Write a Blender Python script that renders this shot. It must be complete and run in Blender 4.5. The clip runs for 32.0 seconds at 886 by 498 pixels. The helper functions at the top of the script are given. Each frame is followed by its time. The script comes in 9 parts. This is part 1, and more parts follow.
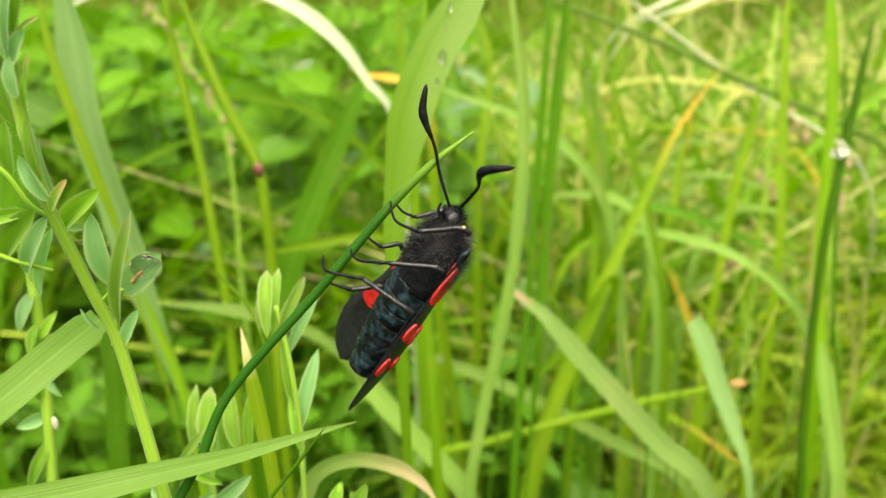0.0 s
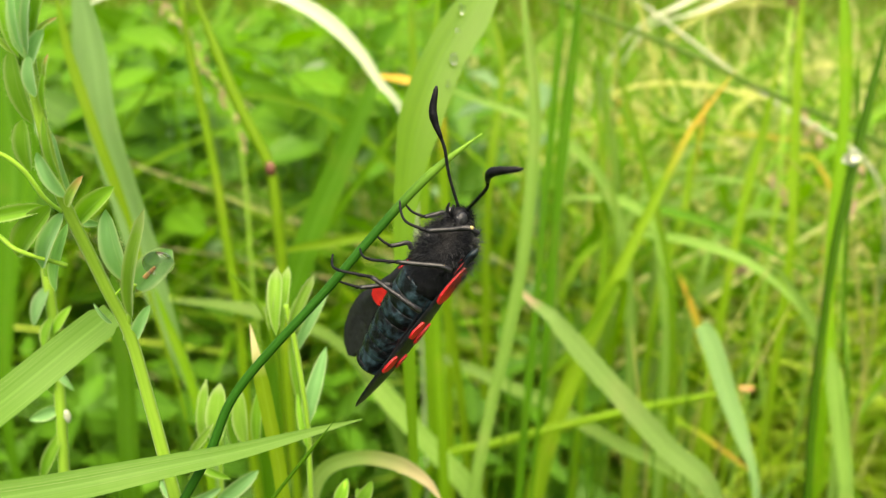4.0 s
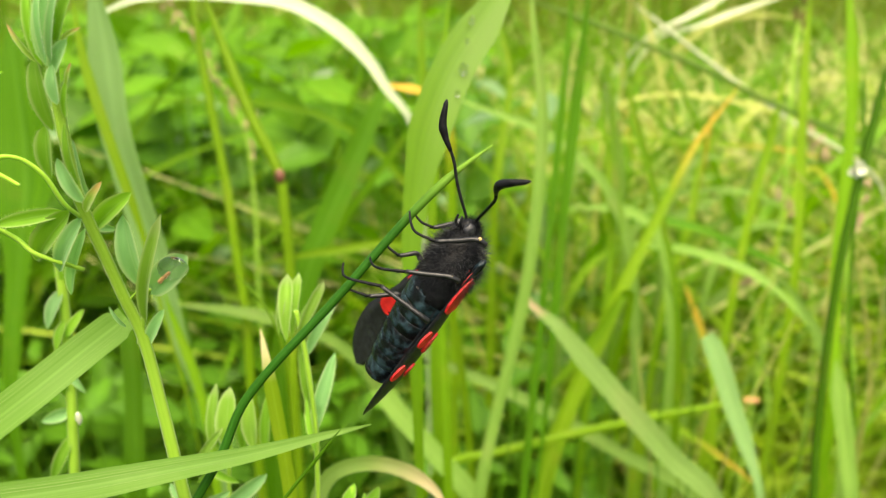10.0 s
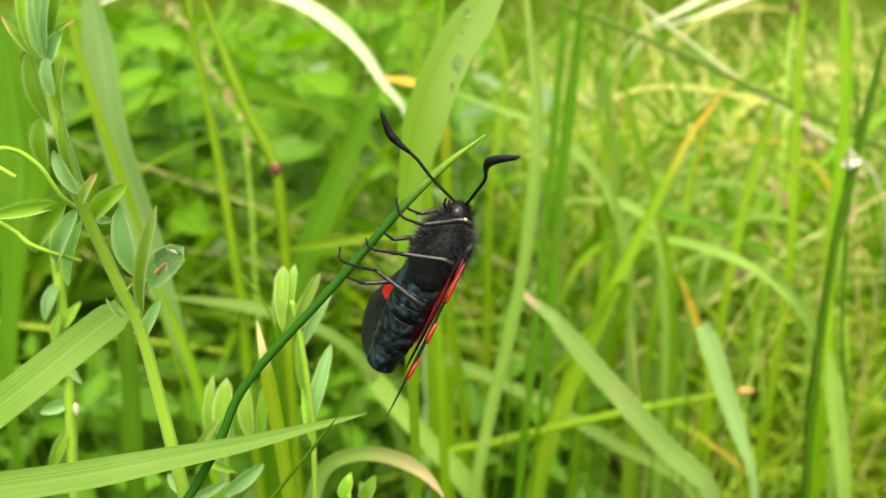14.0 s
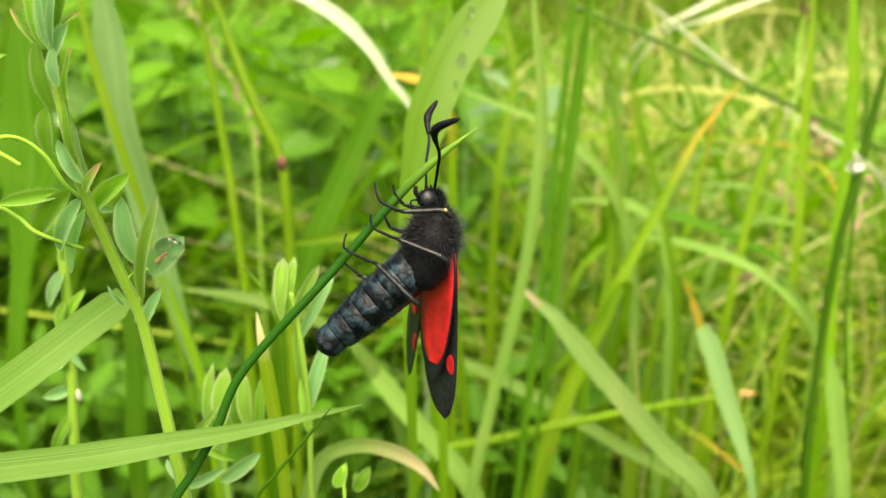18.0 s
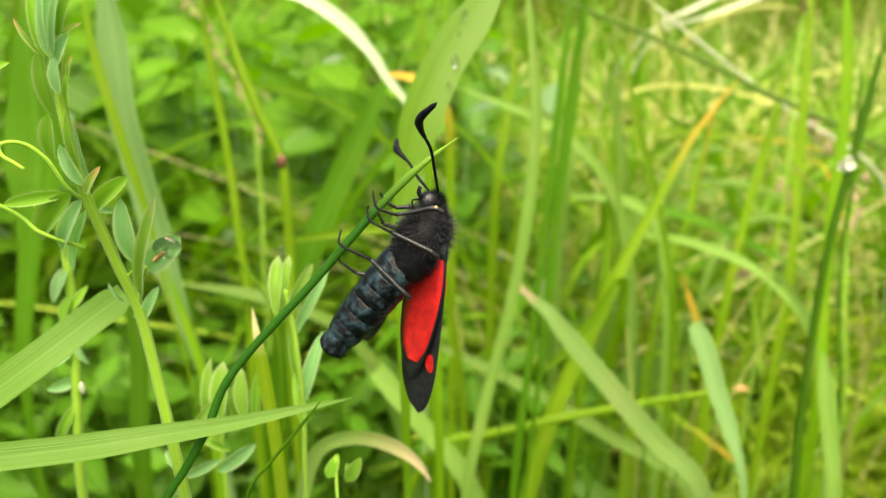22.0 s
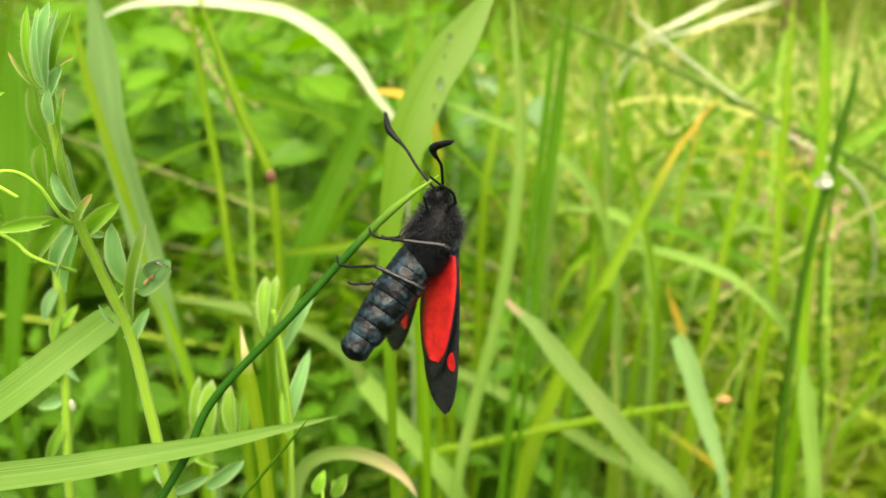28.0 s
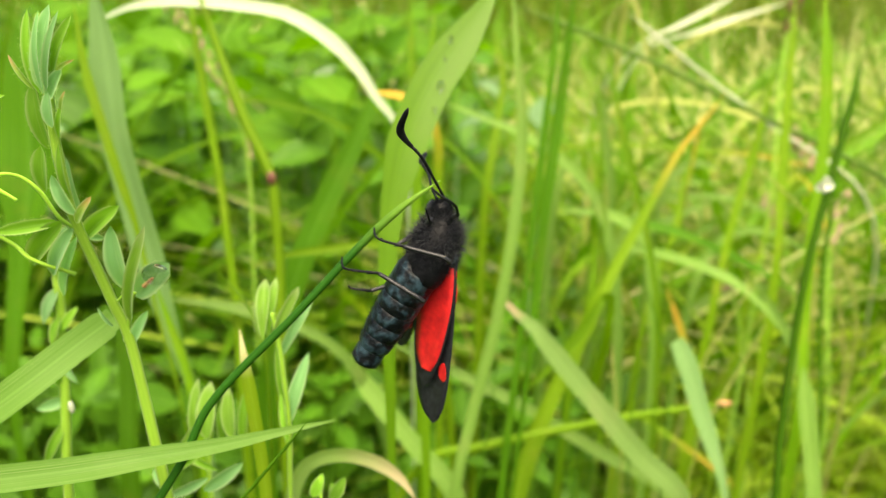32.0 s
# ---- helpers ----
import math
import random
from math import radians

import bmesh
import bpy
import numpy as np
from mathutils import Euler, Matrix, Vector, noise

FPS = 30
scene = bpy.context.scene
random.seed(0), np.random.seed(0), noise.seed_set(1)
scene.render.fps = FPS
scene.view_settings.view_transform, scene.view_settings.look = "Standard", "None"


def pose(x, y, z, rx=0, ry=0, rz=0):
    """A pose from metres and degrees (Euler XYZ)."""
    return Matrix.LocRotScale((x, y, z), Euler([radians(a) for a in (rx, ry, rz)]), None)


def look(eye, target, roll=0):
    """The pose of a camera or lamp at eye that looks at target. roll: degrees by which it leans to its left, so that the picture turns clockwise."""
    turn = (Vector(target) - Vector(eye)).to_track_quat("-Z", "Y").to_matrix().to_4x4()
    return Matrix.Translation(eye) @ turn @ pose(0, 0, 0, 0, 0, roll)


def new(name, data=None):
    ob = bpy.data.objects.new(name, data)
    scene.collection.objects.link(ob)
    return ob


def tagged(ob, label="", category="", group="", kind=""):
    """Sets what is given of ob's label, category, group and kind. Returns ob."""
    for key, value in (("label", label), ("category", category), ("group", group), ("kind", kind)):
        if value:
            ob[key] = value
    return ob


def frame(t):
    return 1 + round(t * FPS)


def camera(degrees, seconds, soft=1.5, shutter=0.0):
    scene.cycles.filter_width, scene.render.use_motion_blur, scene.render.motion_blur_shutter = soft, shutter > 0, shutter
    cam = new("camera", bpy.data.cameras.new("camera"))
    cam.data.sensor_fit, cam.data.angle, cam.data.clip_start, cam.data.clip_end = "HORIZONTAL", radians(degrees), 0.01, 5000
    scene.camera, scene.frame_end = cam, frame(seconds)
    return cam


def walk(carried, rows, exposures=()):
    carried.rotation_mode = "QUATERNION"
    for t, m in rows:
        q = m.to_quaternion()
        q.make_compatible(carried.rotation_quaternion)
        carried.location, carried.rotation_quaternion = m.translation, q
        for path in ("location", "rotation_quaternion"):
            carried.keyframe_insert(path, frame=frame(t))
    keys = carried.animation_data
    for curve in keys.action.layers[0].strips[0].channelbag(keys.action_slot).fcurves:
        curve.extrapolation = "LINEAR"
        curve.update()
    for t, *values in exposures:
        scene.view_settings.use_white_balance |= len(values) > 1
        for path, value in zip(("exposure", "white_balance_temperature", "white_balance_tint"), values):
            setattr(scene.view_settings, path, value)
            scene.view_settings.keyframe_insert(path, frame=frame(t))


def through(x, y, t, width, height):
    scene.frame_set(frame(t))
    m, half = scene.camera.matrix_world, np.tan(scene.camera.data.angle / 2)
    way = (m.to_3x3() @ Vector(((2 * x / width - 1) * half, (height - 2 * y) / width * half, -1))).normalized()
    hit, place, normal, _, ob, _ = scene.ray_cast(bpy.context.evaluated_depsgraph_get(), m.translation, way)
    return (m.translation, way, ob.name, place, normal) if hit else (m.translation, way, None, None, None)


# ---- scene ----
cam = camera(66, 32.0, 1.3)
cam.data.dof.use_dof = True
cam.data.dof.focus_distance = 0.0605
cam.data.dof.aperture_fstop = 28.0
walk(cam, [
    (0, pose(0.000095, 0.001505, 0.299690, 67.1521, 1.0989, -1.9112)),
    (0.5, pose(0.000208, 0.001578, 0.299825, 67.1757, 1.1502, -1.8211)),
    (1, pose(0.000430, 0.001408, 0.299892, 67.2214, 1.1487, -1.6783)),
    (1.5, pose(-0.000024, 0.001128, 0.300216, 67.2355, 1.1680, -1.5819)),
    (2, pose(0.000509, 0.001020, 0.300179, 67.2132, 1.2000, -1.5150)),
    (2.5, pose(0.000258, 0.000906, 0.300262, 67.1985, 1.1968, -1.4585)),
    (3, pose(0.000108, 0.000940, 0.299887, 67.2647, 1.0257, -1.3001)),
    (3.5, pose(0.000351, 0.000882, 0.299911, 67.2511, 0.8763, -1.0398)),
    (5.5, pose(-0.000128, 0.000265, 0.299880, 67.4420, 0.1859, -0.5175)),
    (6, pose(-0.000343, -0.000055, 0.300153, 67.4964, 0.0449, -0.5014)),
    (6.5, pose(-0.000366, 0.000063, 0.299791, 67.5706, -0.0232, -0.3416)),
    (7, pose(-0.000153, 0.000036, 0.299796, 67.6822, -0.1695, -0.2732)),
    (7.5, pose(-0.000244, 0.000129, 0.299652, 67.7796, -0.2428, -0.2393)),
    (8, pose(-0.000131, 0.000064, 0.299834, 67.9280, -0.2618, -0.0591)),
    (8.5, pose(0.000145, 0.000064, 0.300035, 67.9525, -0.1170, -0.0605)),
    (9, pose(0.000000, 0.000000, 0.300000, 68.0000, 0.0000, -0.0000)),
    (9.5, pose(0.000106, 0.000015, 0.300117, 67.9369, 0.2067, -0.0887)),
    (10, pose(-0.000141, -0.000070, 0.300271, 67.9737, 0.3006, -0.2205)),
    (10.5, pose(-0.000446, -0.000109, 0.300310, 67.8383, 0.2865, -0.2832)),
    (11, pose(-0.000449, -0.000089, 0.300243, 67.7223, 0.3130, -0.4025)),
    (11.5, pose(-0.000453, -0.000132, 0.300304, 67.5229, 0.3672, -0.4516)),
    (12, pose(-0.000800, -0.000259, 0.299984, 67.4582, 0.3692, -0.4615)),
    (12.5, pose(-0.000460, -0.000124, 0.300070, 67.3093, 0.3047, -0.5912)),
    (13, pose(-0.000289, -0.000464, 0.300125, 67.4255, 0.3012, -0.5930)),
    (13.5, pose(-0.000209, -0.000559, 0.300077, 67.4525, 0.4033, -0.5810)),
    (14, pose(0.000081, -0.000699, 0.300164, 67.4518, 0.3825, -0.5452)),
    (14.5, pose(0.000515, -0.000924, 0.300359, 67.4436, 0.2575, -0.3677)),
    (16.5, pose(0.001240, -0.001112, 0.300462, 67.4646, -0.2631, 0.3441)),
    (17, pose(0.001162, -0.001107, 0.300144, 67.4395, -0.3526, 0.4051)),
    (17.5, pose(0.001459, -0.001296, 0.300539, 67.2965, -0.4013, 0.4901)),
    (18, pose(0.001333, -0.001622, 0.300261, 67.2798, -0.3608, 0.5729)),
    (18.5, pose(0.001336, -0.001641, 0.300476, 67.3490, -0.3209, 0.5678)),
    (19, pose(0.001214, -0.001814, 0.300150, 67.3560, -0.1844, 0.7281)),
    (19.5, pose(0.001943, -0.002292, 0.300004, 67.2429, -0.2880, 0.8217)),
    (20, pose(0.002552, -0.002447, 0.300704, 67.0061, -0.4514, 0.7648)),
    (20.5, pose(0.002566, -0.002977, 0.301078, 66.9426, -0.2703, 0.8519)),
    (21, pose(0.002909, -0.003342, 0.301370, 66.8835, -0.1807, 0.9725)),
    (21.5, pose(0.002944, -0.003228, 0.301562, 66.8510, -0.2060, 1.1053)),
    (22, pose(0.003305, -0.003753, 0.301728, 66.8108, -0.2759, 1.0741)),
    (22.5, pose(0.003414, -0.003645, 0.302017, 66.8012, -0.3337, 1.0233)),
    (23, pose(0.003463, -0.004211, 0.302457, 66.9334, -0.3365, 1.0328)),
    (23.5, pose(0.003170, -0.004667, 0.302946, 67.0081, -0.2475, 1.0048)),
    (24, pose(0.002696, -0.004935, 0.303050, 67.1324, -0.2517, 1.0026)),
    (24.5, pose(0.003020, -0.004989, 0.302712, 67.1659, -0.1206, 0.9262)),
    (25, pose(0.003107, -0.004852, 0.302722, 66.9966, -0.2200, 0.8752)),
    (25.5, pose(0.003287, -0.004765, 0.302895, 66.8855, -0.3317, 0.7721)),
    (27.5, pose(0.003894, -0.005193, 0.303994, 67.2845, -0.3993, 0.4044)),
    (28, pose(0.004130, -0.005084, 0.304142, 67.3690, -0.5560, 0.3702)),
    (28.5, pose(0.004085, -0.004900, 0.304743, 67.1627, -0.9465, 0.3426)),
    (29, pose(0.003982, -0.004973, 0.304889, 67.2001, -0.9656, 0.2990)),
    (29.5, pose(0.003877, -0.004917, 0.304664, 67.3140, -0.8890, 0.2758)),
    (30, pose(0.004351, -0.005012, 0.304770, 67.3137, -0.9386, 0.2933)),
    (30.5, pose(0.004548, -0.005044, 0.304767, 67.3677, -0.8021, 0.3895)),
    (31, pose(0.004679, -0.004848, 0.304651, 67.4111, -0.9865, 0.4283)),
    (31.5, pose(0.004596, -0.004990, 0.304808, 67.3712, -0.9965, 0.4498)),
    (32, pose(0.004369, -0.004890, 0.304456, 67.4263, -0.7561, 0.5786))], [(0, 1.55, 7700, 8), (32, 1.55, 7700, 8)])

# ---- light: bright, thinly clouded sky ----
SUN_UP, SUN_TURN = radians(70), radians(168)
world = bpy.data.worlds.new("sky")
scene.world = world
world.use_nodes = True
nt = world.node_tree
sky = nt.nodes.new("ShaderNodeTexSky")
sky.sky_type, sky.sun_disc = "NISHITA", False
sky.sun_elevation, sky.sun_rotation = SUN_UP, SUN_TURN
sky.air_density, sky.dust_density, sky.ozone_density = 1.0, 6.0, 1.0
nt.nodes["Background"].inputs["Strength"].default_value = 0.11
nt.links.new(sky.outputs["Color"], nt.nodes["Background"].inputs["Color"])
sun = new("sun", bpy.data.lights.new("sun", "SUN"))
sun.data.energy, sun.data.angle, sun.data.color = 2.6, radians(60), (1.0, 0.95, 0.82)
sun_way = Vector((math.sin(SUN_TURN) * math.cos(SUN_UP), math.cos(SUN_TURN) * math.cos(SUN_UP), math.sin(SUN_UP)))
sun.matrix_world = look(sun_way * 5, (0, 0, 0))


# ---- materials ----
def nodes_of(name):
    m = bpy.data.materials.new(name)
    m.use_nodes = True
    t = m.node_tree
    t.nodes.clear()
    return m, t, t.nodes.new("ShaderNodeOutputMaterial")


def ramp(t, source, stops):
    r = t.nodes.new("ShaderNodeValToRGB")
    while len(r.color_ramp.elements) < len(stops):
        r.color_ramp.elements.new(0.5)
    for e, (at, c) in zip(r.color_ramp.elements, stops):
        e.position, e.color = at, (*c, 1)
    t.links.new(source, r.inputs["Fac"])
    return r.outputs["Color"]


def mixed(t, kind, fac, a, b):
    n = t.nodes.new("ShaderNodeMix")
    n.data_type, n.blend_type = "RGBA", kind
    for key, v in ((0, fac), (6, a), (7, b)):
        if isinstance(v, (int, float)):
            n.inputs[key].default_value = v
        elif isinstance(v, tuple):
            n.inputs[key].default_value = (*v, 1)
        else:
            t.links.new(v, n.inputs[key])
    return n.outputs[2]


def leaf_material(name, dark, light, worn, through=0.45, gloss=0.42, joined=False, veins=26.0, tip=None, rib=0.35, rim=None, relief=0.25, shine=0.12, streak=0.0, down=0.0):
    """Green leaf: lengthwise veins, a paler midrib, blotches, a shift from plant to plant, a withered tip, and light that shines through."""
    m, t, out = nodes_of(name)
    uv = t.nodes.new("ShaderNodeUVMap")
    g = t.nodes.new("ShaderNodeNewGeometry" if joined else "ShaderNodeObjectInfo")
    chance = g.outputs["Random Per Island" if joined else "Random"]
    stretch = t.nodes.new("ShaderNodeMapping")
    stretch.inputs["Scale"].default_value = (veins, 1.2, 1)
    t.links.new(uv.outputs[0], stretch.inputs[0])
    vein = t.nodes.new("ShaderNodeTexNoise")
    vein.noise_dimensions = "4D"
    vein.inputs["Scale"].default_value, vein.inputs["Detail"].default_value = 1.0, 3
    t.links.new(stretch.outputs[0], vein.inputs["Vector"])
    far = t.nodes.new("ShaderNodeMath")
    far.operation = "MULTIPLY"
    far.inputs[1].default_value = 40
    t.links.new(chance, far.inputs[0])
    t.links.new(far.outputs[0], vein.inputs["W"])
    place = t.nodes.new("ShaderNodeTexCoord")
    blotch = t.nodes.new("ShaderNodeTexNoise")
    blotch.inputs["Scale"].default_value, blotch.inputs["Detail"].default_value = 90, 4
    t.links.new(place.outputs["Object"], blotch.inputs["Vector"])
    base = ramp(t, vein.outputs["Fac"], ((0.3, dark), (0.7, light)))
    cut = t.nodes.new("ShaderNodeSeparateXYZ")
    t.links.new(uv.outputs[0], cut.inputs[0])
    if rib:
        pale = tuple(min(0.6, c * 1.35 + 0.03) for c in light)
        stripe = ramp(t, cut.outputs[0], ((0.44, (0, 0, 0)), (0.5, (rib, rib, rib)), (0.56, (0, 0, 0))))
        base = mixed(t, "MIX", stripe, base, pale)
    spots = ramp(t, blotch.outputs["Fac"], ((0.56, (0, 0, 0)), (0.78, (1, 1, 1))))
    base = mixed(t, "MIX", mixed(t, "MULTIPLY", 1.0, spots, (0.4, 0.4, 0.4)), base, worn)
    if tip:
        (start, end), colour = tip
        base = mixed(t, "MIX", ramp(t, cut.outputs[1], ((start, (0, 0, 0)), (end, (1, 1, 1)))), base, colour)
    if streak:
        thin = t.nodes.new("ShaderNodeMapping")
        thin.inputs["Scale"].default_value = (veins * 2.2, 7.0, 1)
        t.links.new(uv.outputs[0], thin.inputs[0])
        line = t.nodes.new("ShaderNodeTexNoise")
        line.inputs["Scale"].default_value, line.inputs["Detail"].default_value = 1.0, 2
        t.links.new(thin.outputs[0], line.inputs["Vector"])
        base = mixed(t, "MIX", ramp(t, line.outputs["Fac"], ((0.6, (0, 0, 0)), (0.72, (streak, streak, streak)))), base, (0.5, 0.56, 0.34))
    if rim:
        edge = t.nodes.new("ShaderNodeUVMap")
        edge.uv_map = "edge"
        across = t.nodes.new("ShaderNodeSeparateXYZ")
        t.links.new(edge.outputs[0], across.inputs[0])
        base = mixed(t, "MIX", ramp(t, across.outputs[0], ((0.0, (1, 1, 1)), (0.06, (0.6, 0.6, 0.6)), (0.17, (0, 0, 0)), (0.46, (0, 0, 0)), (0.5, (0.25, 0.25, 0.25)), (0.54, (0, 0, 0)), (0.83, (0, 0, 0)), (0.94, (0.6, 0.6, 0.6)), (1.0, (1, 1, 1)))), base, rim)
    hsv = t.nodes.new("ShaderNodeHueSaturation")
    t.links.new(base, hsv.inputs["Color"])
    lo_hi = t.nodes.new("ShaderNodeMapRange")
    lo_hi.inputs["To Min"].default_value, lo_hi.inputs["To Max"].default_value = 0.78, 1.3
    t.links.new(chance, lo_hi.inputs["Value"])
    t.links.new(lo_hi.outputs[0], hsv.inputs["Value"])
    p = t.nodes.new("ShaderNodeBsdfPrincipled")
    p.inputs["Roughness"].default_value = gloss
    p.inputs["Specular IOR Level"].default_value = shine
    p.inputs["Sheen Weight"].default_value, p.inputs["Sheen Roughness"].default_value = down, 0.4
    t.links.new(hsv.outputs[0], p.inputs["Base Color"])
    bump = t.nodes.new("ShaderNodeBump")
    bump.inputs["Strength"].default_value, bump.inputs["Distance"].default_value = relief, 0.0004
    t.links.new(vein.outputs["Fac"], bump.inputs["Height"])
    t.links.new(bump.outputs[0], p.inputs["Normal"])
    tr = t.nodes.new("ShaderNodeBsdfTranslucent")
    warm = mixed(t, "MULTIPLY", 1.0, hsv.outputs[0], (1.45, 1.5, 0.5))
    t.links.new(warm, tr.inputs["Color"])
    mix = t.nodes.new("ShaderNodeMixShader")
    mix.inputs[0].default_value = through
    t.links.new(p.outputs[0], mix.inputs[1])
    t.links.new(tr.outputs[0], mix.inputs[2])
    t.links.new(mix.outputs[0], out.inputs[0])
    return m


def plain_material(name, dark, light, scale, rough, metal=0.0, spec=0.5, bump_depth=0.0002, sheen=0.0, edges=(0.35, 0.68)):
    m, t, out = nodes_of(name)
    place = t.nodes.new("ShaderNodeTexCoord")
    n = t.nodes.new("ShaderNodeTexNoise")
    n.inputs["Scale"].default_value, n.inputs["Detail"].default_value = scale, 5
    t.links.new(place.outputs["Object"], n.inputs["Vector"])
    p = t.nodes.new("ShaderNodeBsdfPrincipled")
    t.links.new(ramp(t, n.outputs["Fac"], ((edges[0], dark), (edges[1], light))), p.inputs["Base Color"])
    p.inputs["Roughness"].default_value, p.inputs["Metallic"].default_value = rough, metal
    p.inputs["Specular IOR Level"].default_value = spec
    p.inputs["Sheen Weight"].default_value = sheen
    b = t.nodes.new("ShaderNodeBump")
    b.inputs["Strength"].default_value, b.inputs["Distance"].default_value = 0.6, bump_depth
    t.links.new(n.outputs["Fac"], b.inputs["Height"])
    t.links.new(b.outputs[0], p.inputs["Normal"])
    t.links.new(p.outputs[0], out.inputs[0])
    return m


FRESH = leaf_material("fresh_grass", (0.1, 0.22, 0.008), (0.15, 0.3, 0.013), (0.26, 0.3, 0.035))
DEWY_GREEN = leaf_material("dewy_grass", (0.1, 0.22, 0.008), (0.125, 0.255, 0.012), (0.14, 0.24, 0.016), through=0.55, gloss=0.4, shine=0.3, veins=12.0, rib=0.15, relief=0.1, down=0.08)
PALE = leaf_material("pale_grass", (0.095, 0.205, 0.028), (0.125, 0.245, 0.045), (0.22, 0.32, 0.1), streak=0.3, relief=0.12)
# paler copy of the grass green, with brighter light put into the colour
PALE_LIT = leaf_material("pale_lit_grass", (0.13, 0.245, 0.04), (0.195, 0.33, 0.07), (0.28, 0.33, 0.1))
DARK = leaf_material("dark_grass", (0.034, 0.118, 0.003), (0.072, 0.19, 0.006), (0.13, 0.19, 0.02), gloss=0.6, through=0.35)
PERCH_GREEN = leaf_material("perch_green", (0.014, 0.088, 0.005), (0.028, 0.125, 0.009), (0.045, 0.135, 0.012), gloss=0.5, shine=0.12, tip=((0.965, 0.995), (0.19, 0.37, 0.04)), through=0.2)
YELLOW = leaf_material("yellowing_grass", (0.115, 0.22, 0.008), (0.18, 0.31, 0.016), (0.32, 0.32, 0.05))
CREAM_TIP = leaf_material("cream_tipped_grass", (0.135, 0.24, 0.01), (0.22, 0.35, 0.02), (0.32, 0.32, 0.05), tip=((0.978, 0.99), (0.7, 0.62, 0.34)))
ORANGE = leaf_material("orange_tipped_grass", (0.12, 0.22, 0.01), (0.2, 0.34, 0.02), (0.3, 0.28, 0.04), tip=((0.88, 0.96), (0.5, 0.3, 0.05)))
DRY_YELLOW = leaf_material("straw_grass", (0.25, 0.27, 0.06), (0.35, 0.37, 0.11), (0.34, 0.28, 0.08), through=0.25)
BENT = leaf_material("tan_ended_grass", (0.17, 0.28, 0.06), (0.25, 0.37, 0.11), (0.32, 0.34, 0.12), tip=((0.95, 0.985), (0.5, 0.4, 0.24)))
PALE_BLUNT = leaf_material("pale_blunt_grass", (0.175, 0.33, 0.1), (0.24, 0.41, 0.15), (0.3, 0.42, 0.18), through=0.35, streak=0.3)
PINK_TIP = leaf_material("pink_tipped_grass", (0.13, 0.235, 0.05), (0.21, 0.335, 0.095), (0.28, 0.31, 0.12), tip=((0.972, 0.985), (0.42, 0.32, 0.2)))
DRY = leaf_material("dry_grass", (0.26, 0.32, 0.19), (0.38, 0.44, 0.3), (0.36, 0.35, 0.2), through=0.12)
BLEACHED = leaf_material("bleached_leaf", (0.42, 0.45, 0.3), (0.54, 0.57, 0.4), (0.42, 0.4, 0.2), through=0.12)
HERB = leaf_material("herb_leaf", (0.115, 0.28, 0.018), (0.165, 0.35, 0.03), (0.22, 0.35, 0.04), veins=3.0, rim=(0.27, 0.38, 0.13), gloss=0.55, rib=0, relief=0.1, down=0.15)
HERB_BLUE = leaf_material("bluish_herb_leaf", (0.15, 0.33, 0.115), (0.2, 0.4, 0.16), (0.22, 0.4, 0.17), veins=3.0, through=0.48, rim=(0.34, 0.47, 0.24), gloss=0.55, rib=0, relief=0.1, down=0.3)
STIPULE = leaf_material("reddish_tipped_stipule", (0.14, 0.26, 0.03), (0.2, 0.33, 0.05), (0.26, 0.35, 0.08), veins=9.0, rim=(0.317, 0.387, 0.176), tip=((0.5, 0.9), (0.36, 0.22, 0.09)), down=0.4)
FOLDED = leaf_material("pale_tipped_herb_leaf", (0.135, 0.275, 0.03), (0.18, 0.33, 0.045), (0.2, 0.3, 0.07), veins=3.0, rim=(0.3, 0.4, 0.17), tip=((0.8, 1.0), (0.29, 0.37, 0.16)), rib=0, relief=0.1, down=0.25)
HERB_STEM = leaf_material("herb_stem", (0.2, 0.39, 0.03), (0.27, 0.47, 0.05), (0.25, 0.4, 0.04), through=0.2, rib=0, veins=10.0, relief=0.12, down=0.25)
MEADOW = leaf_material("meadow_grass", (0.055, 0.15, 0.005), (0.125, 0.28, 0.012), (0.3, 0.3, 0.05), joined=True, through=0.33)
MEADOW_OLIVE = leaf_material("far_meadow_grass", (0.078, 0.128, 0.009), (0.155, 0.225, 0.025), (0.35, 0.3, 0.1), joined=True, through=0.33)
# pale grass, lightened further: the open ground's brighter light sits in the colour
MEADOW_PALE_LIT = leaf_material("pale_lit_meadow_grass", (0.27, 0.41, 0.035), (0.45, 0.6, 0.085), (0.55, 0.48, 0.12), joined=True)
MEADOW_DRY = leaf_material("meadow_straw", (0.42, 0.41, 0.15), (0.62, 0.6, 0.3), (0.5, 0.38, 0.12), joined=True, through=0.3)
MEADOW_LEAF = leaf_material("meadow_leaf", (0.036, 0.118, 0.005), (0.075, 0.19, 0.012), (0.1, 0.2, 0.02), joined=True, veins=9.0, through=0.25)
MEADOW_BLUISH = leaf_material("bluish_meadow_leaf", (0.1, 0.2, 0.07), (0.17, 0.29, 0.13), (0.22, 0.32, 0.14), joined=True, veins=9.0, gloss=0.4, shine=0.4)
MEADOW_BROAD = leaf_material("broad_meadow_leaf", (0.058, 0.17, 0.006), (0.115, 0.27, 0.014), (0.15, 0.25, 0.03), joined=True, veins=9.0, gloss=0.6)
NODE_RED = plain_material("reddish_node", (0.1, 0.035, 0.02), (0.18, 0.07, 0.035), 900, 0.6)
HUSK = plain_material("brown_husk", (0.35, 0.17, 0.06), (0.5, 0.28, 0.11), 700, 0.7)
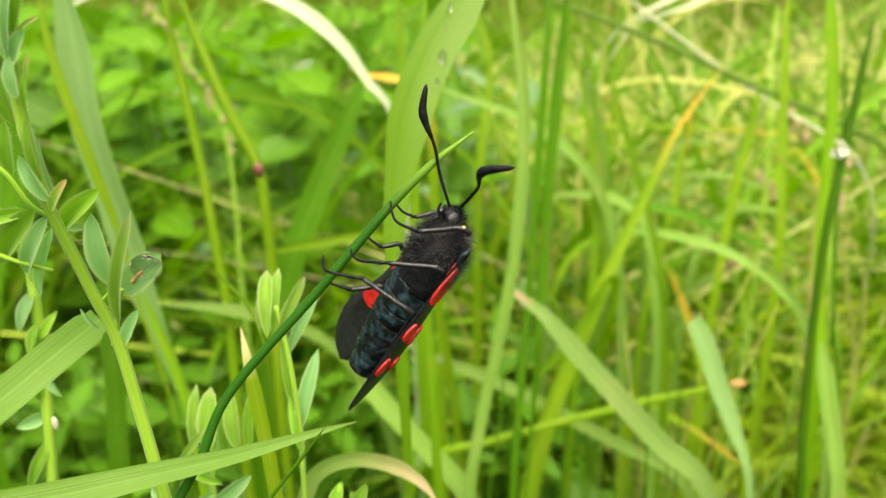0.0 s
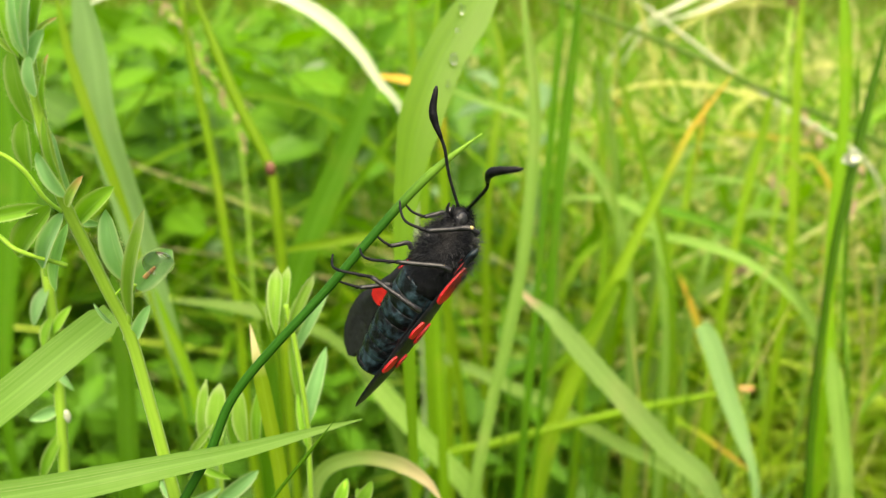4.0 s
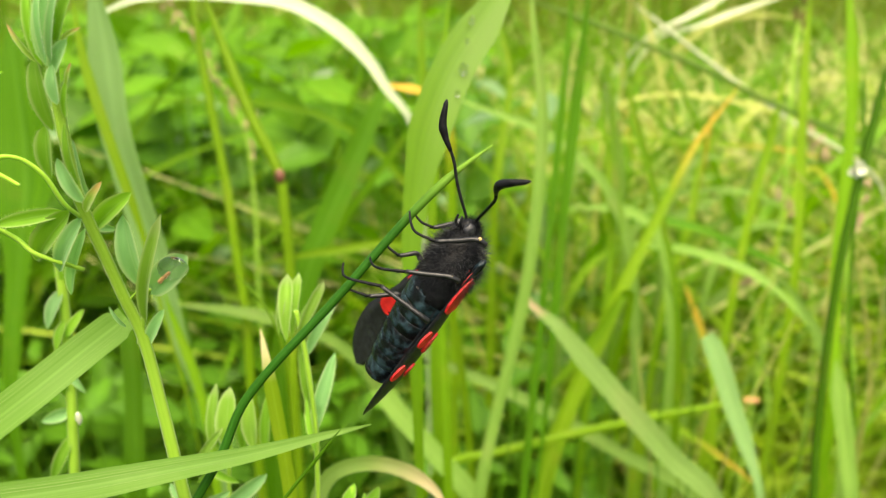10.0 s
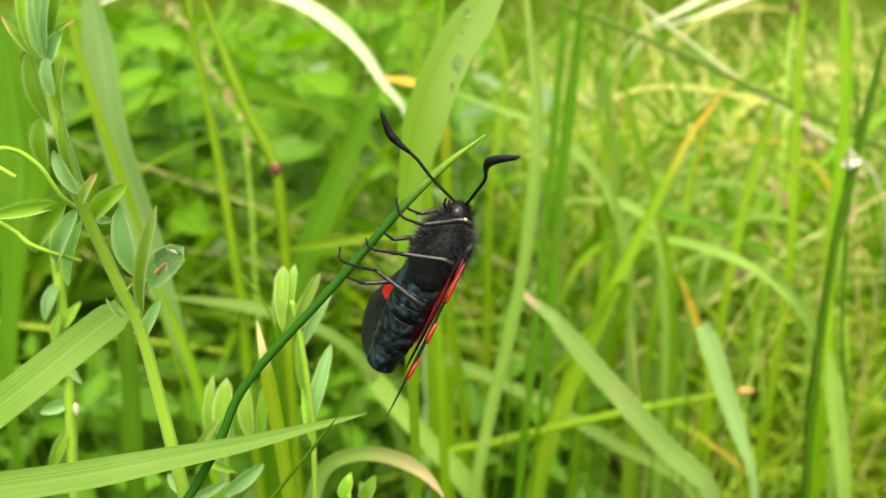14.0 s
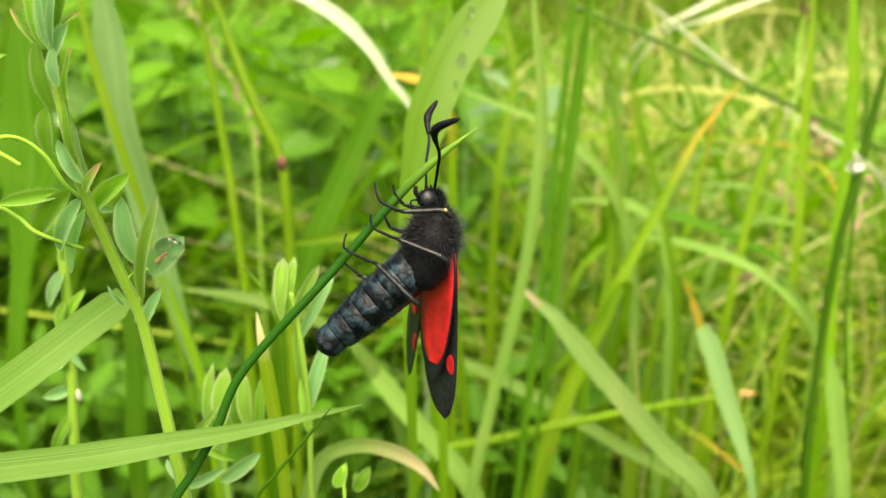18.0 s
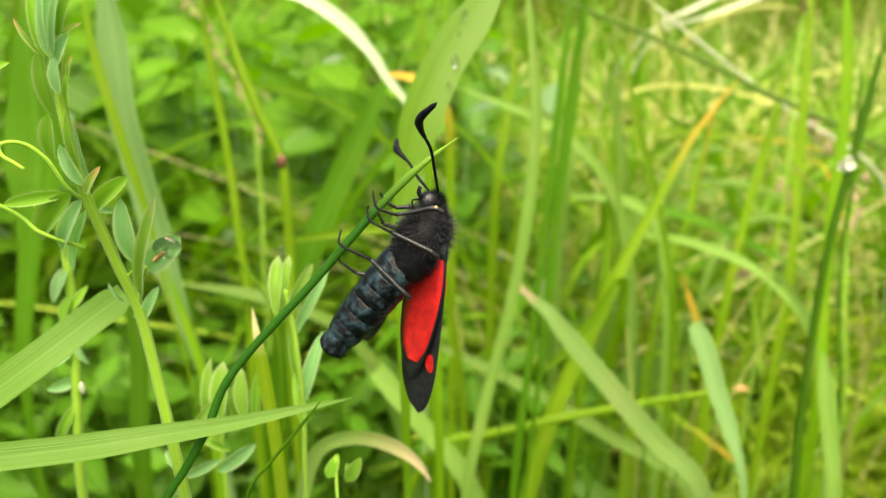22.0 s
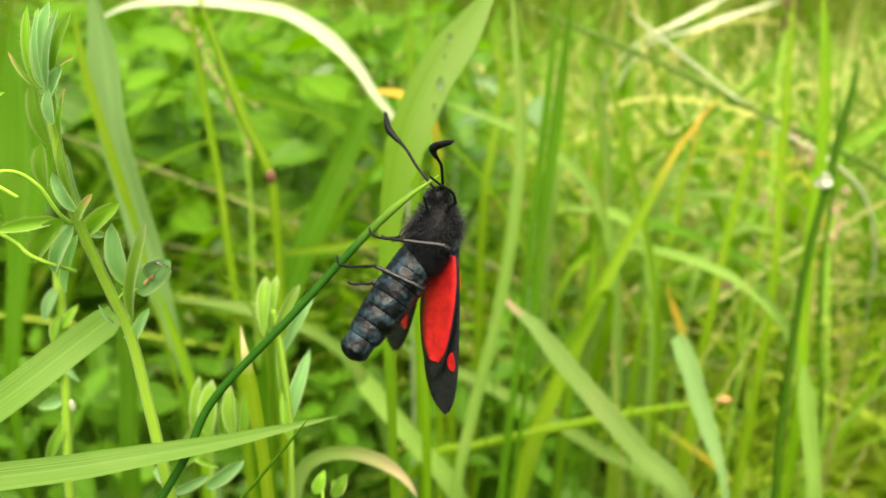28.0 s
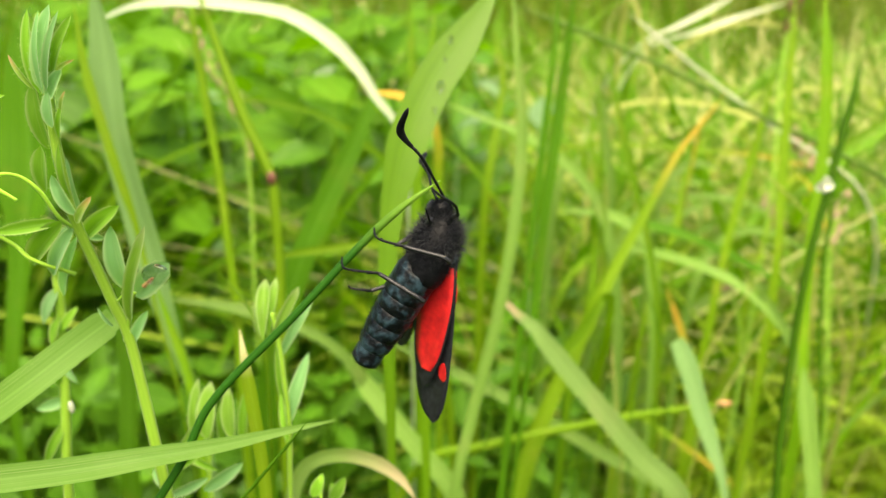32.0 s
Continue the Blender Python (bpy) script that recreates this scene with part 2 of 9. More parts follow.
PINK = plain_material("dried_pink_tip", (0.3, 0.2, 0.12), (0.42, 0.3, 0.18), 700, 0.8)
PETAL = plain_material("white_petal", (0.4, 0.44, 0.3), (0.54, 0.58, 0.44), 500, 0.6)
HAIR = leaf_material("pale_hair", (0.4, 0.5, 0.22), (0.5, 0.6, 0.32), (0.5, 0.55, 0.35), through=0.6, rib=0)
SOIL = plain_material("mossy_soil", (0.02, 0.03, 0.008), (0.05, 0.08, 0.018), 40, 0.95, bump_depth=0.01)
BLACK = plain_material("moth_black", (0.002, 0.002, 0.003), (0.007, 0.0075, 0.009), 1500, 0.5, spec=0.15)
FUR = plain_material("moth_fur", (0.0012, 0.0016, 0.0024), (0.004, 0.0055, 0.0085), 2500, 0.6, spec=0.12)
BLUE = plain_material("abdomen_blue_black", (0.0012, 0.002, 0.003), (0.02, 0.043, 0.056), 1000, 0.4, spec=0.25, bump_depth=0.0005, edges=(0.46, 0.66))
WING_BLACK = plain_material("wing_black", (0.006, 0.006, 0.008), (0.016, 0.018, 0.022), 1800, 0.45, spec=0.3, bump_depth=0.0001)
# black fur greyed: the backlit look of its fringe is put into the colour
BACKLIT_FUR = plain_material("backlit_fur", (0.008, 0.009, 0.011), (0.034, 0.037, 0.042), 1200, 0.7)
WING_RED = plain_material("wing_red", (0.4, 0.006, 0.01), (0.64, 0.016, 0.018), 1100, 0.5, bump_depth=0.0001)
EYE = plain_material("moth_eye", (0.012, 0.013, 0.015), (0.03, 0.031, 0.036), 3000, 0.35)
LEG = plain_material("leg_grey", (0.003, 0.003, 0.004), (0.012, 0.012, 0.014), 1500, 0.45)
KNEE = plain_material("knee_yellow", (0.3, 0.22, 0.06), (0.42, 0.32, 0.12), 1500, 0.45)

m, t, out = nodes_of("water")
p = t.nodes.new("ShaderNodeBsdfPrincipled")
p.inputs["Transmission Weight"].default_value, p.inputs["Roughness"].default_value, p.inputs["IOR"].default_value = 1.0, 0.02, 1.33
t.links.new(p.outputs[0], out.inputs[0])
WATER = m


# ---- builders ----
def linked(name, bm, material, parent=None, label="", smooth=True):
    me = bpy.data.meshes.new(name)
    for face in bm.faces:
        face.smooth = smooth
    bm.to_mesh(me)
    bm.free()
    me.materials.append(material)
    ob = new(name, me)
    if parent:
        ob.parent = parent
    return tagged(ob, label)


def part(name, bm, material, parent, label="", smooth=True):
    """One mesh under a thing or under a part."""
    return linked(name, bm, material, parent, label, smooth)


def spline(points, steps=7):
    """Smooth line through the points, cut between each two; long and short stretches may follow one another."""
    p = [Vector(q) for q in points]
    p = [p[0] * 2 - p[1]] + p + [p[-1] * 2 - p[-2]]
    line = []
    for a, b, c, d in zip(p, p[1:], p[2:], p[3:]):
        t1 = max((b - a).length, 1e-9) ** 0.5
        t2 = t1 + max((c - b).length, 1e-9) ** 0.5
        t3 = t2 + max((d - c).length, 1e-9) ** 0.5
        for i in range(steps):
            u = t1 + (t2 - t1) * i / steps
            ab, bc, cd = a.lerp(b, u / t1), b.lerp(c, (u - t1) / (t2 - t1)), c.lerp(d, (u - t2) / (t3 - t2))
            line.append(ab.lerp(bc, u / t2).lerp(bc.lerp(cd, (u - t1) / (t3 - t1)), (u - t1) / (t2 - t1)))
    return line + [p[-2]]


def lengths(line):
    s = [0.0]
    for a, b in zip(line, line[1:]):
        s.append(s[-1] + (b - a).length)
    return [v / s[-1] for v in s]


def ribbon(bm, line, width, face, taper=0.03, foot=0.7, fold=0.25, blunt=0.0, wave=0.0, base=0, slim=1.0):
    """A leaf blade along the line: five points across, folded along its midrib, drawn out to a tip."""
    uv = bm.loops.layers.uv.verify()
    face = Vector(face).normalized()
    s = lengths(line)
    total = sum((b - a).length for a, b in zip(line, line[1:]))
    rings = []
    for i, (q, u) in enumerate(zip(line, s)):
        along = (line[min(i + 1, len(line) - 1)] - line[max(i - 1, 0)]).normalized()
        side = along.cross(face).normalized()
        up = side.cross(along)
        k = min(1.0, max(blunt, (1 - u) * total / taper) ** 0.75) * (foot + (1 - foot) * min(1, u * 3))
        k *= 1 / (1 + max(0, (1 - u) * total / slim - 1) * 2.5)
        half = max(width * k / 2, width * 0.02)
        lift = wave * half * math.sin(u * 40 + base)
        rings.append([bm.verts.new(q + side * half * v + up * (half * fold * (1 - abs(v)) * -1 + lift * v)) for v in (-1, -0.45, 0, 0.45, 1)])
    for i, (a, b) in enumerate(zip(rings, rings[1:])):
        for j in range(4):
            fc = bm.faces.new((a[j], a[j + 1], b[j + 1], b[j]))
            for loop, (uu, vv) in zip(fc.loops, ((j / 4, s[i]), ((j + 1) / 4, s[i]), ((j + 1) / 4, s[i + 1]), (j / 4, s[i + 1]))):
                loop[uv].uv = (uu, vv)
    return bm


def tube(bm, line, r0, r1, seg=8, point=0.0):
    uv = bm.loops.layers.uv.verify()
    s = lengths(line)
    total = sum((b - a).length for a, b in zip(line, line[1:]))
    rings = []
    ref = Vector((0.3, -1, 0.2))
    for i, (q, u) in enumerate(zip(line, s)):
        along = (line[min(i + 1, len(line) - 1)] - line[max(i - 1, 0)]).normalized()
        side = along.cross(ref).normalized()
        up = side.cross(along)
        r = r0 + (r1 - r0) * u
        if point:
            r *= max(0.12, min(1, (1 - u) * total / point)) ** 0.7
        rings.append([bm.verts.new(q + (side * math.cos(a) + up * math.sin(a)) * r) for a in (2 * math.pi * k / seg for k in range(seg))])
    for i, (a, b) in enumerate(zip(rings, rings[1:])):
        for j in range(seg):
            k = (j + 1) % seg
            fc = bm.faces.new((a[j], a[k], b[k], b[j]))
            for loop, (uu, vv) in zip(fc.loops, ((j / seg, s[i]), ((j + 1) / seg, s[i]), ((j + 1) / seg, s[i + 1]), (j / seg, s[i + 1]))):
                loop[uv].uv = (uu, vv)
    bm.faces.new(rings[-1])
    bm.faces.new(rings[0][::-1])
    return bm


def loft(bm, rows, seg=16, flat=1.0):
    """Closed body along z from rows of (z, radius, shift in y)."""
    rings = [[bm.verts.new((r * math.cos(a), y + r * flat * math.sin(a), z)) for a in (2 * math.pi * k / seg for k in range(seg))] for z, r, y in rows]
    for a, b in zip(rings, rings[1:]):
        for j in range(seg):
            bm.faces.new((a[j], a[(j + 1) % seg], b[(j + 1) % seg], b[j]))
    bm.faces.new(rings[0][::-1])
    bm.faces.new(rings[-1])
    return bm


def ball(bm, at, r, squash=(1, 1, 1), seg=12):
    bmesh.ops.create_uvsphere(bm, u_segments=seg, v_segments=max(6, seg // 2), radius=r,
                              matrix=Matrix.Translation(at) @ Matrix.Diagonal((*squash, 1)))
    return bm


BLADES = 0


def grass_blade(label, points, width, material, taper, face=(0, -1, 0.25), fold=0.25, blunt=0.0, slim=1.0):
    """One grass shoot: a sheath at its root and a leaf blade drawn out to a tip over taper metres."""
    global BLADES
    BLADES += 1
    shoot = new("grass_shoot")
    shoot.location = points[0]
    line = [q - shoot.location for q in spline(points)]
    part("blade", ribbon(bmesh.new(), line, width, face, taper, 0.7, fold, blunt, 0.12, BLADES, slim), material, shoot)
    part("sheath", tube(bmesh.new(), line[:6], 0.0011, 0.0007, 7), HERB_STEM, shoot)
    return tagged(shoot, label, "grass", "grass shoots in the meadow")


def grass_stalk(label, points, r0, r1, material):
    """One round stalk from its root in the ground to its tip."""
    thing = new("grass_stalk")
    thing.location = points[0]
    bm = tube(bmesh.new(), [q - Vector(points[0]) for q in spline(points)], r0, r1, 8, r1 * 20)
    part("culm", bm, material, thing)
    return tagged(thing, label, "grass stalk", "stalks in the meadow")


def fuzz(stem, points, radius, count, length, seed):
    """Fine pale hairs standing off a stem."""
    rnd = random.Random(seed)
    line = [q - stem.location for q in spline(points)]
    bm = bmesh.new()
    for _ in range(count):
        u = rnd.uniform(0.35, 1) * (len(line) - 2)
        i = int(u)
        q = line[i].lerp(line[i + 1], u - i)
        along = (line[i + 1] - line[i]).normalized()
        way = along.orthogonal()
        way.rotate(Matrix.Rotation(rnd.uniform(0, 6.28), 3, along))
        way = (way.normalized() + along * rnd.uniform(-0.2, 0.6)).normalized()
        side = way.orthogonal().normalized() * 0.000008
        a = q + way * radius * 0.8
        bm.faces.new([bm.verts.new(a - side), bm.verts.new(a + side), bm.verts.new(a + way * (radius * 0.2 + length * rnd.uniform(0.4, 1.1)))])
    return tagged(part("fuzz", bm, HAIR, stem, "fine pale hairs"), kind="stuff")


def flower(stem, at, size, material, seed):
    """A small ragged flower of narrow petals."""
    rnd = random.Random(seed)
    at = Vector(at)
    for i in range(9):
        a = i * 0.7 + rnd.uniform(-0.3, 0.3)
        way = Vector((math.cos(a), rnd.uniform(-0.8, 0.2), math.sin(a) * 0.8)).normalized()
        leaflet("petal", stem, at, at + way * size * rnd.uniform(0.5, 0.8), size * 0.8, material, face=(0.1, -1, 0.4), cup=0.4)


def seed_head(label, points, r0, r1, count, size, seed, material, reach=12):
    """A stalk whose top bears small spikelets."""
    stalk = grass_stalk(label, points, r0, r1, HERB_STEM)
    rnd = random.Random(seed)
    line = [q - stalk.location for q in spline(points)]
    me = bpy.data.meshes.new("spikelet")
    bm = ball(bmesh.new(), (0, 0, 0), size, (0.45, 0.45, 1.3), 8)
    bm.to_mesh(me)
    bm.free()
    me.materials.append(material)
    n = len(line)
    for i in range(count):
        q = line[n - 1 - int(i / count * reach)]
        ob = new("spikelet", me)
        ob.parent = stalk
        a = rnd.uniform(0, 6.28)
        ob.matrix_local = Matrix.Translation(q + Vector((math.cos(a), math.sin(a), rnd.uniform(-1, 1))) * size * 1.1) @ Euler((rnd.uniform(-0.6, 0.6), rnd.uniform(-0.6, 0.6), 0)).to_matrix().to_4x4()
    return stalk


def leaflet(name, parent, base, tip, width, material, face=(0, -1, 0.3), cup=0.3, label="", slim=0.8, hairy=0, blunt=0.7):
    """An oval leaf with a drawn-in foot, a short point and fine hairs on its rim; a low slim puts its broadest part near the foot."""
    o = parent.location
    a, b = Vector(base) - o, Vector(tip) - o
    fv = Vector(face).normalized()
    bm = bmesh.new()
    uv = bm.loops.layers.uv.verify()
    edge = bm.loops.layers.uv.new("edge")
    rnd = random.Random(int(width * 1e7))
    along = (b - a).normalized()
    side = along.cross(fv).normalized()
    up = side.cross(along)
    ln = (b - a).length
    rings = []
    n = 10
    for i in range(n + 1):
        u = i / n
        half = max(0.04, math.sin(math.pi * min(1, u ** slim)) ** blunt) * width / 2 * (1 if u < 0.97 else 0.4)
        q = a + along * ln * u + up * (0.12 * ln * math.sin(math.pi * u))
        rings.append([bm.verts.new(q + side * half * v + up * (abs(v) - 0.6) * half * cup) for v in (-1, -0.5, 0, 0.5, 1)])
    for i, (r, s) in enumerate(zip(rings, rings[1:])):
        for j in range(4):
            fc = bm.faces.new((r[j], r[j + 1], s[j + 1], s[j]))
            for loop, (uu, vv) in zip(fc.loops, ((j / 4, i / n), ((j + 1) / 4, i / n), ((j + 1) / 4, (i + 1) / n), (j / 4, (i + 1) / n))):
                loop[uv].uv = (abs(uu - 0.5) + vv * 0.6, vv)
                loop[edge].uv = (uu, vv)
    for k in range(hairy):
        i, end = rnd.randrange(1, n - 1), rnd.choice((0, 4))
        q = rings[i][end].co.lerp(rings[i + 1][end].co, rnd.random())
        way = (side * (end / 2 - 1) + along * rnd.uniform(0, 0.9) + up * rnd.uniform(-0.4, 0.4)).normalized()
        fc = bm.faces.new([bm.verts.new(q - along * 0.000012), bm.verts.new(q + along * 0.000012), bm.verts.new(q + way * rnd.uniform(0.00012, 0.0003))])
        for loop in fc.loops:
            loop[uv].uv, loop[edge].uv = (0.2, 0.3), (0, 0)
    return part(name, bm, material, parent, label)


def herb(label, points, r0, r1, category="herb"):
    thing = new("herb_plant")
    thing.location = points[0]
    bm = tube(bmesh.new(), [q - Vector(points[0]) for q in spline(points)], r0, r1, seg=10)
    part("stem", bm, HERB_STEM, thing)
    return tagged(thing, label, category)


# ---- ground ----
def build_ground():
    bm = bmesh.new()
    n = 48
    grid = []
    for j in range(n + 1):
        row = []
        for i in range(n + 1):
            x = math.copysign(abs(i / n * 2 - 1) ** 3, i / n * 2 - 1) * 400
            y = math.copysign(abs(j / n * 2 - 1) ** 3, j / n * 2 - 1) * 400
            far = min(1, math.hypot(x, y) / 6)
            row.append(bm.verts.new((x, y, far * 0.04 * noise.noise(Vector((x * 0.4, y * 0.4, 0))) - 0.004)))
        grid.append(row)
    for j in range(n):
        for i in range(n):
            bm.faces.new((grid[j][i], grid[j][i + 1], grid[j + 1][i + 1], grid[j + 1][i]))
    tagged(linked("ground", bm, SOIL), "dark mossy soil under the meadow grass", "ground", kind="structure")


build_ground()



# ---- the moth ----
def wing_plate(outline, length, steps, thick, lift, z0=0.0):
    """Thin closed plate: outline(s) gives the two edges at the part s of its length."""
    bm = bmesh.new()
    faces = []
    for sgn in (-1, 1):
        rows = []
        for i in range(steps + 1):
            s = i / steps
            a, b = outline(s)
            rows.append([bm.verts.new((a + (b - a) * k / 5, lift + sgn * thick / 2 * (1 if 0 < k < 5 else 0.5) + 0.0003 * math.sin(math.pi * k / 5) * math.sin(math.pi * s), z0 + s * length)) for k in range(6)])
        faces.append(rows)
        for r, q in zip(rows, rows[1:]):
            for k in range(5):
                c = (r[k], r[k + 1], q[k + 1], q[k])
                bm.faces.new(c if sgn > 0 else c[::-1])
    lo, hi = faces
    for e in (0, 5):
        for i in range(steps):
            bm.faces.new((lo[i][e], lo[i + 1][e], hi[i + 1][e], hi[i][e]))
    bmesh.ops.recalc_face_normals(bm, faces=bm.faces)
    return bm


def forewing_edges(s):
    if s < 0.62:
        a, b = -0.0003 * math.sin(math.pi * s), 0.0012 + 0.0036 * (s / 0.62) ** 0.8
    else:
        k = (s - 0.62) / 0.38
        r = max(0.0, 1 - k ** 2.3) ** 0.6
        a, b = 0.0015 - 0.00178 * r, 0.0015 + 0.0033 * r
    return a, b


def hindwing_edges(s, inset=0.0):
    w = math.sin(math.pi * (0.06 + 0.94 * s) ** 0.85) ** 0.45 if s < 1 else 0.0
    mid = 0.0012 + 0.0016 * s ** 0.7
    half = max(0.00005, 0.0027 * w - inset)
    return mid - half * (0.9 - 0.22 * s), mid + half * (1.08 - 0.08 * s)


def swell(x, z):
    """The gentle dome of a forewing."""
    s = min(1, max(0, z / 0.0186))
    a, b = forewing_edges(s)
    k = min(1, max(0, (x - a) / max(b - a, 1e-6)))
    return 0.0003 * math.sin(math.pi * k) * math.sin(math.pi * s)


def spot_mesh(x, z, rx, rz, turn, low_y, high_y):
    bm = bmesh.new()
    n = 14
    top, low = [], []
    for k in range(n):
        a = 2 * math.pi * k / n
        wob = 1 + 0.08 * math.sin(3 * a + x * 9000)
        u, v = rx * math.cos(a) * wob, rz * math.sin(a) * wob
        px_, pz_ = x + u * math.cos(turn) - v * math.sin(turn), z + u * math.sin(turn) + v * math.cos(turn)
        y = swell(px_, pz_)
        top.append(bm.verts.new((px_, y + high_y, pz_)))
        low.append(bm.verts.new((px_, y + low_y, pz_)))
    bm.faces.new(top)
    bm.faces.new(low[::-1])
    for k in range(n):
        bm.faces.new((top[k], low[k], low[(k + 1) % n], top[(k + 1) % n]))
    bmesh.ops.recalc_face_normals(bm, faces=bm.faces)
    return bm


def build_wing(moth, side):
    """Forewing and hindwing: costa at x = 0, chord along x, tip along z."""
    up, under = (1, -1) if side == "left" else (-1, 1)
    fore = part("forewing", wing_plate(forewing_edges, 0.0186, 28, 0.00007, 0), WING_BLACK, moth, "glossy blue-black forewing with red spots")
    for x, z, rx, rz, turn in ((0.0007, 0.0034, 0.0008, 0.0021, 0.0), (0.0018, 0.0032, 0.0006, 0.0017, 0.15), (0.0007, 0.0086, 0.0006, 0.0010, 0.0),
                               (0.0029, 0.0092, 0.0009, 0.0012, 0.2), (0.0008, 0.0128, 0.0006, 0.0010, 0.1), (0.0033, 0.0128, 0.0006, 0.0009, -0.2))[slice(0, 6) if side == "left" else slice(3, 5)]:
        part("red_spot", spot_mesh(x, z, rx, rz, turn, min(0, up * 0.00023), max(0, up * 0.00023)), WING_RED, fore, smooth=False)
    for x, z, rx, rz, turn in ((0.0004, 0.0018, 0.0004, 0.0012, 0.0), (0.0008, 0.0124, 0.0006, 0.0010, 0.1), (0.0026, 0.0088, 0.0008, 0.0012, 0.1))[:2 if side == "left" else 3]:
        part("red_spot", spot_mesh(x, z, rx, rz, turn, min(0, under * 0.00012), max(0, under * 0.00012)), WING_RED, fore, smooth=False)
    part("tegula", ball(bmesh.new(), (0.0006, 0, 0.0001), 0.00065, (0.75, 0.6, 1.5), 12), BLUE, fore, "steel-blue shoulder scale")
    slim = 1.0 if side == "left" else 0.72
    hind = part("hindwing", wing_plate(lambda s: tuple(slim * e for e in hindwing_edges(s)), 0.0142, 24, 0.00007, under * 0.00045, 0.0004), WING_BLACK, moth, "red hindwing with a black border")
    part("red_panel", wing_plate(lambda s: tuple(slim * e for e in hindwing_edges(0.02 + 0.84 * s, 0.0003 + 0.0006 * max(0, (s - 0.75) / 0.25) ** 3)), 0.0119, 24, 0.0002, under * 0.00045, 0.0007), WING_RED, hind)
    return fore, hind


def fur(moth_part, centre, radii, count, length, seed, material=None):
    rnd = random.Random(seed)
    bm = bmesh.new()
    for _ in range(count):
        z = rnd.uniform(-1, 1)
        a = rnd.uniform(0, 2 * math.pi)
        r = math.sqrt(1 - z * z)
        n = Vector((r * math.cos(a), r * math.sin(a), z))
        q = Vector(centre) + Vector((n.x * radii[0], n.y * radii[1], n.z * radii[2])) * 0.96
        way = (n + Vector((rnd.gauss(0, 0.35), rnd.gauss(0, 0.35), rnd.gauss(-0.25, 0.35)))).normalized()
        side = way.orthogonal().normalized() * 0.000018
        side.rotate(Matrix.Rotation(rnd.uniform(0, 6.28), 3, way))
        ln = length * rnd.uniform(0.5, 1.2)
        v = [bm.verts.new(q - side), bm.verts.new(q + side), bm.verts.new(q + way * ln * 0.6 + side * 0.6), bm.verts.new(q + way * ln)]
        bm.faces.new((v[0], v[1], v[2]))
        bm.faces.new((v[0], v[2], v[3]))
    ob = part("fur", bm, material or FUR, moth_part)
    return tagged(ob, kind="stuff")


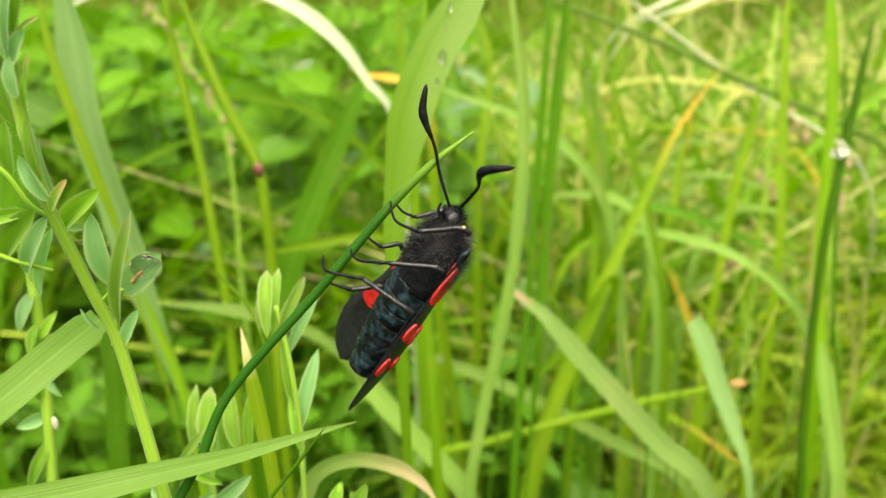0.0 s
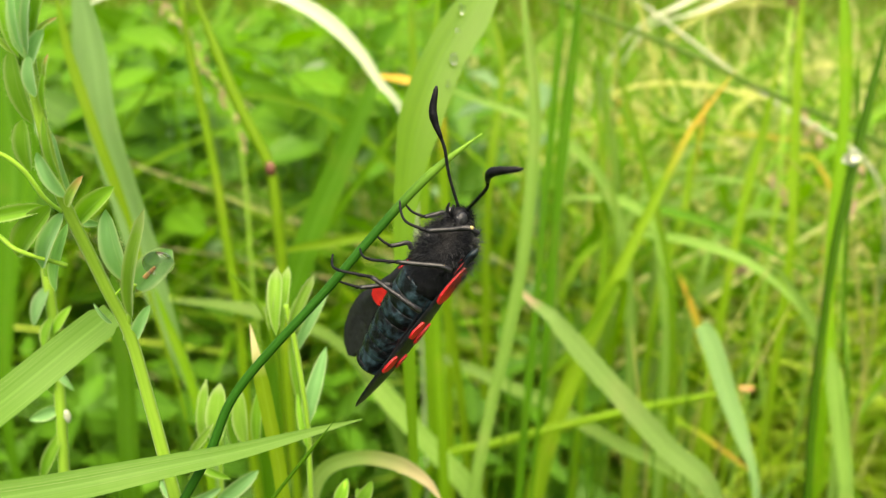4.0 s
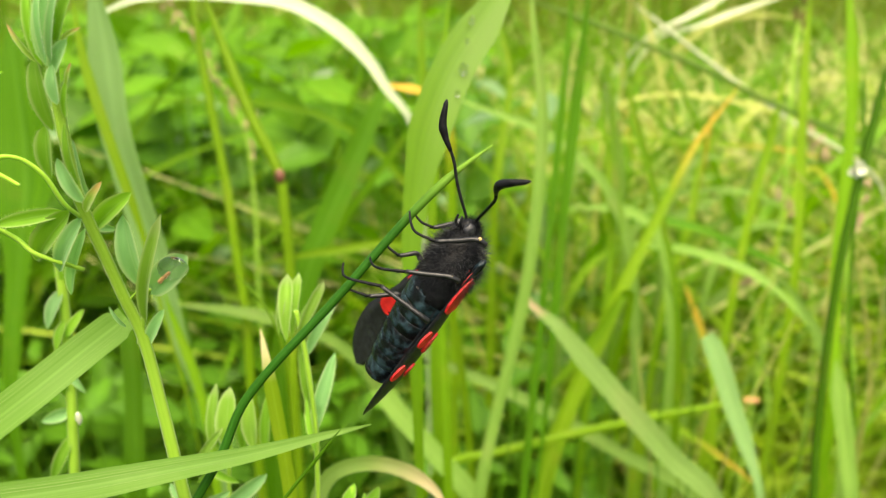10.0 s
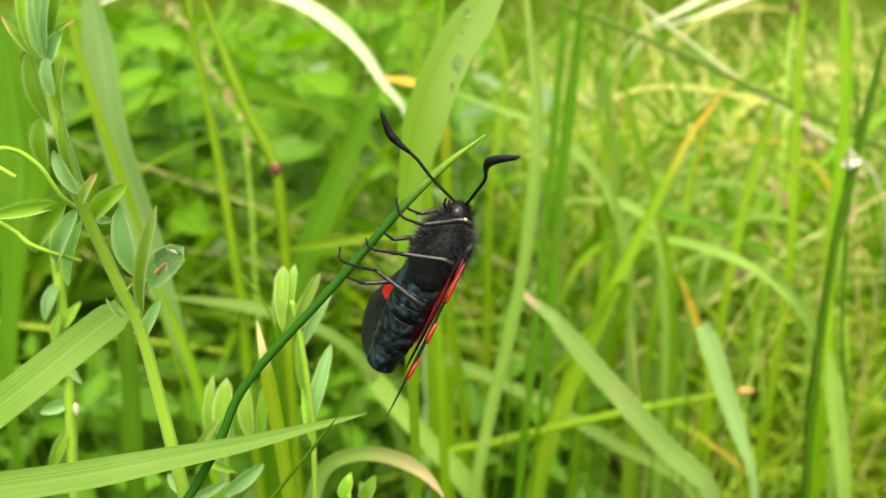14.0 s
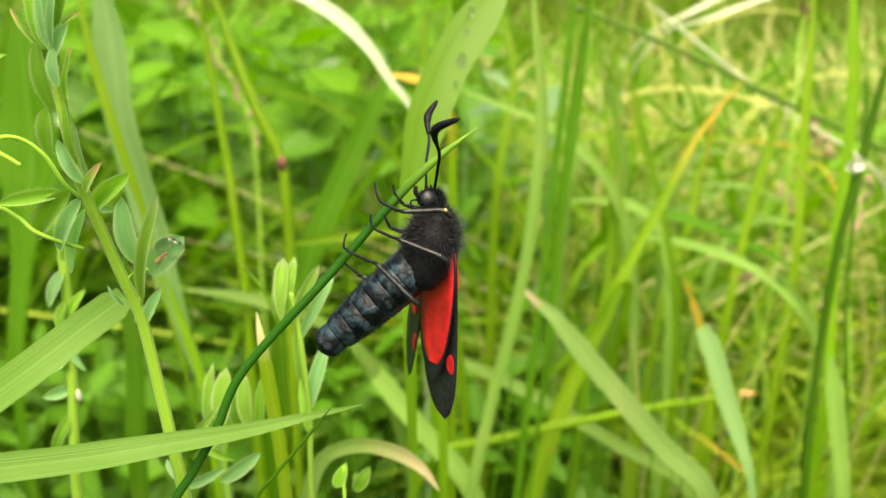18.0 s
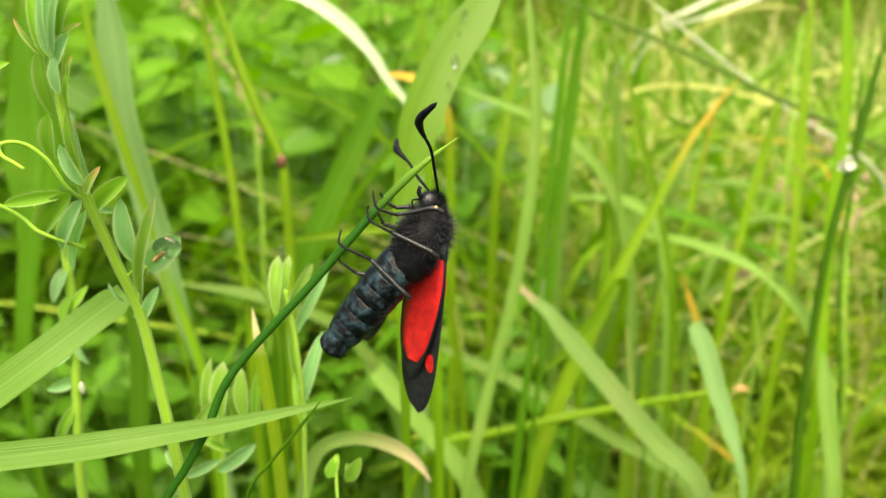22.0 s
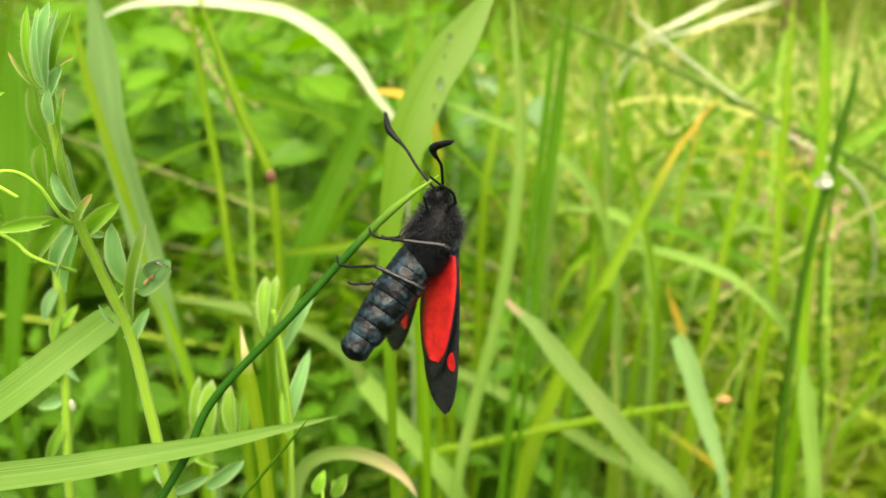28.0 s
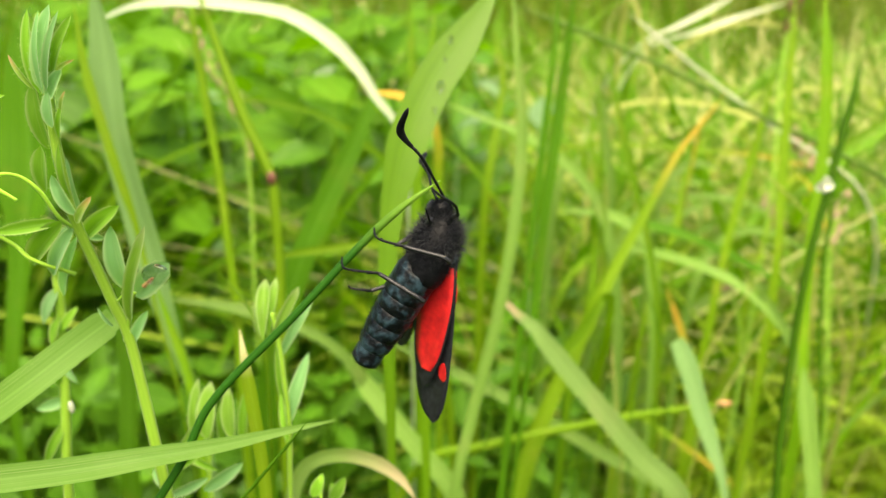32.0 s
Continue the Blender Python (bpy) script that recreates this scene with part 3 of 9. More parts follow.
def build_moth():
    moth = tagged(new("burnet_moth"), "blue-black day-flying moth with red-spotted wings clinging to a grass stem", "moth")
    p = {"moth": moth}
    body = [(-0.0048, 0.0012, 0), (-0.0044, 0.0018, 0), (-0.0034, 0.0022, 0), (-0.002, 0.0025, 0), (-0.0006, 0.0026, 0), (0.001, 0.0025, 0), (0.0022, 0.0019, 0), (0.0031, 0.0011, 0)]
    thorax = part("thorax", loft(bmesh.new(), body, 20, 0.95), BLACK, moth, "furry black thorax")
    fur(thorax, (0, 0, -0.0007), (0.0026, 0.0025, 0.004), 7500, 0.0007, 3)
    fur(thorax, (0, 0, 0.0002), (0.0026, 0.0026, 0.0032), 3200, 0.0013, 4, BACKLIT_FUR)
    head = part("head", ball(bmesh.new(), (0, 0, 0), 0.00125, (0.92, 0.95, 0.9), 16), BLACK, moth)
    for sx in (-1, 1):
        part("eye", ball(bmesh.new(), (sx * 0.00075, -0.00055, 0.0), 0.0007, (0.75, 0.95, 1), 16), EYE, head, "round grey compound eye")
        part("palp", tube(bmesh.new(), spline([(sx * 0.0003, -0.001, -0.0002), (sx * 0.00035, -0.0016, 0.0002), (sx * 0.0003, -0.0018, 0.0008)], 4), 0.0002, 0.0001), BLACK, head)
    part("proboscis", tube(bmesh.new(), spline([(0, -0.0011, -0.0003), (0, -0.0018, -0.0007), (0, -0.0014, -0.0013), (0, -0.0009, -0.001)], 4), 0.0001, 0.00006), BLACK, head)
    fur(head, (0, 0.0002, 0), (0.00115, 0.0011, 0.0011), 2200, 0.0006, 5)
    p["head"] = head
    abdomen = part("abdomen", loft(bmesh.new(), [(-0.002, 0.0018, 0), (0.0, 0.0023, 0), (0.004, 0.0022, 0), (0.0084, 0.0017, 0), (0.0104, 0.0011, 0)], 16), BLUE, moth, "segmented abdomen with a steel-blue sheen")
    radii = (0.0025, 0.00252, 0.00246, 0.00236, 0.00222, 0.00202, 0.0017)
    for i, r in enumerate(radii):
        z = -0.0002 + i * 0.00160
        nxt = radii[min(i + 1, 6)]
        rows = [(z, r * 0.975, 0), (z + 0.0002, r * 0.995, 0), (z + 0.0008, r, 0), (z + 0.00145, (nxt + r) / 2, 0), (z + 0.00172, nxt * 0.975, 0)]
        part("segment", loft(bmesh.new(), rows, 20, 0.92), BLUE, abdomen)
    part("tail_tuft", loft(bmesh.new(), [(0.0106, 0.00166, 0), (0.0111, 0.0015, 0), (0.0115, 0.0011, 0), (0.0118, 0.0004, 0)], 12), BLACK, abdomen)
    fur(abdomen, (0, 0, 0.0046), (0.0024, 0.0022, 0.0066), 5200, 0.00032, 8)
    p["abdomen"] = abdomen
    for side, bend in (("right", 0.4), ("left", 0.85)):
        k = 0.0112
        line = spline([(0, 0, 0), (0, 0.03 * k, 0.3 * k), (0, 0.07 * k * bend, 0.52 * k), (0, 0.16 * k * bend, 0.72 * k), (0, 0.165 * k * bend, 0.81 * k), (0, 0, k)], 6)
        bm = bmesh.new()
        s = lengths(line)
        shaft = part("antenna", tube(bm, [q for q, u in zip(line, s) if u < 0.62], 0.00014, 0.00016, 8), BLACK, moth, "black club-shaped antenna")
        club = [q for q, u in zip(line, s) if u > 0.58]
        bm = bmesh.new()
        rings = []
        for i, q in enumerate(club):
            u = i / (len(club) - 1)
            r = 0.00016 + 0.00024 * math.sin(math.pi * min(1, 0.05 + u * 0.9)) ** 1.2
            along = (club[min(i + 1, len(club) - 1)] - club[max(i - 1, 0)]).normalized()
            a0 = along.cross(Vector((1, 0, 0))).normalized()
            rings.append([bm.verts.new(q + (Vector((1, 0, 0)) * math.cos(a) + a0 * math.sin(a)) * r * (1 if u < 1 else 0.4)) for a in (2 * math.pi * j / 10 for j in range(10))])
        for a, b in zip(rings, rings[1:]):
            for j in range(10):
                bm.faces.new((a[j], a[(j + 1) % 10], b[(j + 1) % 10], b[j]))
        bm.faces.new(rings[-1])
        bm.faces.new(rings[0][::-1])
        bmesh.ops.recalc_face_normals(bm, faces=bm.faces)
        part("club", bm, BLACK, shaft)
        p[side + "_antenna"] = shaft
        p[side + "_forewing"], p[side + "_hindwing"] = build_wing(moth, side)
    for key, bends in {'A': ((0.00000, 0.00000), (0.00131, 0.00336), (0.00117, 0.00542), (0.00062, 0.00656), (-0.00000, 0.00721)), 'B': ((0.00000, 0.00000), (0.00022, 0.00380), (0.00046, 0.00640), (0.00035, 0.00744), (-0.00000, 0.00799)), 'C': ((0.00000, 0.00000), (-0.00071, 0.00414), (0.00040, 0.00745), (0.00045, 0.00836), (0.00000, 0.00891)), 'a': ((0.00000, 0.00000), (0.00076, 0.00171), (0.00056, 0.00285), (0.00025, 0.00336), (0.00000, 0.00364)), 'b': ((0.00000, 0.00000), (0.00076, 0.00141), (0.00056, 0.00222), (0.00029, 0.00283), (-0.00000, 0.00311)), 'c': ((0.00000, 0.00000), (0.00064, 0.00255), (0.00045, 0.00381), (0.00031, 0.00448), (-0.00000, 0.00481))}.items():
        near = 1 if key in "ABC" else 0
        knee, ankle, heel, toe, claw = (Vector((near * x, y, z)) for x, (y, z) in zip((0, -0.0012, -0.0014, -0.0006, 0), bends))
        femur = part("leg", tube(bmesh.new(), spline([(0.0006, 0.0003, -0.0006), knee, knee.lerp(ankle, 0.5), ankle], 5), 0.00026, 0.0002), LEG, moth, "slim grey leg gripping the stem")
        part("tarsus", tube(bmesh.new(), spline([ankle, heel, toe, claw], 6), 0.00015, 0.0001), BLACK, femur)
        part("spur", tube(bmesh.new(), spline([ankle, ankle.lerp(heel, 0.25) + Vector((0.0001, 0.0002, 0)), ankle.lerp(heel, 0.4) + Vector((0.0002, 0.0003, 0))], 3), 0.00007, 0.00003), BLACK, femur)
        if key in "AB":
            part("knee", ball(bmesh.new(), (0, -0.0001, -0.0001), 0.0002 if key == "A" else 0.00012, (1, 1, 1), 10), KNEE, femur, "pale yellow knee joint")
        p["leg_" + key] = femur
    return p


MOTH = build_moth()


def build_perch():
    """The grass stem on which the moth sits, in its own space: z from the stretch below the moth to its tip."""
    stem = new("bent_grass")
    line = spline([(0.17437, 0.10698, -0.21081), (0.08251, 0.04801, -0.10785), (0.00427, 0.00016, -0.01400), (0.00304, 0.00005, -0.00947), (0.00188, 0.00004, -0.00509), (0.00001, 0.00000, -0.00003), (-0.00053, 0.00000, 0.01322), (-0.00096, 0.00000, 0.02374), (-0.00076, 0.00000, 0.02839), (0.00000, 0.00000, 0.03299)], 8)
    part("culm", tube(bmesh.new(), line, 0.0005, 0.00042, 10, 0.006), PERCH_GREEN, stem)
    return tagged(stem, "slender dark green grass stem bent under a moth", "grass stem")


PERCH = build_perch()



# herb on the near side, with cupped leaflets
HERB_NEAR_LINE = [(-0.0215, 0.0477, -0.0030), (-0.0228, 0.0494, 0.1620), (-0.0259, 0.0539, 0.2493), (-0.0266, 0.0548, 0.2542), (-0.0277, 0.0563, 0.2606), (-0.0289, 0.0575, 0.2684), (-0.0298, 0.0573, 0.2724), (-0.0305, 0.0569, 0.2765), (-0.0310, 0.0561, 0.2807), (-0.0312, 0.0558, 0.2830), (-0.0312, 0.0556, 0.2867), (-0.0313, 0.0558, 0.2892), (-0.0313, 0.0560, 0.2917), (-0.0313, 0.0563, 0.2939), (-0.0313, 0.0566, 0.2960), (-0.0312, 0.0569, 0.2985), (-0.0312, 0.0573, 0.3001)]
HERB_NEAR = herb('upright green herb with hairy folded leaflets and a dew drop', HERB_NEAR_LINE, 0.00165, 0.00042)
leaflet("leaflet", HERB_NEAR, (-0.0321, 0.0562, 0.2935), (-0.0323, 0.0574, 0.3005), 0.00100, HERB, face=(0, -1, 0.3), cup=0.9, slim=0.75, hairy=120, blunt=0.48)
leaflet("leaflet", HERB_NEAR, (-0.0314, 0.0556, 0.2936), (-0.0301, 0.0570, 0.3009), 0.00151, HERB_BLUE, face=(0, -1, 0.3), cup=0.8, slim=0.75, hairy=140, blunt=0.48)
leaflet("leaflet", HERB_NEAR, (-0.0313, 0.0562, 0.2935), (-0.0285, 0.0573, 0.3001), 0.00115, HERB, face=(0, -1, 0.3), cup=0.9, slim=0.75, hairy=120, blunt=0.48)
leaflet("leaflet", HERB_NEAR, (-0.0311, 0.0550, 0.2940), (-0.0306, 0.0561, 0.3005), 0.00056, HERB_BLUE, face=(0, -1, 0.3), cup=1.0, slim=0.75, hairy=120, blunt=0.48)
leaflet("leaflet", HERB_NEAR, (-0.0307, 0.0550, 0.2938), (-0.0289, 0.0561, 0.3005), 0.00064, HERB_BLUE, face=(0, -1, 0.3), cup=1.0, slim=0.75, hairy=120, blunt=0.48)
leaflet("leaflet", HERB_NEAR, (-0.0309, 0.0553, 0.2930), (-0.0294, 0.0557, 0.2957), 0.00114, HERB_BLUE, face=(0, -1, 0.3), cup=0.9, slim=0.9, hairy=70, blunt=0.48)
leaflet("leaflet", HERB_NEAR, (-0.0297, 0.0554, 0.2956), (-0.0281, 0.0556, 0.2965), 0.00034, STIPULE, face=(0, -1, 0.3), cup=0.6, label='reddish-tipped stipule', slim=0.7, hairy=20, blunt=0.48)
leaflet("leaflet", HERB_NEAR, (-0.0322, 0.0557, 0.2939), (-0.0340, 0.0560, 0.2968), 0.00046, STIPULE, face=(0, -1, 0.3), cup=0.6, label='reddish-tipped stipule', slim=0.7, hairy=20, blunt=0.48)
leaflet("leaflet", HERB_NEAR, (-0.0307, 0.0547, 0.2907), (-0.0306, 0.0550, 0.2938), 0.00103, HERB_BLUE, face=(0, -1, 0.3), cup=0.9, slim=0.9, hairy=40, blunt=0.48)
leaflet("leaflet", HERB_NEAR, (-0.0305, 0.0551, 0.2896), (-0.0298, 0.0553, 0.2927), 0.00054, HERB, face=(0, -1, 0.3), cup=0.8, slim=0.9, hairy=40, blunt=0.48)
leaflet("leaflet", HERB_NEAR, (-0.0298, 0.0550, 0.2922), (-0.0292, 0.0552, 0.2939), 0.00034, STIPULE, face=(0, -1, 0.3), cup=0.7, label='reddish-tipped stipule', slim=0.7, hairy=20, blunt=0.48)
leaflet("leaflet", HERB_NEAR, (-0.0327, 0.0568, 0.2882), (-0.0333, 0.0574, 0.2941), 0.00152, HERB, face=(0, -1, 0.3), cup=0.5, slim=1.0, hairy=110, blunt=0.48)
leaflet("leaflet", HERB_NEAR, (-0.0324, 0.0545, 0.2847), (-0.0320, 0.0546, 0.2891), 0.00142, HERB, face=(0, -1, 0.3), cup=0.8, slim=1.25, hairy=150, blunt=0.5)
leaflet("leaflet", HERB_NEAR, (-0.0303, 0.0549, 0.2824), (-0.0316, 0.0546, 0.2864), 0.00120, HERB_BLUE, face=(0, -1, 0.3), cup=0.9, slim=0.9, hairy=60, blunt=0.48)
leaflet("leaflet", HERB_NEAR, (-0.0306, 0.0551, 0.2839), (-0.0307, 0.0552, 0.2892), 0.00072, HERB, face=(0, -1, 0.3), cup=0.8, slim=0.9, hairy=60, blunt=0.48)
leaflet("leaflet", HERB_NEAR, (-0.0314, 0.0578, 0.2818), (-0.0317, 0.0577, 0.2872), 0.00093, HERB_BLUE, face=(0, -1, 0.3), cup=0.6, slim=0.9, hairy=40, blunt=0.48)
leaflet("leaflet", HERB_NEAR, (-0.0306, 0.0552, 0.2815), (-0.0285, 0.0549, 0.2843), 0.00082, STIPULE, face=(0, -1, 0.3), cup=0.6, label='reddish-tipped stipule', slim=0.8, hairy=30, blunt=0.48)
leaflet("leaflet", HERB_NEAR, (-0.0313, 0.0572, 0.2793), (-0.0270, 0.0567, 0.2828), 0.00170, HERB, face=(0, -1, 0.3), cup=0.9, slim=0.95, hairy=90, blunt=0.48)
leaflet("leaflet", HERB_NEAR, (-0.0314, 0.0577, 0.2794), (-0.0295, 0.0577, 0.2790), 0.00078, HERB_BLUE, face=(0, -1, 0.3), cup=0.6, slim=0.9, hairy=60, blunt=0.48)
leaflet("leaflet", HERB_NEAR, (-0.0333, 0.0569, 0.2810), (-0.0387, 0.0555, 0.2803), 0.00125, HERB, face=(0, -1, 0.3), cup=0.7, slim=0.9, hairy=110, blunt=0.48)
leaflet("leaflet", HERB_NEAR, (-0.0325, 0.0564, 0.2813), (-0.0373, 0.0574, 0.2762), 0.00207, HERB, face=(0, -1, 0.3), cup=0.9, slim=0.9, hairy=130, blunt=0.48)
leaflet("leaflet", HERB_NEAR, (-0.0312, 0.0557, 0.2810), (-0.0349, 0.0567, 0.2753), 0.00146, HERB_BLUE, face=(0, -1, 0.3), cup=0.8, slim=0.95, hairy=120, blunt=0.48)
leaflet("leaflet", HERB_NEAR, (-0.0322, 0.0577, 0.2792), (-0.0355, 0.0587, 0.2720), 0.00108, HERB_BLUE, face=(0, -1, 0.3), cup=0.7, slim=0.9, hairy=80, blunt=0.48)
leaflet("leaflet", HERB_NEAR, (-0.0281, 0.0578, 0.2732), (-0.0281, 0.0566, 0.2808), 0.00202, HERB_BLUE, face=(0, -1, 0.3), cup=0.7, slim=1.0, hairy=140, blunt=0.5)
leaflet("leaflet", HERB_NEAR, (-0.0282, 0.0572, 0.2698), (-0.0243, 0.0556, 0.2812), 0.00119, FOLDED, face=(0, -1, 0.3), cup=1.0, slim=1.15, hairy=140, blunt=0.33)
leaflet("leaflet", HERB_NEAR, (-0.0277, 0.0582, 0.2724), (-0.0235, 0.0578, 0.2764), 0.0027, HERB_BLUE, face=(0, -1, 0.3), cup=0.5, slim=1.2, hairy=140, blunt=0.36)
leaflet("leaflet", HERB_NEAR, (-0.0286, 0.0577, 0.2672), (-0.0265, 0.0578, 0.2709), 0.00112, HERB_BLUE, face=(0, -1, 0.3), cup=0.8, slim=0.9, hairy=60, blunt=0.48)
leaflet("leaflet", HERB_NEAR, (-0.0301, 0.0572, 0.2693), (-0.0313, 0.0571, 0.2716), 0.00041, HERB_BLUE, face=(0, -1, 0.3), cup=0.6, slim=0.7, hairy=20, blunt=0.48)
fuzz(HERB_NEAR, HERB_NEAR_LINE, 0.0005, 2000, 0.0002, 9)
part('tendril', tube(bmesh.new(), [q - HERB_NEAR.location for q in spline([(-0.0314, 0.0559, 0.2808), (-0.0317, 0.0544, 0.2825), (-0.0323, 0.0534, 0.2853), (-0.0333, 0.0528, 0.2867), (-0.0342, 0.0520, 0.2872), (-0.0349, 0.0515, 0.2870), (-0.0345, 0.0510, 0.2863), (-0.0337, 0.0510, 0.2857), (-0.0330, 0.0511, 0.2851)])], 0.00020, 0.00016), HERB_STEM, HERB_NEAR)
part('twig', tube(bmesh.new(), [q - HERB_NEAR.location for q in spline([(-0.0292, 0.0574, 0.2675), (-0.0285, 0.0575, 0.2699), (-0.0277, 0.0573, 0.2724), (-0.0272, 0.0572, 0.2733)])], 0.00030, 0.00018), HERB_STEM, HERB_NEAR)
part('twig', tube(bmesh.new(), [q - HERB_NEAR.location for q in spline([(-0.0298, 0.0574, 0.2714), (-0.0290, 0.0573, 0.2725), (-0.0281, 0.0572, 0.2733)])], 0.00012, 0.00008), HERB_STEM, HERB_NEAR)
part('twig', tube(bmesh.new(), [q - HERB_NEAR.location for q in spline([(-0.0327, 0.0569, 0.2754), (-0.0360, 0.0556, 0.2776), (-0.0375, 0.0561, 0.2787), (-0.0395, 0.0557, 0.2803), (-0.0422, 0.0542, 0.2821), (-0.0458, 0.0516, 0.2835)])], 0.00022, 0.00019), HERB_STEM, HERB_NEAR)
part("dew_drop", ball(bmesh.new(), Vector((-0.0247, 0.0571, 0.2754)) - HERB_NEAR.location, 0.0013, (1.1, 0.5, 0.9), 20), WATER, HERB_NEAR, "clear dew drop")
part("seed", tube(bmesh.new(), [q - HERB_NEAR.location for q in spline([(-0.0264, 0.0576, 0.2738), (-0.0257, 0.0576, 0.2745), (-0.0251, 0.0575, 0.2750)])], 0.00022, 0.00012), HUSK, HERB_NEAR, "brownish speck under the drop")
leaflet("leaflet", HERB_NEAR, (-0.0449, 0.0587, 0.2906), (-0.0368, 0.0586, 0.2928), 0.00221, HERB, cup=0.4)
part('twig', tube(bmesh.new(), [q - HERB_NEAR.location for q in spline([(-0.0458, 0.0516, 0.2835), (-0.0468, 0.0552, 0.2872), (-0.0449, 0.0587, 0.2906)])], 0.00019, 0.00016), HERB_STEM, HERB_NEAR)

# near blades of grass
grass_blade('broad fresh blade of grass lying across a herb stem', [(-0.0900, 0.0500, -0.0030), (-0.0686, 0.0479, 0.1479), (-0.0473, 0.0459, 0.2587), (-0.0426, 0.0503, 0.2617), (-0.0378, 0.0537, 0.2648), (-0.0347, 0.0577, 0.2667), (-0.0321, 0.0615, 0.2681)], 0.00336, PALE, 0.0014, face=(0.35, -1, 0.55), fold=0.15, blunt=0.7)
grass_blade('long pale blade of grass arching low before the stem', [(-0.1000, 0.0450, -0.0030), (-0.0725, 0.0411, 0.1505), (-0.0451, 0.0372, 0.2640), (-0.0395, 0.0401, 0.2632), (-0.0351, 0.0428, 0.2618), (-0.0299, 0.0456, 0.2606), (-0.0241, 0.0485, 0.2598), (-0.0180, 0.0514, 0.2591), (-0.0122, 0.0545, 0.2586), (-0.0073, 0.0566, 0.2585)], 0.00251, PALE, 0.0236, face=(0.1, -0.8, 0.85), fold=0.3)
grass_stalk('thin dark green grass stem', [(-0.0380, 0.0482, -0.0030), (-0.0321, 0.0488, 0.1633), (-0.0174, 0.0504, 0.2512), (-0.0151, 0.0507, 0.2545), (-0.0117, 0.0513, 0.2588), (-0.0093, 0.0515, 0.2620)], 0.00032, 0.00018, DARK)
grass_blade('yellowish pointed blade of grass', [(-0.0155, 0.0547, -0.0030), (-0.0162, 0.0569, 0.1564), (-0.0178, 0.0623, 0.2406), (-0.0183, 0.0637, 0.2468), (-0.0191, 0.0651, 0.2529), (-0.0200, 0.0666, 0.2594), (-0.0207, 0.0681, 0.2631)], 0.00162, CREAM_TIP, 0.0070)
grass_stalk('thin curled green stem', [(-0.0203, 0.0674, -0.0030), (-0.0205, 0.0697, 0.1496), (-0.0210, 0.0753, 0.2302), (-0.0213, 0.0790, 0.2446), (-0.0219, 0.0811, 0.2524), (-0.0238, 0.0831, 0.2574), (-0.0268, 0.0853, 0.2602), (-0.0294, 0.0871, 0.2619)], 0.00035, 0.00020, FRESH)

# leafy shoots behind the perch
SHOOT_A = herb('small leafy herb shoot with pale folded leaflets', [(-0.0253, 0.0595, -0.0030), (-0.0257, 0.0616, 0.1531), (-0.0266, 0.0667, 0.2355), (-0.0269, 0.0680, 0.2415), (-0.0264, 0.0693, 0.2473), (-0.0266, 0.0714, 0.2525)], 0.00049, 0.00028)
leaflet("leaflet", SHOOT_A, (-0.0272, 0.0654, 0.2483), (-0.0267, 0.0684, 0.2558), 0.00133, FOLDED, cup=0.8, slim=1.0, hairy=90, blunt=0.55)
leaflet("leaflet", SHOOT_A, (-0.0268, 0.0663, 0.2479), (-0.0279, 0.0688, 0.2542), 0.00076, HERB, cup=0.8, slim=1.0, hairy=90, blunt=0.55)
leaflet("leaflet", SHOOT_A, (-0.0253, 0.0647, 0.2492), (-0.0248, 0.0674, 0.2559), 0.00239, FOLDED, cup=0.6, slim=1.0, hairy=90, blunt=0.55)
leaflet("leaflet", SHOOT_A, (-0.0227, 0.0663, 0.2479), (-0.0232, 0.0688, 0.2542), 0.00185, FOLDED, cup=0.8, slim=1.0, hairy=90, blunt=0.55)
leaflet("leaflet", SHOOT_A, (-0.0216, 0.0669, 0.2467), (-0.0211, 0.0697, 0.2536), 0.00128, HERB, cup=0.8, slim=1.0, hairy=90, blunt=0.55)
leaflet("leaflet", SHOOT_A, (-0.0243, 0.0677, 0.2460), (-0.0248, 0.0698, 0.2511), 0.00129, HERB, cup=0.8, slim=1.0, hairy=90, blunt=0.55)
leaflet("leaflet", SHOOT_A, (-0.0283, 0.0633, 0.2486), (-0.0253, 0.0648, 0.2522), 0.00089, FOLDED, cup=0.8, slim=1.0, hairy=90, blunt=0.55)
leaflet("leaflet", SHOOT_A, (-0.0241, 0.0640, 0.2449), (-0.0291, 0.0651, 0.2477), 0.00108, HERB, cup=0.8, slim=1.0, hairy=90, blunt=0.55)
leaflet("leaflet", SHOOT_A, (-0.0245, 0.0599, 0.2453), (-0.0198, 0.0612, 0.2485), 0.00166, HERB_BLUE, cup=0.9, slim=1.0, hairy=90, blunt=0.55)
leaflet("leaflet", SHOOT_A, (-0.0286, 0.0596, 0.2447), (-0.0239, 0.0605, 0.2468), 0.00119, HERB_BLUE, cup=0.7, slim=1.0, hairy=90, blunt=0.55)
leaflet("leaflet", SHOOT_A, (-0.0286, 0.0599, 0.2453), (-0.0306, 0.0608, 0.2477), 0.00103, HERB_BLUE, cup=0.7, slim=1.0, hairy=90, blunt=0.55)
leaflet("leaflet", SHOOT_A, (-0.0280, 0.0616, 0.2470), (-0.0248, 0.0626, 0.2493), 0.00081, HERB, cup=0.7, slim=1.0, hairy=90, blunt=0.55)
part('bud', ball(bmesh.new(), Vector((-0.0264, 0.0681, 0.2497)) - SHOOT_A.location, 0.00054, (1, 1, 1)), NODE_RED, SHOOT_A, 'dry brown bud')
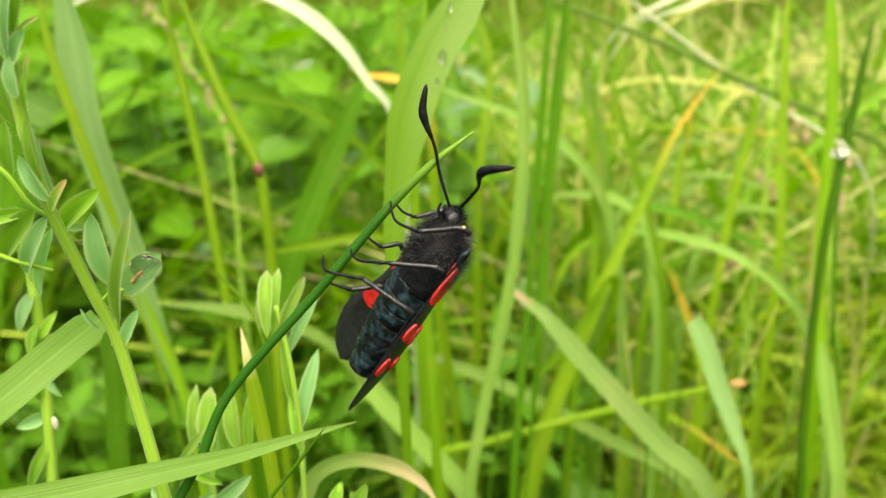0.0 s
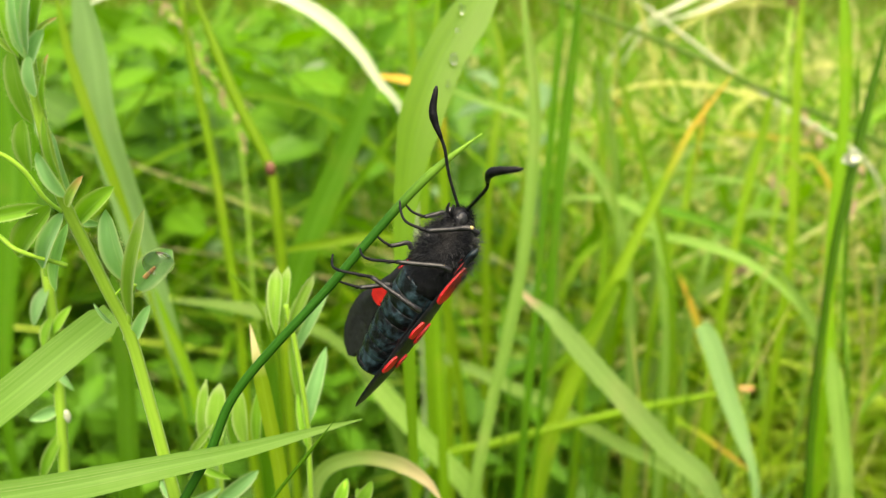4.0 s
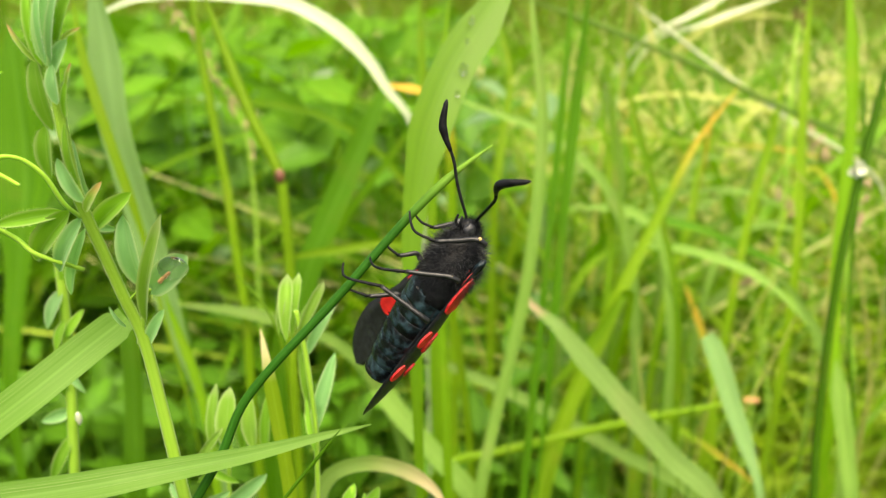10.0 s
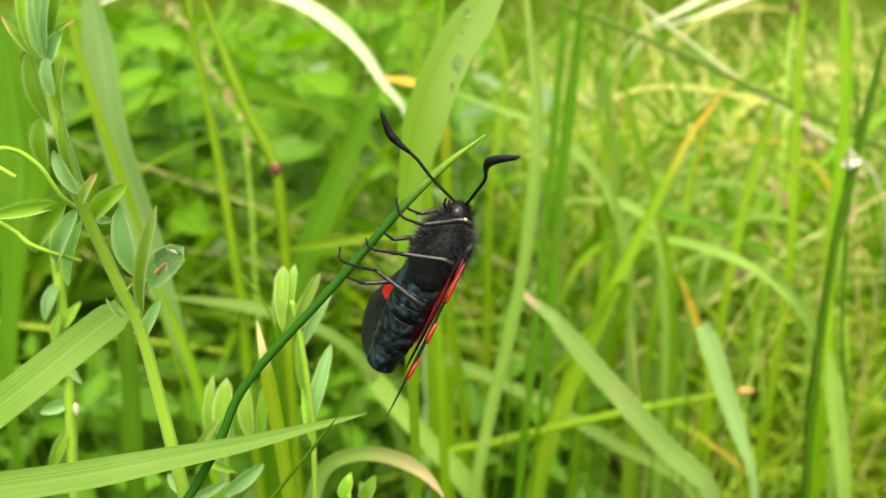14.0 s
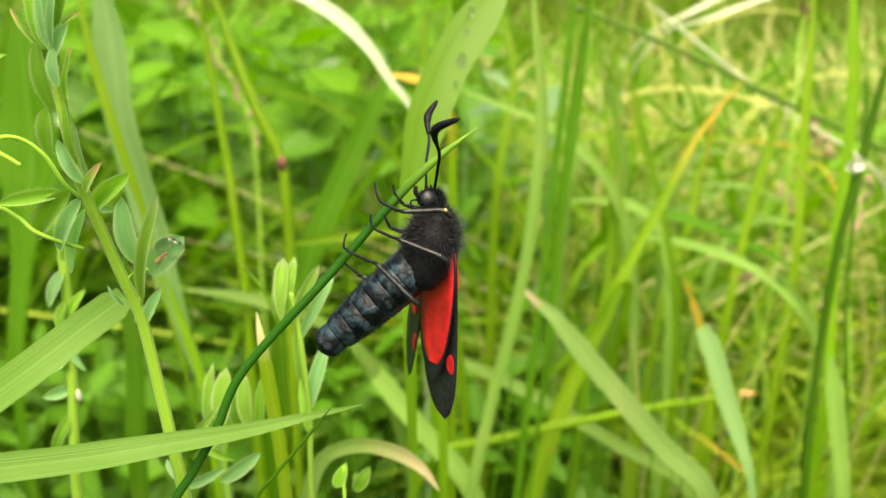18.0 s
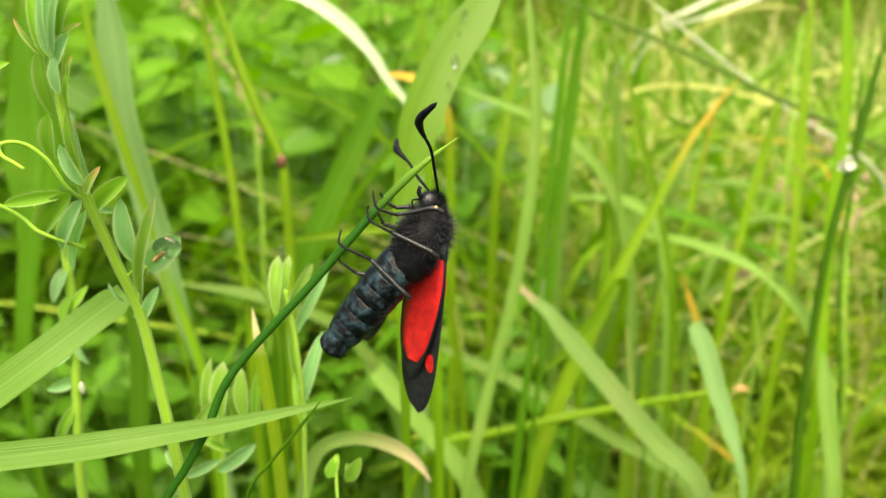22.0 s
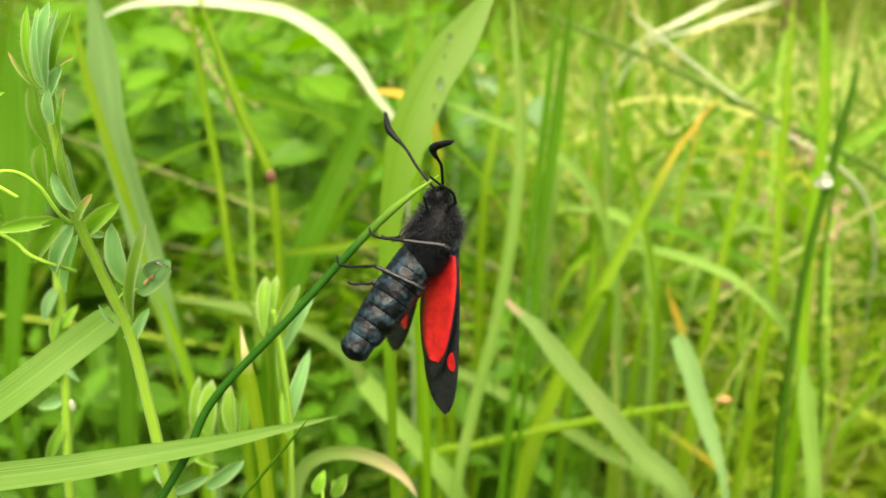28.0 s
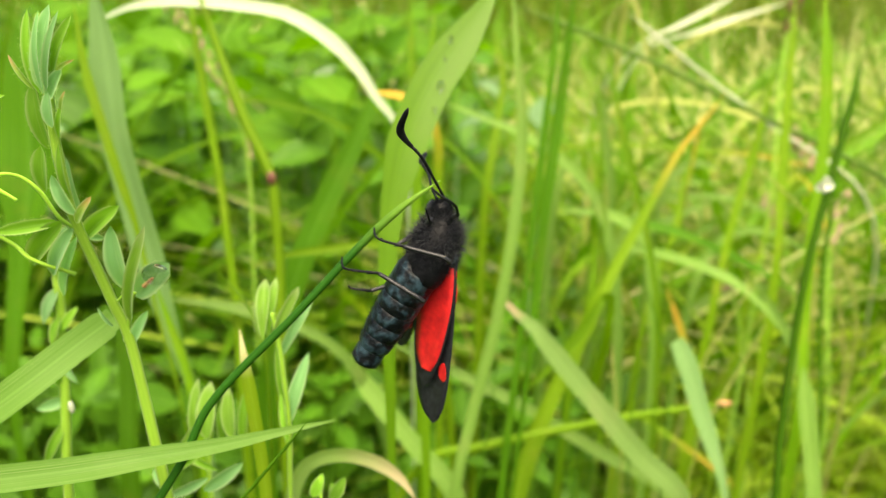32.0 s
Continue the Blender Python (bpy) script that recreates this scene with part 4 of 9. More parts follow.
SHOOT_B = herb('upright herb shoot with pale folded leaf tips', [(-0.0152, 0.0566, -0.0030), (-0.0151, 0.0584, 0.1572), (-0.0148, 0.0628, 0.2418), (-0.0147, 0.0646, 0.2517), (-0.0151, 0.0657, 0.2570), (-0.0158, 0.0672, 0.2620), (-0.0165, 0.0680, 0.2655)], 0.00048, 0.00029)
leaflet("leaflet", SHOOT_B, (-0.0186, 0.0678, 0.2623), (-0.0181, 0.0698, 0.2672), 0.00085, FOLDED, cup=0.9, slim=1.5, hairy=90, blunt=0.55)
leaflet("leaflet", SHOOT_B, (-0.0178, 0.0676, 0.2618), (-0.0176, 0.0705, 0.2688), 0.00165, FOLDED, cup=0.9, slim=1.6, hairy=90, blunt=0.4)
leaflet("leaflet", SHOOT_B, (-0.0174, 0.0685, 0.2613), (-0.0165, 0.0714, 0.2686), 0.00113, FOLDED, cup=0.9, slim=1.6, hairy=90, blunt=0.4)
leaflet("leaflet", SHOOT_B, (-0.0167, 0.0670, 0.2617), (-0.0134, 0.0698, 0.2682), 0.00115, FOLDED, cup=0.9, slim=1.6, hairy=90, blunt=0.4)
leaflet("leaflet", SHOOT_B, (-0.0168, 0.0693, 0.2608), (-0.0156, 0.0711, 0.2650), 0.00098, HERB, cup=0.8, slim=1.2, hairy=90, blunt=0.55)
leaflet("leaflet", SHOOT_B, (-0.0168, 0.0692, 0.2578), (-0.0122, 0.0725, 0.2658), 0.00130, HERB_BLUE, cup=0.7, slim=1.1, hairy=90, blunt=0.55)
leaflet("leaflet", SHOOT_B, (-0.0154, 0.0652, 0.2504), (-0.0126, 0.0689, 0.2595), 0.00175, HERB_BLUE, cup=0.7, slim=1.0, hairy=90, blunt=0.55)
leaflet("leaflet", SHOOT_B, (-0.0154, 0.0668, 0.2517), (-0.0168, 0.0702, 0.2603), 0.00100, HERB, cup=0.7, slim=1.0, hairy=90, blunt=0.55)
leaflet("leaflet", SHOOT_B, (-0.0147, 0.0636, 0.2493), (-0.0158, 0.0661, 0.2553), 0.00075, HERB, cup=0.7, slim=1.0, hairy=90, blunt=0.55)
SHOOT_C = herb('slender pale herb stem with a white bud', [(-0.0455, 0.0562, -0.0030), (-0.0455, 0.0590, 0.1540), (-0.0457, 0.0662, 0.2369), (-0.0458, 0.0701, 0.2492), (-0.0463, 0.0737, 0.2583), (-0.0466, 0.0760, 0.2664), (-0.0472, 0.0785, 0.2728)], 0.00083, 0.00062)
leaflet("leaflet", SHOOT_C, (-0.0465, 0.0753, 0.2648), (-0.0477, 0.0726, 0.2608), 0.00164, HERB_BLUE, cup=0.7)
leaflet("leaflet", SHOOT_C, (-0.0463, 0.0754, 0.2651), (-0.0444, 0.0766, 0.2706), 0.00150, HERB, cup=0.7)
leaflet("leaflet", SHOOT_C, (-0.0462, 0.0739, 0.2613), (-0.0466, 0.0715, 0.2580), 0.00123, HERB, cup=0.7)
leaflet("leaflet", SHOOT_C, (-0.0457, 0.0713, 0.2549), (-0.0490, 0.0694, 0.2530), 0.00164, HERB_BLUE, cup=0.7)
leaflet("leaflet", SHOOT_C, (-0.0467, 0.0772, 0.2696), (-0.0453, 0.0783, 0.2722), 0.00138, HERB_BLUE, cup=0.7)
leaflet("leaflet", SHOOT_C, (-0.0460, 0.0731, 0.2594), (-0.0443, 0.0753, 0.2621), 0.00124, HERB, cup=0.7)
leaflet("leaflet", SHOOT_C, (-0.0461, 0.0706, 0.2505), (-0.0485, 0.0684, 0.2505), 0.00165, HERB_BLUE, cup=0.7)
leaflet("leaflet", SHOOT_C, (-0.0461, 0.0711, 0.2518), (-0.0470, 0.0721, 0.2569), 0.00124, HERB, cup=0.7)
leaflet("leaflet", SHOOT_C, (-0.0456, 0.0696, 0.2480), (-0.0484, 0.0672, 0.2421), 0.00153, HERB, cup=0.7)
leaflet("leaflet", SHOOT_C, (-0.0463, 0.0727, 0.2557), (-0.0441, 0.0714, 0.2525), 0.00111, HERB_BLUE, cup=0.7)
part('bud', ball(bmesh.new(), Vector((-0.0445, 0.0694, 0.2502)) - SHOOT_C.location, 0.00048, (0.8, 0.8, 2)), PETAL, SHOOT_C, 'withered white bud')
SHOOT_D = herb('low herb tips in the shade', [(-0.0096, 0.0532, -0.0030), (-0.0097, 0.0547, 0.1568), (-0.0100, 0.0582, 0.2412), (-0.0101, 0.0589, 0.2455), (-0.0102, 0.0598, 0.2479)], 0.00025, 0.00019)
leaflet("leaflet", SHOOT_D, (-0.0111, 0.0589, 0.2455), (-0.0099, 0.0600, 0.2482), 0.00149, HERB)
leaflet("leaflet", SHOOT_D, (-0.0089, 0.0587, 0.2452), (-0.0072, 0.0598, 0.2479), 0.00162, HERB)
leaflet("leaflet", SHOOT_D, (-0.0080, 0.0589, 0.2455), (-0.0089, 0.0596, 0.2472), 0.00124, HERB)

# blades and stalks of the middle distance
grass_blade('broad pale upright blade of grass', [(-0.0397, 0.1042, -0.0030), (-0.0409, 0.1056, 0.1312), (-0.0439, 0.1092, 0.2018), (-0.0468, 0.1126, 0.2211), (-0.0516, 0.1157, 0.2394), (-0.0549, 0.1186, 0.2545), (-0.0572, 0.1206, 0.2648), (-0.0592, 0.1226, 0.2751), (-0.0602, 0.1262, 0.2920), (-0.0610, 0.1278, 0.3012)], 0.00610, PALE_BLUNT, 0.0154, face=(-0.15, -1, 0.55), slim=0.0520)
grass_blade('yellow-edged upright blade of grass', [(-0.0434, 0.1051, -0.0030), (-0.0450, 0.1066, 0.1465), (-0.0489, 0.1101, 0.2254), (-0.0521, 0.1130, 0.2432), (-0.0544, 0.1156, 0.2578), (-0.0563, 0.1167, 0.2659), (-0.0589, 0.1186, 0.2759), (-0.0617, 0.1214, 0.2868), (-0.0633, 0.1247, 0.2976)], 0.00172, YELLOW, 0.0150, face=(0.3, -1, 0.3), slim=0.0350)
grass_stalk('slim upright green stalk', [(-0.0439, 0.1273, -0.0030), (-0.0440, 0.1291, 0.1361), (-0.0444, 0.1338, 0.2094), (-0.0447, 0.1380, 0.2278), (-0.0464, 0.1419, 0.2428), (-0.0478, 0.1457, 0.2549), (-0.0495, 0.1490, 0.2656), (-0.0527, 0.1549, 0.2831), (-0.0554, 0.1615, 0.2992)], 0.00139, 0.00095, YELLOW)
NODE_STALK = grass_stalk('yellow-green stalk with a reddish node', [(-0.0320, 0.1161, -0.0030), (-0.0321, 0.1188, 0.1398), (-0.0324, 0.1253, 0.2151), (-0.0327, 0.1336, 0.2409), (-0.0332, 0.1362, 0.2528), (-0.0341, 0.1385, 0.2610), (-0.0400, 0.1428, 0.2730), (-0.0458, 0.1480, 0.2873), (-0.0505, 0.1522, 0.3004)], 0.00077, 0.00119, YELLOW)
part('node', ball(bmesh.new(), Vector((-0.0338, 0.1375, 0.2612)) - NODE_STALK.location, 0.00129, (0.85, 0.85, 1.25)), NODE_RED, NODE_STALK, 'reddish swollen node')
grass_blade('dry whitish blade of grass arching over', [(-0.0033, 0.1515, -0.0030), (-0.0036, 0.1504, 0.1553), (-0.0042, 0.1479, 0.2390), (-0.0048, 0.1456, 0.2601), (-0.0070, 0.1441, 0.2722), (-0.0111, 0.1441, 0.2777), (-0.0151, 0.1454, 0.2836), (-0.0213, 0.1468, 0.2896), (-0.0306, 0.1488, 0.2945), (-0.0413, 0.1505, 0.2960), (-0.0534, 0.1518, 0.2966), (-0.0644, 0.1524, 0.2955), (-0.0719, 0.1535, 0.2928), (-0.0757, 0.1534, 0.2900)], 0.00323, DRY, 0.0285, face=(0.2, -0.7, 0.6), slim=0.0600)
grass_blade('broad bright blade of grass with dew, bent at its top', [(-0.0026, 0.0743, -0.0030), (-0.0030, 0.0773, 0.1614), (-0.0040, 0.0848, 0.2483), (-0.0045, 0.0888, 0.2608), (-0.0039, 0.0924, 0.2697), (-0.0018, 0.0973, 0.2792), (0.0020, 0.1039, 0.2875), (0.0074, 0.1100, 0.2947), (0.0125, 0.1162, 0.3019)], 0.00631, DEWY_GREEN, 0.0146, face=(0.2, -1, 0.45), fold=0.12, slim=0.0340)
grass_blade('broad yellow-green blade behind the perch', [(0.0019, 0.1072, -0.0030), (0.0015, 0.1092, 0.1358), (0.0007, 0.1142, 0.2090), (-0.0005, 0.1211, 0.2366), (-0.0021, 0.1242, 0.2523), (-0.0015, 0.1280, 0.2671), (0.0001, 0.1335, 0.2834), (0.0017, 0.1391, 0.2973)], 0.00199, FRESH, 0.0185)
grass_blade('upright pale blade of grass', [(0.0021, 0.1046, -0.0030), (0.0035, 0.1065, 0.1291), (0.0071, 0.1111, 0.1986), (0.0110, 0.1160, 0.2187), (0.0150, 0.1198, 0.2361), (0.0179, 0.1241, 0.2547), (0.0192, 0.1303, 0.2754), (0.0177, 0.1349, 0.2894), (0.0165, 0.1394, 0.3033)], 0.00243, PALE_LIT, 0.0329, face=(-0.2, -1, 0.2))
grass_blade('tall dark green blade of grass', [(0.0191, 0.1195, -0.0030), (0.0197, 0.1212, 0.1194), (0.0213, 0.1256, 0.1837), (0.0238, 0.1321, 0.2105), (0.0255, 0.1381, 0.2334), (0.0268, 0.1429, 0.2505), (0.0291, 0.1494, 0.2693), (0.0311, 0.1547, 0.2879), (0.0322, 0.1581, 0.3015)], 0.0030, DARK, 0.0246, face=(0.5, -1, 0.2), slim=0.0700)
grass_blade('tall fresh blade of grass beside a dark one', [(0.0172, 0.1253, -0.0030), (0.0179, 0.1274, 0.1173), (0.0196, 0.1329, 0.1804), (0.0234, 0.1448, 0.2180), (0.0254, 0.1517, 0.2403), (0.0276, 0.1593, 0.2618), (0.0297, 0.1663, 0.2844), (0.0309, 0.1711, 0.3016)], 0.0019, DARK, 0.0255)
grass_blade('blade of grass with a dried pink tip', [(0.0768, 0.1081, -0.0030), (0.0712, 0.1097, 0.1277), (0.0574, 0.1135, 0.1964), (0.0481, 0.1160, 0.2054), (0.0401, 0.1185, 0.2142), (0.0329, 0.1211, 0.2221), (0.0264, 0.1236, 0.2294), (0.0237, 0.1253, 0.2323), (0.0204, 0.1286, 0.2338), (0.0173, 0.1324, 0.2353)], 0.0048, PINK_TIP, 0.0182, face=(0.2, -0.8, 0.6), blunt=0.2)
grass_blade('short blunt blade of grass', [(0.0745, 0.1068, -0.0030), (0.0722, 0.1085, 0.1281), (0.0665, 0.1127, 0.1971), (0.0626, 0.1155, 0.2094), (0.0594, 0.1177, 0.2176), (0.0562, 0.1203, 0.2267), (0.0537, 0.1218, 0.2316)], 0.0044, PALE_BLUNT, 0.0019, face=(0.1, -0.8, 0.9), blunt=0.75, slim=0.0240)
LEAN_STALK = grass_stalk('leaning pale stalk with a dry end', [(-0.0256, 0.1327, -0.0030), (-0.0185, 0.1335, 0.1215), (-0.0006, 0.1355, 0.1869), (0.0134, 0.1371, 0.1907), (0.0302, 0.1393, 0.1937), (0.0487, 0.1416, 0.1966), (0.0674, 0.1436, 0.1990), (0.0799, 0.1451, 0.2000)], 0.00135, 0.00105, YELLOW)
part('husk', ball(bmesh.new(), Vector((0.0773, 0.1442, 0.2004)) - LEAN_STALK.location, 0.00099, (2.2, 1, 0.8)), HUSK, LEAN_STALK, 'brownish dry husk')
FLOWER_STALK = grass_stalk('dark upright flower stalk', [(0.0764, 0.1034, -0.0030), (0.0765, 0.1054, 0.1265), (0.0766, 0.1106, 0.1946), (0.0767, 0.1151, 0.2111), (0.0776, 0.1203, 0.2319), (0.0792, 0.1248, 0.2485), (0.0822, 0.1293, 0.2623), (0.0855, 0.1341, 0.2768), (0.0881, 0.1380, 0.2892)], 0.00113, 0.00073, DARK)
flower(FLOWER_STALK, (0.0812, 0.1290, 0.2643), 0.0027, PETAL, 4)
grass_blade('upright fresh blade of grass near a flower stalk', [(0.0899, 0.1234, -0.0030), (0.0897, 0.1259, 0.1368), (0.0893, 0.1321, 0.2105), (0.0888, 0.1390, 0.2330), (0.0895, 0.1448, 0.2525), (0.0908, 0.1504, 0.2691), (0.0905, 0.1559, 0.2854), (0.0896, 0.1624, 0.3015)], 0.00277, FRESH, 0.0192)
grass_stalk('thin dark stalk with tiny blooms', [(0.1016, 0.1287, -0.0030), (0.1009, 0.1309, 0.1285), (0.0992, 0.1367, 0.1978), (0.0973, 0.1431, 0.2190), (0.0971, 0.1498, 0.2410), (0.0989, 0.1563, 0.2598), (0.0995, 0.1643, 0.2795)], 0.00060, 0.00040, DARK)
grass_blade('grass blade turning orange towards its tip', [(0.0186, 0.1365, -0.0030), (0.0208, 0.1385, 0.1135), (0.0262, 0.1435, 0.1746), (0.0348, 0.1513, 0.1993), (0.0434, 0.1576, 0.2175), (0.0507, 0.1633, 0.2318), (0.0584, 0.1695, 0.2444), (0.0621, 0.1723, 0.2512), (0.0669, 0.1763, 0.2585), (0.0740, 0.1806, 0.2666), (0.0796, 0.1833, 0.2731)], 0.00473, ORANGE, 0.0899)
grass_stalk('long thin stalk lying across the meadow', [(0.2500, 0.3000, -0.0030), (0.1960, 0.2489, 0.1396), (0.1420, 0.1978, 0.2423), (0.1204, 0.2006, 0.2545), (0.0981, 0.2033, 0.2640), (0.0763, 0.2074, 0.2741), (0.0498, 0.2127, 0.2846), (0.0248, 0.2184, 0.2934)], 0.00109, 0.00076, PALE_LIT)
grass_stalk('fine pale stalk lying aslant', [(0.2500, 0.3200, -0.0030), (0.2015, 0.2744, 0.1341), (0.1530, 0.2289, 0.2311), (0.1204, 0.2354, 0.2526), (0.0989, 0.2412, 0.2671), (0.0820, 0.2484, 0.2796), (0.0688, 0.2546, 0.2895)], 0.00079, 0.00049, BLEACHED)
grass_blade('bleached dead leaf lying over the grass', [(0.0543, 0.3137, -0.0030), (0.0598, 0.3113, 0.1655), (0.0736, 0.3052, 0.2547), (0.0870, 0.2993, 0.2747), (0.1017, 0.3002, 0.2821), (0.1143, 0.3017, 0.2887), (0.1284, 0.3048, 0.2963)], 0.0028, BLEACHED, 0.0216, face=(0.1, -0.6, 0.8), slim=0.03)
grass_blade('bleached narrow dead leaf', [(0.0620, 0.3064, -0.0030), (0.0667, 0.3056, 0.1625), (0.0785, 0.3034, 0.2501), (0.0912, 0.3010, 0.2736), (0.1084, 0.3011, 0.2791), (0.1246, 0.3024, 0.2849), (0.1483, 0.3052, 0.2919)], 0.0022, BLEACHED, 0.0261, face=(0.1, -0.6, 0.8), slim=0.04)
grass_blade('orange-yellow withered leaf in the meadow', [(0.0039, 0.1665, -0.0030), (0.0034, 0.1651, 0.1634), (0.0022, 0.1616, 0.2514), (0.0015, 0.1593, 0.2672), (-0.0018, 0.1578, 0.2740), (-0.0063, 0.1564, 0.2760), (-0.0108, 0.1577, 0.2765), (-0.0147, 0.1589, 0.2768)], 0.00236, ORANGE, 0.0075, face=(0.1, -0.6, 0.8))
grass_blade('pale blade of grass lying aslant', [(0.0644, 0.1777, -0.0030), (0.0619, 0.1792, 0.1424), (0.0557, 0.1830, 0.2191), (0.0497, 0.1867, 0.2388), (0.0409, 0.1880, 0.2501), (0.0278, 0.1895, 0.2591), (0.0151, 0.1904, 0.2640), (0.0025, 0.1921, 0.2684)], 0.00384, PALE_LIT, 0.0274, face=(0.2, -0.6, 0.8))
grass_blade('pale narrow blade of grass lying level', [(0.0010, 0.1435, -0.0030), (-0.0034, 0.1424, 0.1335), (-0.0142, 0.1397, 0.2054), (-0.0239, 0.1373, 0.2208), (-0.0335, 0.1355, 0.2269), (-0.0430, 0.1348, 0.2306), (-0.0527, 0.1345, 0.2324), (-0.0614, 0.1347, 0.2330)], 0.00307, PALE_LIT, 0.0205, face=(0.1, -0.5, 0.9))
grass_blade('fresh blade of grass leaning outwards', [(0.0235, 0.1233, -0.0030), (0.0190, 0.1250, 0.1183), (0.0076, 0.1292, 0.1820), (-0.0019, 0.1327, 0.1934), (-0.0100, 0.1363, 0.2021), (-0.0182, 0.1409, 0.2110), (-0.0251, 0.1448, 0.2180)], 0.00488, PALE_LIT, 0.0179, face=(0.2, -0.6, 0.7))
grass_blade('long blade of grass leaning across', [(0.0874, 0.1426, -0.0030), (0.0819, 0.1433, 0.1090), (0.0680, 0.1450, 0.1676), (0.0459, 0.1477, 0.1823), (0.0292, 0.1505, 0.1919), (0.0143, 0.1533, 0.1988), (-0.0006, 0.1566, 0.2045), (-0.0142, 0.1598, 0.2096)], 0.00360, PALE_LIT, 0.0329, face=(0.2, -0.6, 0.7))
grass_blade('withered bent blade with a tan edge', [(-0.0342, 0.0787, -0.0030), (-0.0296, 0.0784, 0.1497), (-0.0182, 0.0775, 0.2302), (-0.0154, 0.0773, 0.2351), (-0.0105, 0.0770, 0.2369), (-0.0054, 0.0766, 0.2359), (-0.0017, 0.0749, 0.2344), (0.0005, 0.0738, 0.2317)], 0.00225, BENT, 0.0072, face=(0.1, -1, 0.3))
grass_blade('dark green blade leaning inwards', [(-0.0484, 0.1389, -0.0030), (-0.0460, 0.1412, 0.1367), (-0.0400, 0.1471, 0.2103), (-0.0333, 0.1537, 0.2320), (-0.0291, 0.1579, 0.2424), (-0.0235, 0.1626, 0.2540), (-0.0174, 0.1688, 0.2667), (-0.0118, 0.1751, 0.2795)], 0.00643, DARK, 0.0320)
grass_blade('green blade lying behind the moth', [(0.0122, 0.1492, -0.0030), (0.0093, 0.1498, 0.1435), (0.0023, 0.1513, 0.2208), (-0.0033, 0.1525, 0.2370), (-0.0126, 0.1508, 0.2407), (-0.0245, 0.1493, 0.2398), (-0.0350, 0.1478, 0.2387), (-0.0443, 0.1469, 0.2365)], 0.00216, YELLOW, 0.0209)
grass_blade('pale leaf tip in the distance', [(0.0795, 0.1907, -0.0030), (0.0779, 0.1922, 0.1284), (0.0740, 0.1959, 0.1975), (0.0687, 0.2007, 0.2229), (0.0587, 0.1998, 0.2312), (0.0480, 0.1995, 0.2331), (0.0393, 0.1993, 0.2328)], 0.00459, PALE_LIT, 0.0207, face=(0.1, -0.6, 0.8))
grass_blade('upright soft green blade', [(-0.0001, 0.1351, -0.0030), (-0.0006, 0.1375, 0.1381), (-0.0019, 0.1437, 0.2124), (-0.0039, 0.1532, 0.2441), (-0.0043, 0.1613, 0.2695), (-0.0048, 0.1673, 0.2869), (-0.0052, 0.1722, 0.2992)], 0.00268, FRESH, 0.0274)
grass_blade('fresh blade crossing low', [(0.0800, 0.3000, -0.0030), (0.0634, 0.2281, 0.1308), (0.0467, 0.1562, 0.2247), (0.0396, 0.1524, 0.2154), (0.0326, 0.1500, 0.2069), (0.0255, 0.1482, 0.1996)], 0.00259, FRESH, 0.0119)
grass_blade('faint narrow blade in the meadow', [(0.0718, 0.1643, -0.0030), (0.0704, 0.1667, 0.1362), (0.0668, 0.1727, 0.2096), (0.0630, 0.1793, 0.2312), (0.0579, 0.1854, 0.2491), (0.0529, 0.1916, 0.2669), (0.0505, 0.1986, 0.2844)], 0.00222, FRESH, 0.0284)
grass_blade('faint narrow blade in the meadow', [(0.0860, 0.1837, -0.0030), (0.0874, 0.1862, 0.1347), (0.0910, 0.1923, 0.2073), (0.0954, 0.1996, 0.2308), (0.1019, 0.2078, 0.2538), (0.1072, 0.2169, 0.2763)], 0.00280, YELLOW, 0.0263)
grass_blade('pale blade of grass by the flower stalk', [(0.1103, 0.1402, -0.0030), (0.1088, 0.1421, 0.1189), (0.1053, 0.1468, 0.1829), (0.1019, 0.1513, 0.1993), (0.0971, 0.1545, 0.2126), (0.0907, 0.1574, 0.2225), (0.0849, 0.1601, 0.2292)], 0.00293, PALE_LIT, 0.0186)
grass_blade("fresh upright blade at the field's edge", [(0.1046, 0.1762, -0.0030), (0.1048, 0.1790, 0.1416), (0.1053, 0.1858, 0.2179), (0.1059, 0.1952, 0.2465), (0.1070, 0.2054, 0.2744), (0.1087, 0.2153, 0.2990)], 0.00300, YELLOW, 0.0302)
grass_blade("pale upright blade at the field's edge", [(0.0939, 0.1118, -0.0030), (0.0930, 0.1139, 0.1232), (0.0908, 0.1193, 0.1895), (0.0896, 0.1222, 0.1995), (0.0877, 0.1261, 0.2117), (0.0865, 0.1298, 0.2209)], 0.00375, PALE_LIT, 0.0067)
grass_blade('very broad soft green blade', [(-0.1266, 0.1582, -0.0030), (-0.1259, 0.1605, 0.1219), (-0.1240, 0.1660, 0.1876), (-0.1205, 0.1766, 0.2219), (-0.1177, 0.1854, 0.2491), (-0.1187, 0.1927, 0.2698), (-0.1202, 0.1998, 0.2873)], 0.01749, DARK, 0.0317, slim=0.0450)
# the shade on this blade comes from its darker grass colour
grass_blade('broad blade with shade put into its dark green', [(-0.0693, 0.1140, -0.0030), (-0.0692, 0.1163, 0.1257), (-0.0689, 0.1220, 0.1935), (-0.0687, 0.1288, 0.2157), (-0.0695, 0.1335, 0.2301), (-0.0707, 0.1377, 0.2405)], 0.00450, DARK, 0.0149)
